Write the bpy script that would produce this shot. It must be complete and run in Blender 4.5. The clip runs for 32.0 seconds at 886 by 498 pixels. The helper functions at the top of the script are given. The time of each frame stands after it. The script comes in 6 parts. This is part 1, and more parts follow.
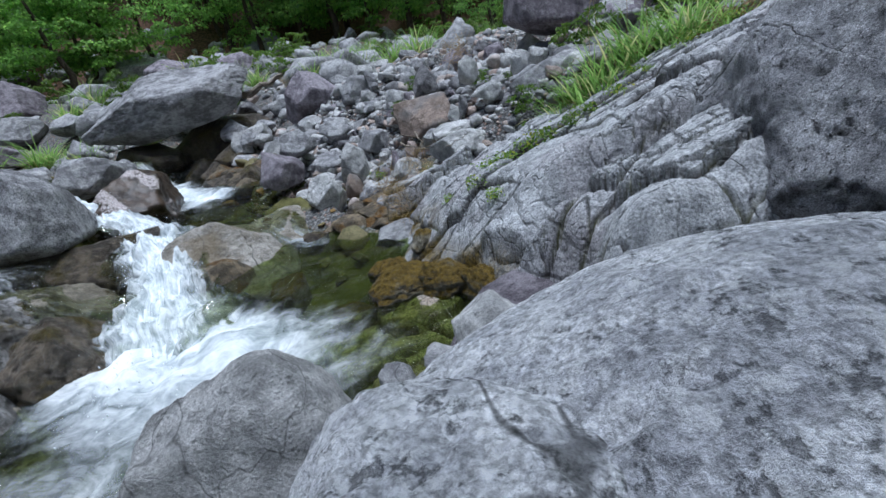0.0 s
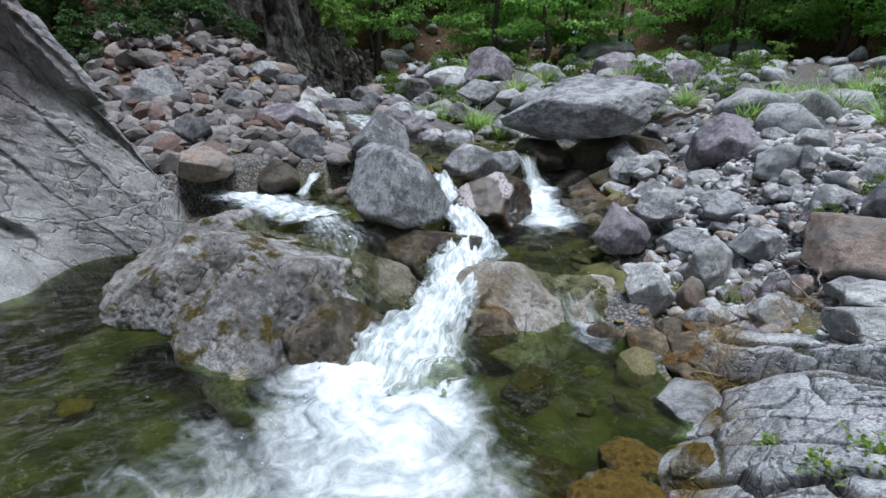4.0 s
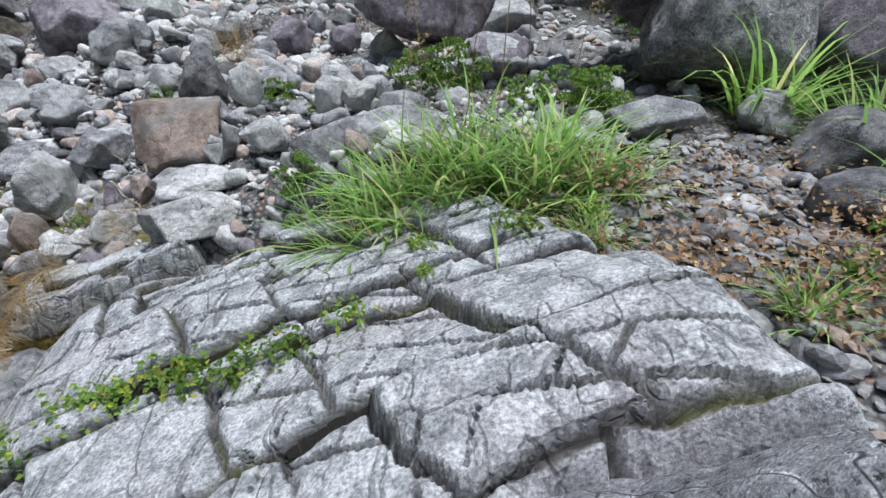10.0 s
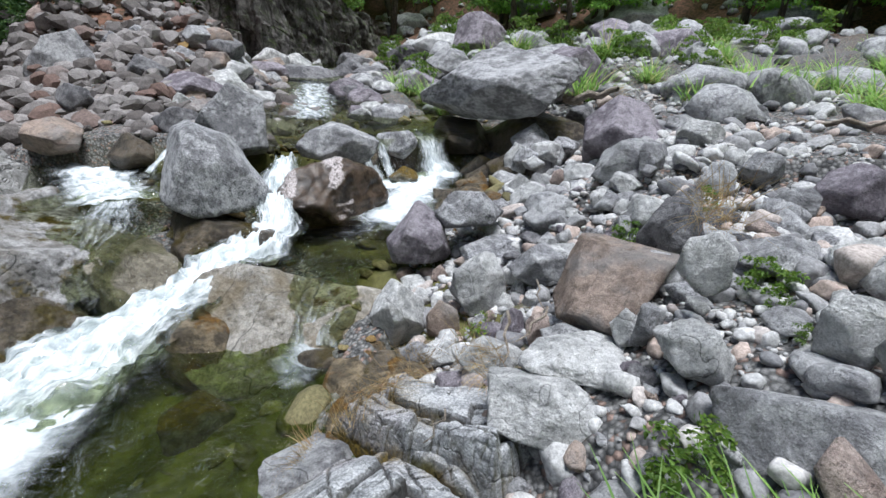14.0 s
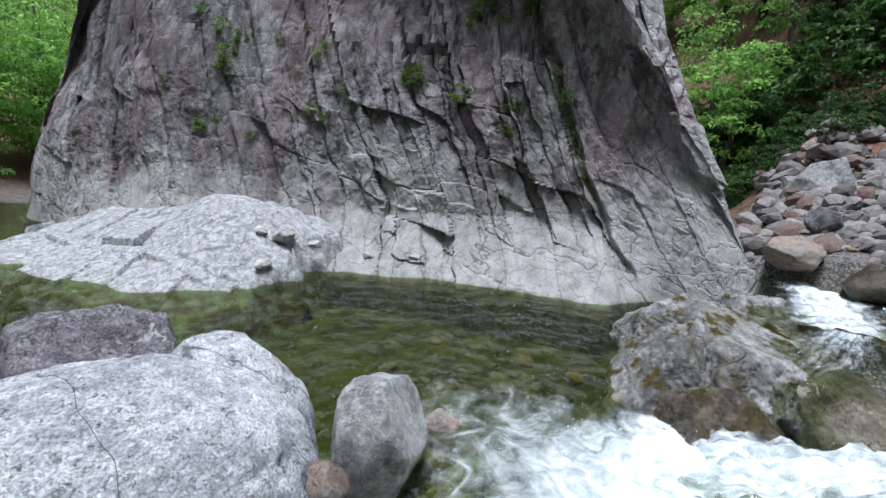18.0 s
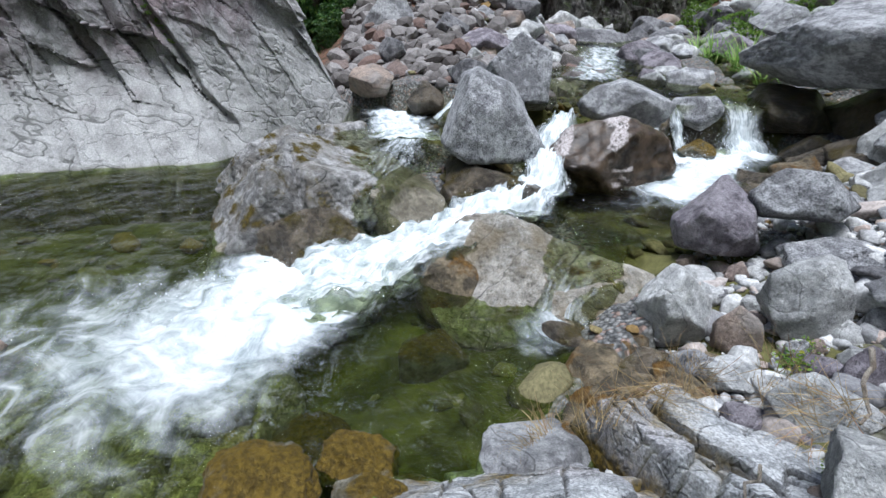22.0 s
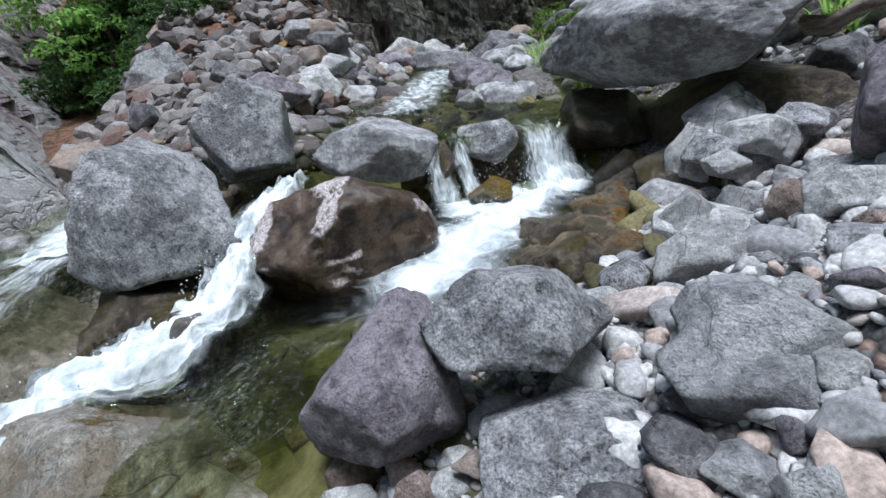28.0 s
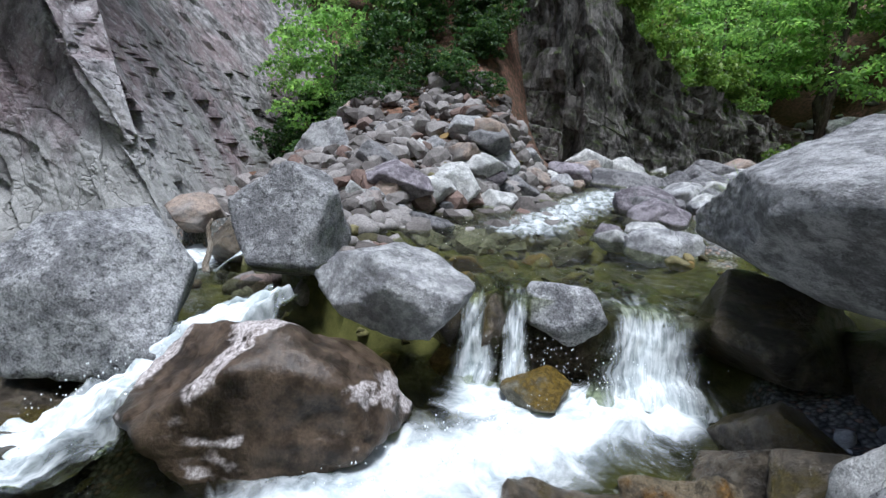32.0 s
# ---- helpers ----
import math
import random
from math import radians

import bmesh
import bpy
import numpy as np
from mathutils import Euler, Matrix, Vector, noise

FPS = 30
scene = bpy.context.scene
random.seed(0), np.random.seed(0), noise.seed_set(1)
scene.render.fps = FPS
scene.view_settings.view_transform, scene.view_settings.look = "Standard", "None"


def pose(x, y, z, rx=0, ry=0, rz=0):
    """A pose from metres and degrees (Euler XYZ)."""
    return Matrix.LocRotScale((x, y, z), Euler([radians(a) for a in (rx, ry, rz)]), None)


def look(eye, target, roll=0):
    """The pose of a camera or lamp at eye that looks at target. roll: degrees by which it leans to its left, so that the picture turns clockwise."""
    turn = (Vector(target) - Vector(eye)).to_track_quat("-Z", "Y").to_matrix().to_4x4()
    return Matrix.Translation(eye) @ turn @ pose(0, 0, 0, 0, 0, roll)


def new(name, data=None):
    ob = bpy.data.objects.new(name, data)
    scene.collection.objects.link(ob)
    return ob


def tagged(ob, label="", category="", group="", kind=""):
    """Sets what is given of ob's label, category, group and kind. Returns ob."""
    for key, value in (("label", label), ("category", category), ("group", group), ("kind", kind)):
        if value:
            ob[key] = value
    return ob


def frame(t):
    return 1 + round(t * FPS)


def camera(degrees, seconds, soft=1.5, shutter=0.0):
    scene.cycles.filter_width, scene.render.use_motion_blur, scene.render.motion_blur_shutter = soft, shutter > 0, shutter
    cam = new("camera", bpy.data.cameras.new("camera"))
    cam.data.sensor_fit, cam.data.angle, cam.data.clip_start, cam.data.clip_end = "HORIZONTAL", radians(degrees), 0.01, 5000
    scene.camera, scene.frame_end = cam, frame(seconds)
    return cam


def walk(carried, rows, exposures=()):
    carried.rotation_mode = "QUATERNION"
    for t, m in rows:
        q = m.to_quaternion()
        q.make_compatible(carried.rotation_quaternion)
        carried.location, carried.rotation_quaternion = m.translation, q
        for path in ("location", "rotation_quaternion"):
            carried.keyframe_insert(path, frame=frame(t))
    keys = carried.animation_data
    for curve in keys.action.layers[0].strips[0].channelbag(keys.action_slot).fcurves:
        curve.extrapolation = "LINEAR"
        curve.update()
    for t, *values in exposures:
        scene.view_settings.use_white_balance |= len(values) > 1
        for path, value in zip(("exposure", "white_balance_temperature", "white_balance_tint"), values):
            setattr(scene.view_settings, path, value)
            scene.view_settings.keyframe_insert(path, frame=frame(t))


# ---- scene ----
cam = camera(86.1, 32.0)
PATH = [
    (0, (0.45, 0.18, 1.7), (0.36, 2.04, 0.968), -13.3),
    (0.5, (0.552, 0.593, 1.652), (0.105, 2.399, 0.916), -13.9),
    (1, (0.614, 0.804, 1.824), (-0.196, 2.488, 1.113), -14.5),
    (1.5, (0.611, 0.934, 1.954), (-0.575, 2.394, 1.276), -13.8),
    (2, (0.729, 0.94, 2.016), (-0.651, 2.22, 1.338), -12.7),
    (2.5, (0.697, 1.154, 1.988), (-0.585, 2.441, 1.151), -6.8),
    (3, (0.757, 1.394, 2.111), (-0.414, 2.725, 1.185), -1.2),
    (3.5, (0.753, 1.459, 2.244), (-0.491, 2.781, 1.406), 0.7),
    (4, (0.759, 1.569, 2.38), (-0.629, 2.866, 1.752), 0.6),
    (4.5, (0.729, 1.595, 2.473), (-0.803, 2.803, 2.038), -0.5),
    (6.5, (0.642, 1.608, 2.418), (-0.661, 2.984, 1.778), -0.7),
    (7, (0.754, 1.691, 2.288), (-0.234, 3.243, 1.504), -1.5),
    (7.5, (0.876, 1.638, 2.278), (0.307, 3.317, 1.351), -1.7),
    (8, (1.138, 1.728, 2.298), (0.911, 3.503, 1.406), -0.5),
    (8.5, (1.549, 1.958, 2.348), (1.543, 3.788, 1.539), 1.6),
    (9, (1.942, 2.362, 2.395), (2.072, 4.159, 1.527), 4.7),
    (9.5, (2.158, 2.507, 2.575), (2.431, 4.231, 1.599), 4.5),
    (10, (2.213, 2.825, 2.461), (2.459, 4.523, 1.434), 2.7),
    (10.5, (2.4, 3.078, 2.537), (2.606, 4.77, 1.491), 2.3),
    (11, (2.458, 3.184, 2.663), (2.734, 4.862, 1.61), 4.3),
    (11.5, (2.565, 3.313, 2.899), (2.886, 4.972, 1.828), 5.1),
    (12, (2.648, 3.59, 2.758), (2.767, 5.285, 1.702), 7.2),
    (12.5, (2.59, 4.032, 2.506), (2.303, 5.703, 1.446), 7.9),
    (13, (2.59, 4.233, 2.464), (1.961, 5.779, 1.361), 6.8),
    (13.5, (2.38, 4.444, 2.44), (1.328, 5.829, 1.452), 3.8),
    (14, (2.161, 4.626, 2.544), (0.671, 5.729, 1.793), 1.6),
    (14.5, (2.022, 4.65, 2.571), (0.311, 5.535, 2.034), 0.5),
    (16.5, (2.002, 4.613, 2.614), (0.058, 4.922, 2.26), -0.4),
    (17, (1.857, 4.293, 2.366), (-0.1, 4.088, 2.007), 0.1),
    (17.5, (1.917, 4.064, 2.486), (0.112, 3.287, 2.113), 1.1),
    (18, (2.029, 3.978, 2.512), (0.44, 2.82, 2.141), 2.3),
    (18.5, (2.063, 3.954, 2.512), (0.607, 2.64, 2.119), 3.1),
    (19, (2.034, 3.94, 2.478), (0.621, 2.591, 2.05), 3.3),
    (19.5, (2.061, 3.973, 2.498), (0.659, 2.638, 1.993), 2.7),
    (20, (2.113, 4.015, 2.415), (0.654, 2.813, 1.761), 2.3),
    (20.5, (2.05, 4.184, 2.349), (0.445, 3.309, 1.537), 3.0),
    (21, (2.079, 4.386, 2.417), (0.33, 3.951, 1.551), 3.6),
    (21.5, (1.951, 4.546, 2.321), (0.157, 4.444, 1.444), 3.4),
    (22, (1.613, 4.621, 2.169), (-0.186, 4.793, 1.313), 1.1),
    (22.5, (1.324, 4.837, 2.054), (-0.432, 5.282, 1.205), -1.1),
    (23, (1.205, 5.042, 2.032), (-0.46, 5.754, 1.184), -1.2),
    (23.5, (1.249, 5.382, 1.922), (-0.326, 6.266, 1.063), 0.6),
    (24, (1.152, 5.812, 1.878), (-0.344, 6.787, 0.977), 2.0),
    (24.5, (1.006, 6.201, 1.896), (-0.489, 7.112, 0.928), 1.1),
    (25, (0.83, 6.409, 1.998), (-0.686, 7.207, 0.966), 0.9),
    (25.5, (0.678, 6.557, 2.102), (-0.877, 7.264, 1.061), 0.9),
    (27.5, (0.117, 7.111, 2.027), (-1.65, 7.551, 1.2), -8.7),
    (28, (-0.138, 7.312, 2.045), (-1.944, 7.717, 1.286), -7.3),
    (28.5, (-0.634, 7.785, 2.014), (-2.415, 8.319, 1.278), -3.4),
    (29, (-0.813, 8.13, 2.071), (-2.492, 8.89, 1.294), 1.3),
    (29.5, (-0.887, 8.406, 2.144), (-2.559, 9.249, 1.442), 3.0),
    (30, (-1.124, 8.565, 2.184), (-2.89, 9.273, 1.566), 4.3),
    (30.5, (-1.304, 8.694, 2.2), (-3.18, 9.135, 1.665), 3.9),
    (31, (-1.522, 8.782, 2.255), (-3.458, 8.986, 1.794), 3.5),
    (31.5, (-1.595, 8.841, 2.281), (-3.558, 8.801, 1.904), 3.2),
    (32, (-1.673, 8.881, 2.24), (-3.608, 8.558, 1.851), 3.6),
]
walk(cam, [(t, look(eye, target, roll)) for t, eye, target, roll in PATH], exposures=[(0, -0.36, 5350, 8), (1, -0.31, 5600, 8), (4, -0.15, 5600, 8), (7, 0.02, 5700, 8), (8, -0.03, 5650, 8), (10, 0.12, 5800, 8), (12, 0.17, 5900, 8), (17, 0.09, 5700, 8), (20, 0.15, 5650, 8), (24, 0.12, 5650, 8), (29, 0.02, 5600, 8), (32, 0.17, 5650, 8)])
# exposure and light of a shaded mountain valley under a bright overcast sky
world = bpy.data.worlds.new("sky")
scene.world = world
world.use_nodes = True
wnt = world.node_tree
sky = wnt.nodes.new("ShaderNodeTexSky")
sky.sky_type, sky.sun_disc = "NISHITA", False
SUN_UP, SUN_ROUND = radians(83), radians(84)
sky.sun_elevation, sky.sun_rotation = SUN_UP, SUN_ROUND
sky.air_density, sky.dust_density, sky.ozone_density = 1.0, 3.0, 1.0
wnt.links.new(sky.outputs[0], wnt.nodes["Background"].inputs[0])
wnt.nodes["Background"].inputs[1].default_value = 0.105
sun = new("sun", bpy.data.lights.new("sun", "SUN"))
sun.data.energy, sun.data.angle, sun.data.color = 5.0, radians(24), (1.0, 0.97, 0.94)
sun.matrix_world = look((3, 0.3, 25), (0, 0, 0))

# ---- noise ----


def _hash(ix, iy, iz, seed):
    h = (ix.astype(np.int64) * 374761393 + iy.astype(np.int64) * 668265263 + iz.astype(np.int64) * 2147483647 + seed * 974634777) & 0xFFFFFFFF
    h = ((h ^ (h >> 13)) * 1274126177) & 0xFFFFFFFF
    h = ((h ^ (h >> 16)) * 2246822519) & 0xFFFFFFFF
    return ((h ^ (h >> 15)) & 0xFFFFFF) / float(0xFFFFFF)


def vnoise(p, seed=0):
    """Smooth value noise in -1..1 for an array of points."""
    i = np.floor(p)
    f = p - i
    f = f * f * f * (f * (f * 6 - 15) + 10)
    out = 0.0
    for dx in (0, 1):
        for dy in (0, 1):
            for dz in (0, 1):
                w = (f[:, 0] if dx else 1 - f[:, 0]) * (f[:, 1] if dy else 1 - f[:, 1]) * (f[:, 2] if dz else 1 - f[:, 2])
                out = out + w * _hash(i[:, 0] + dx, i[:, 1] + dy, i[:, 2] + dz, seed)
    return out * 2 - 1


def fbm(p, octaves=4, seed=0, gain=0.5):
    out, amp = 0.0, 1.0
    for k in range(octaves):
        out = out + amp * vnoise(p * (2.03**k) + 11.7 * k, seed + k)
        amp *= gain
    return out


def strips(t, seed):
    """Uneven strips along a line: the strip's number, the distance to its nearer border and the place within it."""
    z = np.zeros_like(t)
    i = np.floor(t)
    border = lambda k: k + 0.75 * (_hash(k, z, z, seed) - 0.5)
    k = np.where(t < border(i), i - 1, np.where(t >= border(i + 1), i + 1, i))
    a, b = border(k), border(k + 1)
    return k, np.minimum(t - a, b - t), t - (a + b) / 2


def blocks(u, v, seed=0):
    """Rock parted by long joints across v and staggered ones across u: distances to both, two random numbers of the block, the place within it."""
    kv, dv, lv = strips(v, seed)
    z = np.zeros_like(kv)
    shift = 7.3 * _hash(kv, z, z + 5, seed)
    ku, du, lu = strips(u * (0.75 + 0.6 * _hash(kv, z, z + 6, seed)) + shift, seed + 31)
    ku = ku + 50 * kv
    return dv, du, _hash(ku, kv, z + 2, seed), _hash(ku, kv, z + 3, seed), lu, lv, _hash(kv, z, z + 9, seed)


def smooth(a, b, x):
    t = np.clip((x - a) / (b - a), 0, 1)
    return t * t * (3 - 2 * t)


def seg(x, y, pts):
    """Distance to a polyline of (x, y, value) and the value there."""
    best, val = np.full(np.shape(x), 1e9), np.zeros(np.shape(x))
    for (ax, ay, av), (bx, by, bv) in zip(pts[:-1], pts[1:]):
        dx, dy = bx - ax, by - ay
        t = np.clip(((x - ax) * dx + (y - ay) * dy) / (dx * dx + dy * dy), 0, 1)
        d = np.hypot(x - ax - t * dx, y - ay - t * dy)
        near = d < best
        best, val = np.where(near, d, best), np.where(near, av + t * (bv - av), val)
    return best, val


# ---- mesh helpers ----


def mesh(name, verts, faces, mats, shade=True):
    me = bpy.data.meshes.new(name)
    verts = np.asarray(verts, dtype=np.float32)
    faces = np.asarray(faces, dtype=np.int32)
    n, k = faces.shape
    me.vertices.add(len(verts))
    me.vertices.foreach_set("co", verts.ravel())
    me.loops.add(n * k)
    me.loops.foreach_set("vertex_index", faces.ravel())
    me.polygons.add(n)
    me.polygons.foreach_set("loop_start", np.arange(0, n * k, k, dtype=np.int32))
    me.polygons.foreach_set("use_smooth", np.full(n, shade))
    me.update(calc_edges=True)
    for m in mats if isinstance(mats, (list, tuple)) else [mats]:
        me.materials.append(m)
    return me


def grid_faces(nu, nv):
    i = np.arange(nu * nv).reshape(nv, nu)
    return np.stack([i[:-1, :-1], i[:-1, 1:], i[1:, 1:], i[1:, :-1]], -1).reshape(-1, 4)


def layer(me, name, values):
    at = me.attributes.new(name, "FLOAT", "POINT")
    at.data.foreach_set("value", np.asarray(values, dtype=np.float32))


def part(name, me, parent, label=""):
    ob = new(name, me)
    ob.parent = parent
    if label:
        ob["label"] = label
    return ob


def thing(name, me, label, category, group="", kind="", at=None):
    ob = tagged(new(name, me), label, category, group, kind)
    if at is not None:
        ob.matrix_world = at
    return ob


ICO = {}


def ico(sub):
    if sub not in ICO:
        bm = bmesh.new()
        bmesh.ops.create_icosphere(bm, subdivisions=sub, radius=1)
        v = np.array([p.co[:] for p in bm.verts])
        f = np.array([[q.index for q in p.verts] for p in bm.faces])
        bm.free()
        ICO[sub] = v, f
    return ICO[sub]


def rock_shape(size, seed, facets=14, rough=0.035, sub=4, box=2.8, cut=0.52, soft=80.0, taper=0.14):
    """A water-worn boulder that fills the given size: a rounded box, cut by flat breaks, with lumps and pits."""
    d, f = ico(sub)
    rng = np.random.RandomState(seed)
    r = (np.abs(d) ** box).sum(1) ** (-1 / box)
    p = d * r[:, None]
    s = np.linalg.norm(p, axis=1)
    spin = rng.uniform(0, 6.283)
    for k in range(facets):
        # breaks on all sides, unevenly spread
        h = 1 - 2 * (k + 0.5) / facets
        a = spin + 2.39996 * k
        w = math.sqrt(1 - h * h)
        n = np.array([w * math.cos(a), w * math.sin(a), h]) + rng.normal(0, 0.22, 3)
        n /= np.linalg.norm(n)
        lim = rng.uniform(cut, cut + 0.26)
        reach = np.maximum(d @ n, 1e-3)
        far = lim / reach
        # a soft minimum keeps the edges worn
        s = -np.log(np.exp(-soft * s) + np.exp(-soft * np.minimum(far, 4))) / soft
    p = d * s[:, None]
    q = p * 1.3 + seed * 3.1
    crease = np.abs(fbm(q * 1.9 + 5, 3, seed + 17))
    s = s * (1 - rough * 0.7 * smooth(0.06, 0.0, crease) + rough * 1.5 * fbm(q, 2, seed) + rough * 0.5 * fbm(q * 4.2, 4, seed + 9) + rough * 0.25 * fbm(q * 17.0, 2, seed + 5))
    p = d * s[:, None]
    lo, hi = p.min(0), p.max(0)
    p = (p - (lo + hi) / 2) / (hi - lo)
    p[:, :2] *= 1 - taper * 2 * p[:, 2:]
    p[:, :2] /= np.ptp(p[:, :2], axis=0)
    return p * np.array(size), f

# ---- materials ----


class Graph:
    """A node material under construction."""

    def __init__(self, name):
        self.mat = bpy.data.materials.new(name)
        self.mat.use_nodes = True
        self.nt = self.mat.node_tree
        self.bsdf = self.nt.nodes["Principled BSDF"]
        self.out = self.nt.nodes["Material Output"]

    def add(self, kind, **props):
        n = self.nt.nodes.new("ShaderNode" + kind)
        for k, v in props.items():
            if k.startswith("_"):
                n.inputs[k[1:].replace("_", " ")].default_value = v
            else:
                setattr(n, k, v)
        return n

    def join(self, a, b):
        self.nt.links.new(a, b)

    def put(self, socket, value):
        if hasattr(value, "is_output"):
            self.join(value, socket)
        else:
            socket.default_value = value

    def coords(self, own=True, stretch=None):
        tc = self.add("TexCoord")
        vec = tc.outputs["Object"]
        if own:
            info = self.add("ObjectInfo")
            mul = self.math("MULTIPLY", info.outputs["Random"], 37.0)
            vec = self.vmath("ADD", vec, mul)
        if stretch:
            vec = self.vmath("MULTIPLY", vec, stretch)
        return vec

    def vmath(self, op, a, b):
        n = self.add("VectorMath", operation=op)
        self.put(n.inputs[0], a)
        self.put(n.inputs[1], b)
        return n.outputs[0]

    def math(self, op, a, b=0.0, c=None, clamp=False):
        n = self.add("Math", operation=op, use_clamp=clamp)
        self.put(n.inputs[0], a)
        self.put(n.inputs[1], b)
        if c is not None:
            self.put(n.inputs[2], c)
        return n.outputs[0]

    def noise(self, vec, scale, detail=5.0, rough=0.55, warp=0.0):
        n = self.add("TexNoise", _Scale=scale, _Detail=detail, _Roughness=rough, _Distortion=warp)
        self.join(vec, n.inputs["Vector"])
        return n.outputs["Fac"]

    def fissures(self, vec, scale):
        """Small where one of two wandering sets of cracks runs."""
        a = self.noise(self.vmath("MULTIPLY", vec, (1.0, 0.45, 0.7)), scale * 0.8, 4, 0.5)
        b = self.noise(self.vmath("ADD", self.vmath("MULTIPLY", vec, (0.4, 1.0, 0.7)), (7.3, 1.9, 4.1)), scale * 0.9, 4, 0.5)
        a = self.math("ABSOLUTE", self.math("SUBTRACT", a, 0.5))
        b = self.math("ABSOLUTE", self.math("SUBTRACT", b, 0.52))
        keep = self.span(self.noise(vec, scale * 0.9, 2), 0.4, 0.55, 0.0, 0.03)
        return self.math("MINIMUM", a, self.math("ADD", b, keep))

    def span(self, x, a, b, lo=0.0, hi=1.0):
        n = self.add("MapRange", interpolation_type="SMOOTHSTEP")
        self.put(n.inputs[0], x)
        for k, v in enumerate((a, b, lo, hi)):
            self.put(n.inputs[k + 1], v)
        return n.outputs[0]

    def mix(self, fac, a, b, blend="MIX"):
        n = self.add("Mix", data_type="RGBA", blend_type=blend)
        self.put(n.inputs[0], fac)
        for s, v in ((n.inputs[6], a), (n.inputs[7], b)):
            self.put(s, (*v, 1.0) if isinstance(v, tuple) and len(v) == 3 else v)
        return n.outputs[2]

    def scaled_vector(self, vec, k):
        n = self.add("VectorMath", operation="SCALE")
        self.join(vec, n.inputs[0])
        n.inputs["Scale"].default_value = k
        return n.outputs[0]

    def scaled(self, colour, value):
        """The colour times a grey value."""
        c = self.add("CombineColor")
        for s in c.inputs:
            self.put(s, value)
        return self.mix(1.0, colour, c.outputs[0], "MULTIPLY")

    def bump(self, height, strength=0.5, distance=0.02, base=None):
        n = self.add("Bump", _Strength=strength, _Distance=distance)
        self.put(n.inputs["Height"], height)
        if base is not None:
            self.join(base, n.inputs["Normal"])
        return n.outputs[0]

    def up(self):
        g = self.add("NewGeometry")
        s = self.add("SeparateXYZ")
        self.join(g.outputs["Normal"], s.inputs[0])
        return s.outputs[2]

    def attr(self, name):
        return self.add("Attribute", attribute_name=name).outputs["Fac"]

    def done(self, colour, rough=0.85, normal=None, spec=0.3):
        self.put(self.bsdf.inputs["Base Color"], (*colour, 1.0) if isinstance(colour, tuple) else colour)
        self.put(self.bsdf.inputs["Roughness"], rough)
        self.bsdf.inputs["Specular IOR Level"].default_value = spec
        if normal is not None:
            self.join(normal, self.bsdf.inputs["Normal"])
        return self.mat


def stone(name, dark, light, lichen=0.3, pale=(0.5, 0.5, 0.5), cracks=0.0, crack_scale=1.5, grain=60.0, rough=0.85, moss=0.0, moss_colour=(0.11, 0.085, 0.012), stretch=None, spread=0.35, stain=None, relief=1.0, spec=0.3, speck=0.6):
    """Stone with grain, blotches, lichen, and on some pieces cracks, moss or a brown stain."""
    g = Graph(name)
    v = g.coords()
    w = g.vmath("MULTIPLY", v, stretch) if stretch else v
    big, mid, fine = g.noise(w, 1.3, 4), g.noise(w, 5.5, 10, 0.68), g.noise(w, grain * 1.6, 3, 0.7)
    c = g.mix(g.span(g.math("MULTIPLY_ADD", mid, 0.65, g.math("MULTIPLY", big, 0.35)), 0.43, 0.57), dark, light)
    c = g.scaled(c, g.span(fine, 0.3, 0.7, 1 - 0.45 * speck, 1 + 0.45 * speck))
    pits = g.span(g.noise(w, grain * 0.4, 7, 0.75), 0.36, 0.44)
    c = g.scaled(c, g.math("MULTIPLY_ADD", pits, 0.42 * speck + 0.05, 0.95 - 0.42 * speck))
    c = g.scaled(c, g.span(g.noise(w, 16.0, 8, 0.72), 0.3, 0.7, 0.85, 1.45))
    if lichen:
        spots = g.math("MULTIPLY", g.span(g.noise(v, 13.0, 10, 0.75, 0.3), 0.53, 0.58), g.span(g.noise(v, 1.6, 4), 0.38, 0.62))
        c = g.mix(g.math("MULTIPLY", spots, lichen * 0.7), c, pale)
    if stain:
        c = g.mix(g.math("MULTIPLY", g.span(g.noise(v, 2.1, 5, 0.6), 0.45, 0.62), stain[3]), c, stain[:3])
    if spread:
        info = g.add("ObjectInfo")
        c = g.scaled(c, g.math("MULTIPLY_ADD", info.outputs["Random"], spread, 1 - spread / 2))
    h = g.math("MULTIPLY_ADD", g.noise(w, 21.0, 8, 0.72), 1.0, g.math("MULTIPLY_ADD", fine, 0.25, g.math("MULTIPLY_ADD", pits, 0.12, g.math("MULTIPLY", mid, 0.8))))
    n = g.bump(h, 1.0 * relief, 0.045)
    if cracks:
        e = g.fissures(v, crack_scale)
        line = g.span(e, 0.0004, 0.0026)
        c = g.mix(g.math("MULTIPLY", g.math("SUBTRACT", 1.0, line), cracks), c, (0.035, 0.035, 0.033))
        n = g.bump(g.span(e, 0.0, 0.007), 0.6 * cracks, 0.014, n)
    rg = rough
    if moss:
        m = g.math("MULTIPLY", g.span(g.noise(v, 2.6, 7, 0.65), 0.58 - 0.25 * moss, 0.7 - 0.25 * moss), g.span(g.up(), -0.1, 0.6))
        c = g.mix(m, c, g.mix(g.span(g.noise(v, 30.0, 4), 0.35, 0.65), tuple(k * 0.45 for k in moss_colour), moss_colour))
        n = g.bump(g.math("MULTIPLY", m, g.noise(v, 120.0, 3)), 0.8, 0.03, n)
    return g.done(c, rg, n, spec)


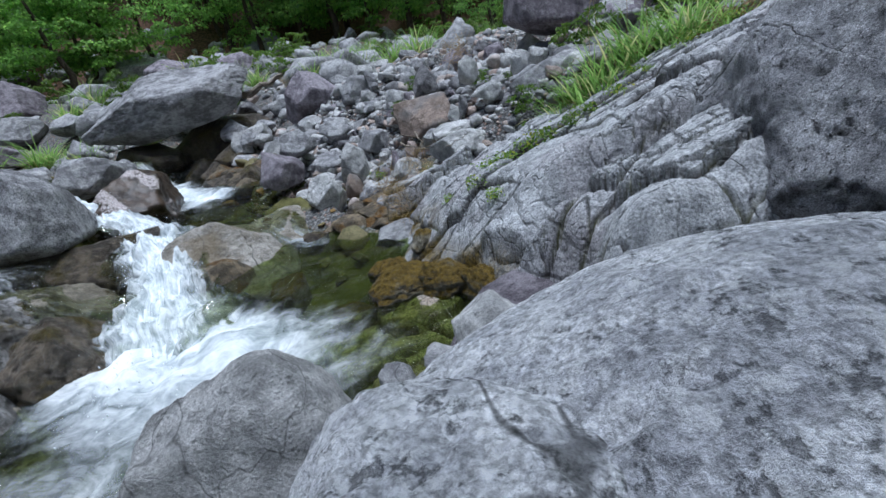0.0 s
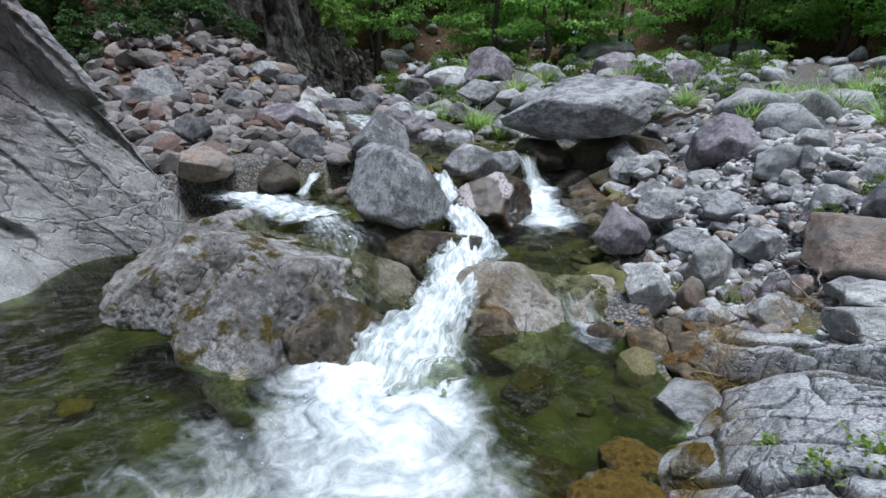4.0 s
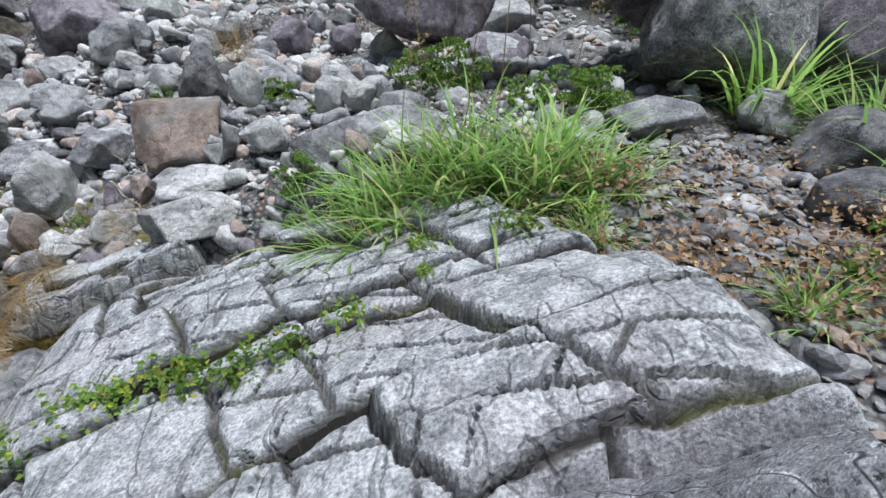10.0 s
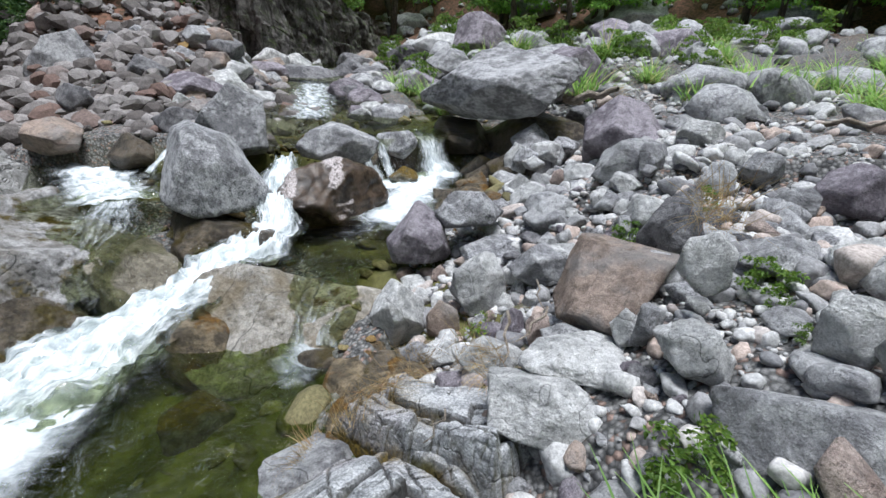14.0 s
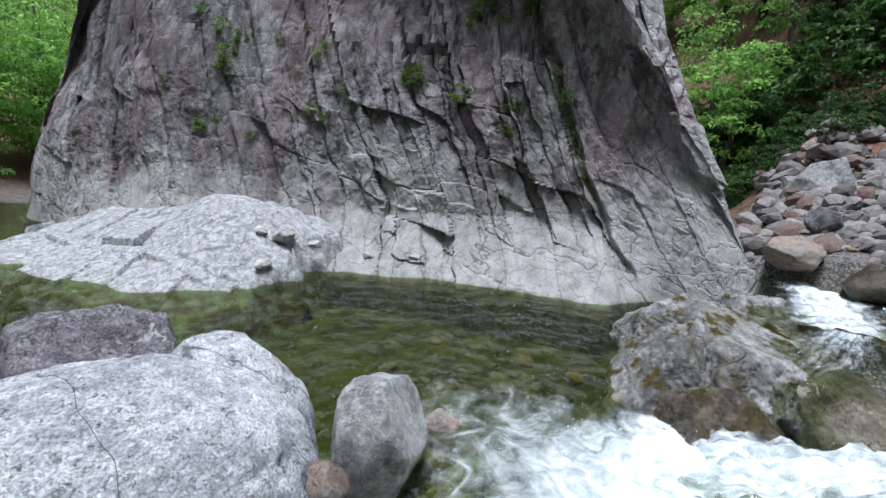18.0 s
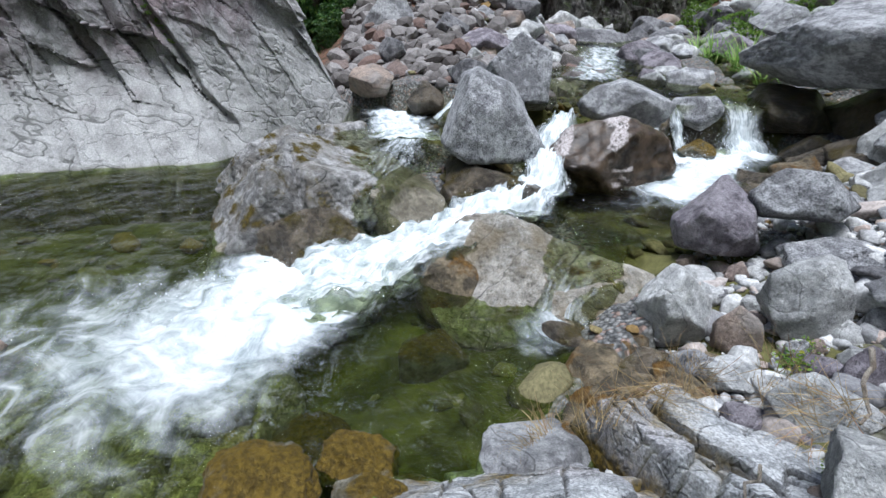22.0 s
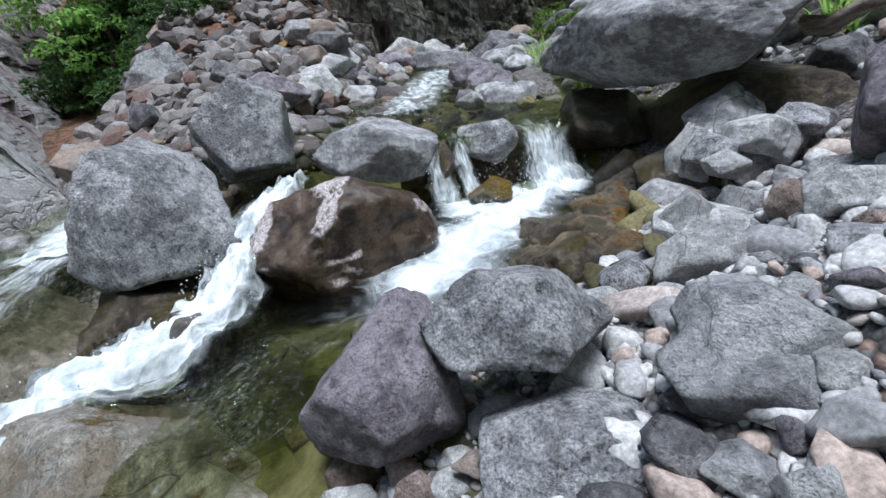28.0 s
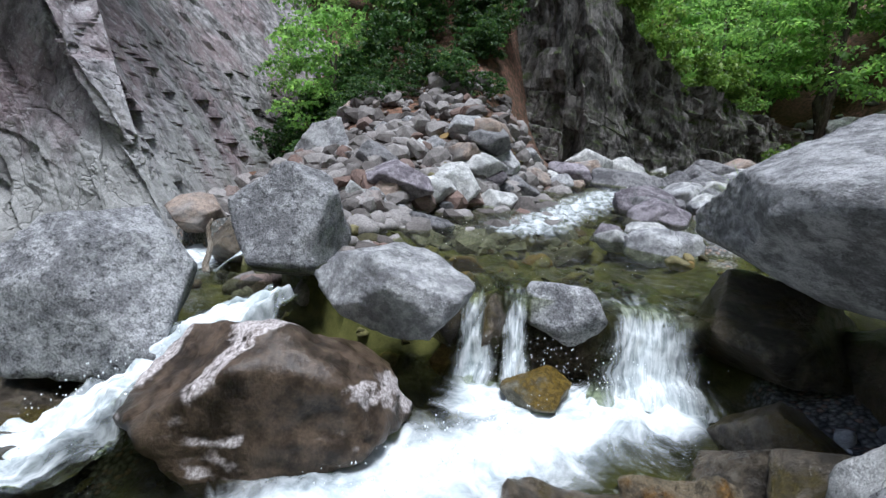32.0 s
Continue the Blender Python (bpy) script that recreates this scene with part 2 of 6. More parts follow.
M_GREY = stone("grey river stone", (0.19, 0.188, 0.195), (0.38, 0.378, 0.38), 0.3, (0.5, 0.5, 0.5), cracks=0.5, crack_scale=1.1, speck=0.45)
M_PALE = stone("pale river stone", (0.30, 0.30, 0.295), (0.52, 0.515, 0.505), 0.35, (0.6, 0.6, 0.59), cracks=0.5, crack_scale=1.4, speck=0.45)
M_PURPLE = stone("purple grey stone", (0.115, 0.10, 0.115), (0.26, 0.235, 0.257), 0.5, (0.42, 0.41, 0.42), cracks=0.2)
M_DARK = stone("dark slate stone", (0.08, 0.078, 0.083), (0.20, 0.195, 0.20), 0.35, (0.36, 0.35, 0.35), cracks=0.3)
M_BROWN = stone("brown stone", (0.15, 0.115, 0.094), (0.27, 0.212, 0.175), 0.15, (0.4, 0.38, 0.36), cracks=0.4, stain=(0.25, 0.25, 0.25, 0.5), speck=0.5, relief=0.8)
M_RED = stone("reddish stone", (0.20, 0.155, 0.135), (0.37, 0.30, 0.265), 0.25, (0.45, 0.42, 0.4))
M_SPECK = stone("speckled stone", (0.17, 0.168, 0.175), (0.37, 0.368, 0.375), 0.8, (0.52, 0.52, 0.52), cracks=0.4, grain=40, speck=0.8)
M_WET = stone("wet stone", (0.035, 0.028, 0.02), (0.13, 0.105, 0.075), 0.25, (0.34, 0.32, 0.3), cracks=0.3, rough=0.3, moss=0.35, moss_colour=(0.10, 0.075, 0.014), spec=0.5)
M_SLIDE = stone("wet worn bedrock", (0.16, 0.14, 0.105), (0.30, 0.27, 0.21), 0.25, (0.42, 0.4, 0.36), cracks=0.5, crack_scale=0.9, rough=0.35, moss=0.12, spec=0.5)
M_ORANGE = stone("algae covered stone", (0.06, 0.048, 0.032), (0.19, 0.15, 0.095), 0.1, (0.3, 0.25, 0.18), rough=0.5, moss=0.36, moss_colour=(0.21, 0.105, 0.015), spec=0.4)
M_MOSSY = stone("moss covered stone", (0.10, 0.09, 0.06), (0.24, 0.22, 0.17), 0.2, (0.4, 0.4, 0.35), rough=0.6, moss=0.9, moss_colour=(0.20, 0.13, 0.016))
M_BIG = stone("dark banded boulder stone", (0.15, 0.148, 0.152), (0.36, 0.355, 0.362), 0.7, (0.5, 0.5, 0.5), cracks=0.6, crack_scale=0.7, stretch=(0.8, 0.8, 1.5))


def bed_mat():
    """Packed pebbles, with leaf litter on the steep slopes."""
    g = Graph("gravel bed")
    v = g.coords(own=False)
    vor = g.add("TexVoronoi", _Scale=26.0)
    g.join(g.vmath("ADD", v, g.scaled_vector(g.add("TexNoise", _Scale=5.0).outputs["Color"], 0.06)), vor.inputs["Vector"])
    sep = g.add("SeparateColor")
    g.join(vor.outputs["Color"], sep.inputs[0])
    c = g.mix(sep.outputs[0], (0.09, 0.09, 0.09), (0.25, 0.245, 0.235))
    c = g.mix(g.span(sep.outputs[1], 0.8, 0.9), c, (0.25, 0.18, 0.15))
    # cell rims darkened, so the shade between pebbles is in the colour
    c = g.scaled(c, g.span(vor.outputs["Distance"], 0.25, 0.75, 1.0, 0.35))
    fine = g.noise(v, 60.0, 5, 0.7)
    c = g.scaled(c, g.span(fine, 0.25, 0.75, 0.7, 1.3))
    litter = g.mix(g.span(g.noise(v, 6.0, 8, 0.7), 0.4, 0.6), (0.05, 0.035, 0.02), (0.17, 0.09, 0.06))
    c = g.mix(g.attr("litter"), c, litter)
    silt = g.mix(g.span(g.noise(v, 1.8, 8, 0.68), 0.38, 0.62), (0.042, 0.042, 0.013), (0.125, 0.118, 0.042))
    c = g.mix(g.attr("silt"), c, g.scaled(silt, g.span(fine, 0.25, 0.75, 0.8, 1.2)))
    n = g.bump(g.math("SUBTRACT", g.math("MULTIPLY", fine, 0.2), g.math("MULTIPLY", vor.outputs["Distance"], g.math("SUBTRACT", 1.0, g.attr("silt")))), 0.9, 0.022)
    return g.done(c, 0.9, n, 0.25)


M_BED = bed_mat()


def vein_mat():
    """Wet brown rock crossed by a pale vein."""
    g = Graph("wet rock with a pale vein")
    v = g.coords(own=False)
    mid, fine = g.noise(v, 6.0, 8, 0.65), g.noise(v, 50.0, 4, 0.7)
    c = g.mix(g.span(mid, 0.38, 0.62), (0.022, 0.015, 0.010), (0.085, 0.06, 0.042))
    sep = g.add("SeparateXYZ")
    g.join(g.vmath("ADD", v, g.scaled_vector(g.add("TexNoise", _Scale=3.5, _Detail=8.0).outputs["Color"], 0.75)), sep.inputs[0])
    band = g.math("PINGPONG", g.math("ADD", g.math("MULTIPLY_ADD", sep.outputs[1], 0.9, 0.15), g.math("MULTIPLY", sep.outputs[0], 0.5)), 0.38)
    vein = g.math("MULTIPLY", g.math("MULTIPLY", g.span(band, 0.17, 0.13), g.math("MULTIPLY", g.span(g.noise(v, 2.2, 3), 0.42, 0.47), g.span(g.noise(v, 11.0, 7, 0.7), 0.36, 0.5))), g.span(g.up(), 0.1, 0.4))
    c = g.mix(vein, c, g.mix(g.span(fine, 0.3, 0.7), (0.24, 0.20, 0.19), (0.50, 0.46, 0.45)))
    c = g.scaled(c, g.span(fine, 0.28, 0.72, 0.75, 1.25))
    return g.done(c, g.math("MULTIPLY_ADD", vein, 0.35, 0.28), g.bump(g.math("MULTIPLY_ADD", fine, 0.2, mid), 0.7, 0.03), 0.3)


M_VEIN = vein_mat()

# ---- the lie of the land ----
# course of the stream: x, y, bed height, and the water level beside it
COURSE = [(2.5, -24, -0.9), (1.0, -12, -0.9), (-2.3, -3.5, -0.9), (-3.2, 1.0, -0.95), (-2.2, 3.4, -0.6), (-2.6, 4.6, -0.4), (-3.6, 6.2, 0.1), (-4.4, 8.2, 0.05), (-5.0, 9.1, 0.1), (-6.6, 9.0, 0.72), (-9.0, 8.8, 0.8), (-13.0, 10.6, 1.2), (-26, 18, 2.4), (-60, 34, 5)]
RIGHT_BANK = [(5.5, -24, 0), (3.5, -10, 0), (0.8, -3.0, 0), (0.0, 0.6, 0), (0.75, 2.2, 0), (0.95, 3.2, 0), (0.3, 4.2, 0), (-0.25, 5.2, 0), (-1.2, 6.5, 0.05), (-2.6, 7.6, 0.4), (-3.2, 8.9, 0.45), (-3.8, 9.9, 0.5), (-4.9, 10.7, 0.6), (-6.6, 11.0, 1.0), (-13.0, 13.5, 1.6), (-25, 20, 2.5), (-60, 36, 5)]


def ledge_plane(x, y):
    """The ledge climbs from the water to the ridge on which the camera walks."""
    return 0.21 + 0.36 * (x + 0.09) - 0.12 * (y - 5.54)


def ground_height(x, y):
    d, bed = seg(x, y, COURSE)
    h = bed + 0.05 * np.minimum(d, 2.0)
    # the gravel bank that climbs away from the water
    r, level = seg(x, y, RIGHT_BANK)
    side = right_side(x, y)
    bank = 0.22 * np.minimum(r, 3.2) + 0.04 * np.clip(r - 3.2, 0, 40) + 0.5 * smooth(0.9, 2.8, r)
    bank = bank + 0.35 * np.exp(-(((x - 4.3) ** 2 + (y - 8.2) ** 2) / 9.0))
    h = np.where(side, np.maximum(h, level - 0.05 + bank * smooth(0.0, 0.5, r)), h)
    # hollow under the bedrock ledge
    u, v = (x - 1.1) / 2.1, (y - 4.55) / 1.65
    h = h - np.maximum(0, h - ledge_plane(x, y) + 0.3) * smooth(1.25, 0.85, np.hypot(u, v))
    # the far bank, and the talus that climbs to the wood between the cliffs
    t = smooth(1.1, 2.6, d) * (~side)
    h = h + t * 0.35 * smooth(3.0, 5.0, y) * smooth(20, 12, y)
    h = h + t * (0.22 * np.maximum(0, -8.5 - x) + 0.35 * np.maximum(0, -12 - x)) * smooth(2.0, 4.5, y) * smooth(9.6, 7.2, y)
    # wooded slopes that shut the valley in
    far = np.hypot(x + 1.0, y - 5.0)
    h = h + 0.62 * np.maximum(0, far - 34) * smooth(0.0, 1.0, (y + 0.25 * x + 10) / 12)
    h = h + 0.55 * np.maximum(0, -x - 17) * smooth(12.0, 6.0, y) + 0.6 * np.maximum(0, x - 9) + 0.3 * np.maximum(0, -y - 21)
    return h


def right_side(x, y):
    """True on the bank on which the camera walks."""
    side = np.full(np.shape(x), False)
    best = np.full(np.shape(x), 1e9)
    for (ax, ay, _), (bx, by, _) in zip(RIGHT_BANK[:-1], RIGHT_BANK[1:]):
        dx, dy = bx - ax, by - ay
        t = np.clip(((x - ax) * dx + (y - ay) * dy) / (dx * dx + dy * dy), 0, 1)
        d = np.hypot(x - ax - t * dx, y - ay - t * dy)
        near = d < best - 1e-6
        best = np.where(near, d, best)
        side = np.where(near, dx * (y - ay) - dy * (x - ax) < 0, side)
    return side


def spaced(lo, hi, step, reach, grow=1.13):
    """Even steps in the middle, growing ones outside."""
    mid = list(np.arange(lo, hi, step))
    a, s = hi, step
    while a < reach:
        mid.append(a)
        s *= grow
        a += s
    b, s = lo - step, step
    while b > -reach:
        mid.insert(0, b)
        s *= grow
        b -= s
    return np.array(mid)


gx, gy = spaced(-9, 6, 0.09, 320), spaced(-3, 14, 0.09, 320)
X, Y = np.meshgrid(gx, gy)
x, y = X.ravel(), Y.ravel()
z = ground_height(x, y)
near = np.exp(-((np.hypot(x + 1, y - 6) / 16) ** 2))
pts = np.stack([x, y, 0 * x], 1)
z = z + near * (0.06 * fbm(pts * 1.4, 4, 3) + 0.03 * fbm(pts * 6, 2, 5)) + (1 - near) * 0.5 * fbm(pts * 0.25, 4, 8)
GX, GY, GZ = gx, gy, z.reshape(X.shape)
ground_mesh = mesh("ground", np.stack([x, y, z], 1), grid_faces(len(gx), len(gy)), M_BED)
wander = 1.2 * fbm(pts * 0.5, 3, 41)
layer(ground_mesh, "litter", np.maximum(np.maximum(smooth(6.8, 8.2, x + wander), smooth(-10.8, -12.5, x + wander) * smooth(10.5, 9.0, y)), smooth(24, 30, np.hypot(x + 1, y - 5) + 3 * wander)))
deep, _ = seg(x, y, COURSE)
level = np.where(x < -5.6, 1.12, np.where(y > 6.6, 0.42, 0.0))
layer(ground_mesh, "silt", smooth(0.06, -0.08, z - level) * smooth(5.0, 3.5, deep))
ground = thing("ground", ground_mesh, "stony streambed and gravel bank of grey pebbles", "ground", kind="structure")


def land(px, py):
    """Height of the ground sheet at a place."""
    i = int(np.clip(np.searchsorted(GX, px) - 1, 0, len(GX) - 2))
    j = int(np.clip(np.searchsorted(GY, py) - 1, 0, len(GY) - 2))
    u = (px - GX[i]) / (GX[i + 1] - GX[i])
    v = (py - GY[j]) / (GY[j + 1] - GY[j])
    return float((GZ[j, i] * (1 - u) + GZ[j, i + 1] * u) * (1 - v) + (GZ[j + 1, i] * (1 - u) + GZ[j + 1, i + 1] * u) * v)

# ---- water ----


def water_mat(name, tint, white=False):
    g = Graph(name)
    v = g.coords(own=False)
    clear = g.add("BsdfTransparent")
    clear.inputs[0].default_value = (*tint, 1)
    gloss = g.add("BsdfGlossy", _Roughness=0.06)
    rip = g.math("ADD", g.noise(g.vmath("MULTIPLY", v, (1.0, 1.7, 1.0)), 4.5, 5, 0.6, 0.8), g.math("MULTIPLY", g.noise(v, 22.0, 3), 0.25))
    g.join(g.bump(rip, 1.0, 0.15), gloss.inputs["Normal"])
    fres = g.add("Fresnel", _IOR=1.33)
    g.join(g.bump(rip, 0.9, 0.15), fres.inputs["Normal"])
    mixs = g.add("MixShader")
    g.join(fres.outputs[0], mixs.inputs[0])
    g.join(clear.outputs[0], mixs.inputs[1])
    g.join(gloss.outputs[0], mixs.inputs[2])
    # white water: froth thickest where the sheet says so, torn into strings along the flow
    flow = g.add("CombineXYZ")
    g.join(g.attr("along"), flow.inputs[0])
    g.join(g.attr("across"), flow.inputs[1])
    strings = g.math("MULTIPLY_ADD", g.noise(flow.outputs[0], 1.5, 6, 0.6, 0.8), 0.65, g.math("MULTIPLY", g.noise(v, 7.0, 6, 0.6, 0.6), 0.35))
    g.done(g.mix(g.span(strings, 0.3, 0.65), (0.54, 0.62, 0.65), (0.84, 0.87, 0.885)), 0.6, g.bump(strings, 0.35, 0.06), 0.2)
    foam = g.attr("foam")
    cover = g.span(g.math("MULTIPLY_ADD", g.math("SUBTRACT", strings, 0.5), 2.0, foam), 0.28, 1.6)
    cover = g.math("MULTIPLY", cover, g.span(foam, 0.02, 0.2))
    top = g.add("MixShader")
    g.join(cover, top.inputs[0])
    g.join(mixs.outputs[0], top.inputs[1])
    g.join(g.bsdf.outputs[0], top.inputs[2])
    g.join(top.outputs[0], g.out.inputs["Surface"])
    return g.mat


M_POOL = water_mat("green pool water", (0.60, 0.70, 0.37))
M_CLEAR = water_mat("clear running water", (0.76, 0.80, 0.62))


def sheet(name, xs, ys, level, foam, mat, label, wave=0.012, seed=1, swirl=None):
    X, Y = np.meshgrid(xs, ys)
    x, y = X.ravel(), Y.ravel()
    f = np.clip(foam(x, y), 0, 1.5)
    p = np.stack([x, y, 0 * x], 1)
    z = level(x, y) + wave * fbm(p * 3.0, 3, seed) + f * (0.05 * fbm(p * 4.5, 4, seed + 4))
    me = mesh(name, np.stack([x, y, z], 1), grid_faces(len(xs), len(ys)), mat)
    layer(me, "foam", f)
    if swirl:
        dx, dy = x - swirl[0], y - swirl[1]
        layer(me, "along", np.hypot(dx, dy) * 1.3 + 0.25 * fbm(p * 1.2, 3, seed + 2))
        layer(me, "across", np.arctan2(dy, dx) * 3.0 + 0.5 * fbm(p * 1.5, 3, seed + 3))
    else:
        layer(me, "along", x * 2.0)
        layer(me, "across", y * 4.0)
    return thing(name, me, label, "water", kind="structure")


def ribbon(name, path, mat, label, foam=0.9, seed=1, sag=0.06, rough=0.07, across=22, step=0.035):
    """Running water along x, y, z, width, with a bulging, torn surface."""
    p = np.array(path, float)
    s = np.r_[0, np.cumsum(np.linalg.norm(np.diff(p[:, :3], axis=0), axis=1))]
    n = max(8, int(s[-1] / step))
    t = np.linspace(0, s[-1], n)
    q = np.stack([np.interp(t, s, p[:, k]) for k in range(p.shape[1])], 1)
    for _ in range(6):
        q[1:-1] = (q[:-2] + 2 * q[1:-1] + q[2:]) / 4
    way = np.gradient(q[:, :3], axis=0)
    way /= np.linalg.norm(way, axis=1)[:, None]
    side = np.cross(way, (0, 0, 1))
    side /= np.linalg.norm(side, axis=1)[:, None]
    up = np.cross(side, way)
    u = np.linspace(-1, 1, across)
    tt = np.stack([t * 2.6, 0 * t, 0 * t + seed], 1)
    wl, wr = 1.15 + 0.4 * fbm(tt, 3, seed), 1.15 + 0.4 * fbm(tt + 50, 3, seed)
    reach = np.where(u[None] < 0, wl[:, None], wr[:, None])
    P = q[:, None, :3] + side[:, None] * (u[None, :, None] * reach[:, :, None] * q[:, None, 3:4] / 2) + up[:, None] * (sag * (1 - np.abs(u) ** 2.5) - 0.03)[None, :, None]
    flat = P.reshape(-1, 3)
    # froth drawn out along the flow
    along = np.stack([np.repeat(t, across) * 2.2, np.tile(u, n) * np.repeat(q[:, 3], across) * 7, np.full(n * across, seed * 2.0)], 1)
    lift = rough * (fbm(along, 3, seed) + 0.6 * fbm(along * 2.7, 3, seed + 3) + 0.25 * fbm(flat * 9.0, 3, seed + 6))
    flat = flat + np.repeat(up, across, 0) * lift[:, None]
    me = mesh(name, flat, grid_faces(across, n), mat)
    edge = 1 - np.abs(np.tile(u, n)) ** 2.2
    f = foam if np.isscalar(foam) else np.repeat(np.interp(t / s[-1], np.linspace(0, 1, len(foam)), foam), across)
    layer(me, "foam", np.clip(1.22 * f * edge, 0, 1.3))
    layer(me, "along", np.repeat(t, across) * 2.6)
    layer(me, "across", np.tile(u, n) * np.repeat(q[:, 3], across) * 9 + seed * 3)
    return thing(name, me, label, "water", kind="structure")


def pool_foam(x, y):
    """Froth where the chute plunges in and fans out down the pool."""
    d, v = seg(x, y, [(-2.75, 4.75, 1.25), (-2.2, 3.9, 1.25), (-1.6, 3.2, 1.1), (-1.5, 2.5, 0.8), (-1.8, 1.7, 0.55), (-2.2, 0.9, 0.32), (-2.6, -1.0, 0.1)])
    reach = 0.4 + 0.72 * smooth(4.7, 2.9, y)
    f = v * smooth(1.9, 0.2, d / reach) * smooth(-3.4, -2.4, x + 0.3 * (y - 2.0))
    side, _ = seg(x, y, [(-1.6, 5.95, 0), (-1.35, 5.65, 0)])
    curl, _ = seg(x, y, [(-1.7, 3.7, 0), (-1.1, 3.45, 0), (-0.75, 3.05, 0)])
    return np.maximum(np.maximum(f, 0.75 * smooth(0.4, 0.05, side)), 0.6 * smooth(0.55, 0.0, curl))


def falls_foam(x, y):
    d, _ = seg(x, y, [(-5.1, 9.6, 0), (-4.6, 9.0, 0), (-4.1, 8.5, 0), (-3.5, 7.9, 0)])
    d2, _ = seg(x, y, [(-5.2, 10.1, 0), (-5.0, 8.7, 0)])
    d3, _ = seg(x, y, [(-3.5, 7.9, 0), (-3.2, 7.0, 0)])
    return np.maximum(np.maximum(1.3 * smooth(0.85, 0.0, d), 1.3 * smooth(0.6, 0.0, d2)), 0.45 * smooth(0.5, 0.1, d3))


def upper_foam(x, y):
    d, _ = seg(x, y, [(-9.2, 8.9, 0), (-13.5, 10.9, 0)])
    d2, _ = seg(x, y, [(-5.9, 9.9, 0), (-7.5, 9.4, 0)])
    return np.maximum(0.85 * smooth(1.1, 0.1, d), 0.2 * smooth(0.8, 0.1, d2))


def side_foam(x, y):
    d, _ = seg(x, y, [(-7.6, 4.55, 0), (-6.2, 4.6, 0), (-5.3, 4.7, 0)])
    return 1.1 * smooth(0.9, 0.1, d)


sheet("pool_water", np.r_[spaced(-6, 1.0, 0.06, 9, 1.2), ], np.r_[-26:-14:1.0, -14:-3:0.4, -3:6.6:0.06], lambda x, y: 0 * x, pool_foam, M_POOL, "clear green pool water with white froth", 0.015, 1, (-2.9, 5.2))
sheet("plunge_pool", np.arange(-5.7, -2.2, 0.05), np.arange(6.3, 10.4, 0.05), lambda x, y: 0.44 - 0.10 * smooth(8.2, 6.6, y), falls_foam, M_CLEAR, "foaming plunge pool under the small falls", 0.025, 5, (-5.6, 9.6))
sheet("upper_pool", np.r_[-40:-14:1.0, -14:-5.55:0.08], np.r_[6.3:13:0.08, 13:22:1.0], lambda x, y: 1.1 + 0.09 * np.maximum(0, -x - 8.2), upper_foam, M_CLEAR, "shallow clear stream water above the falls", 0.012, 7)
sheet("side_stream", np.arange(-8.4, -5.0, 0.06), np.arange(3.7, 6.3, 0.06), lambda x, y: 0.70 + 0 * x, side_foam, M_CLEAR, "shallow side channel with white ripples", 0.015, 9)
ribbon("main_chute", [(-5.2, 6.95, 0.98, 0.35), (-4.75, 6.75, 0.9, 0.5), (-4.2, 6.5, 0.62, 0.6), (-3.75, 6.3, 0.46, 0.75), (-3.2, 5.8, 0.36, 0.8), (-2.85, 5.1, 0.22, 0.85), (-2.6, 4.5, 0.12, 1.0), (-2.35, 3.9, 0.02, 1.2), (-2.2, 3.5, -0.12, 1.3)], M_CLEAR, "white water chute racing between boulders", [0.95, 1.05, 1.05, 1.05, 1.05, 1.0, 0.85], 3, 0.1, 0.085, 36, 0.025)
def fall(name, label, y, wide, seed, foam):
    """Water that slips over the lip of the upper pool and drops into the plunge pool."""
    ribbon(name, [(-6.3, y, 1.13, wide * 1.2), (-5.85, y, 1.11, wide * 1.1), (-5.62, y, 1.05, wide), (-5.5, y, 0.85, wide), (-5.4, y + 0.01, 0.6, wide * 1.1), (-5.2, y + 0.02, 0.42, wide * 1.4)], M_CLEAR, label, foam, seed, 0.03, 0.05)


fall("right_fall", "white curtain of a small waterfall", 9.95, 0.72, 5, [0.05, 0.2, 0.55, 0.9, 1.0, 1.0])
fall("left_fall", "thin veil of falling water", 8.55, 0.26, 6, [0.0, 0.15, 0.45, 0.7, 0.9, 1.0])
fall("middle_fall", "thin veil of falling water", 8.9, 0.24, 8, [0.0, 0.2, 0.5, 0.75, 0.9, 1.0])
ribbon("side_slide", [(-5.7, 4.75, 0.72, 0.6), (-5.0, 4.7, 0.72, 0.75), (-4.3, 4.5, 0.66, 0.9), (-3.7, 4.25, 0.45, 0.8), (-3.2, 4.1, 0.2, 0.7), (-2.9, 4.0, 0.0, 0.7)], M_CLEAR, "thin water sliding over worn rock", [0.8, 0.7, 0.4, 0.25, 0.3], 11, 0.03, 0.015)
ribbon("side_fall", [(-7.2, 5.95, 1.05, 0.2), (-6.9, 5.6, 1.0, 0.2), (-6.78, 5.4, 0.85, 0.25), (-6.7, 5.25, 0.7, 0.35)], M_CLEAR, "thin fall of water beside a boulder", [0.5, 0.9, 0.95], 12, 0.02, 0.02)
ribbon("slab_overflow", [(-3.1, 6.9, 0.42, 0.5), (-2.6, 6.6, 0.42, 0.6), (-2.2, 6.3, 0.36, 0.6), (-1.85, 6.05, 0.2, 0.6), (-1.6, 5.85, 0.02, 0.6)], M_CLEAR, "thin water sliding over a worn slab", [0.1, 0.1, 0.14, 0.28, 0.6], 13, 0.03, 0.015)

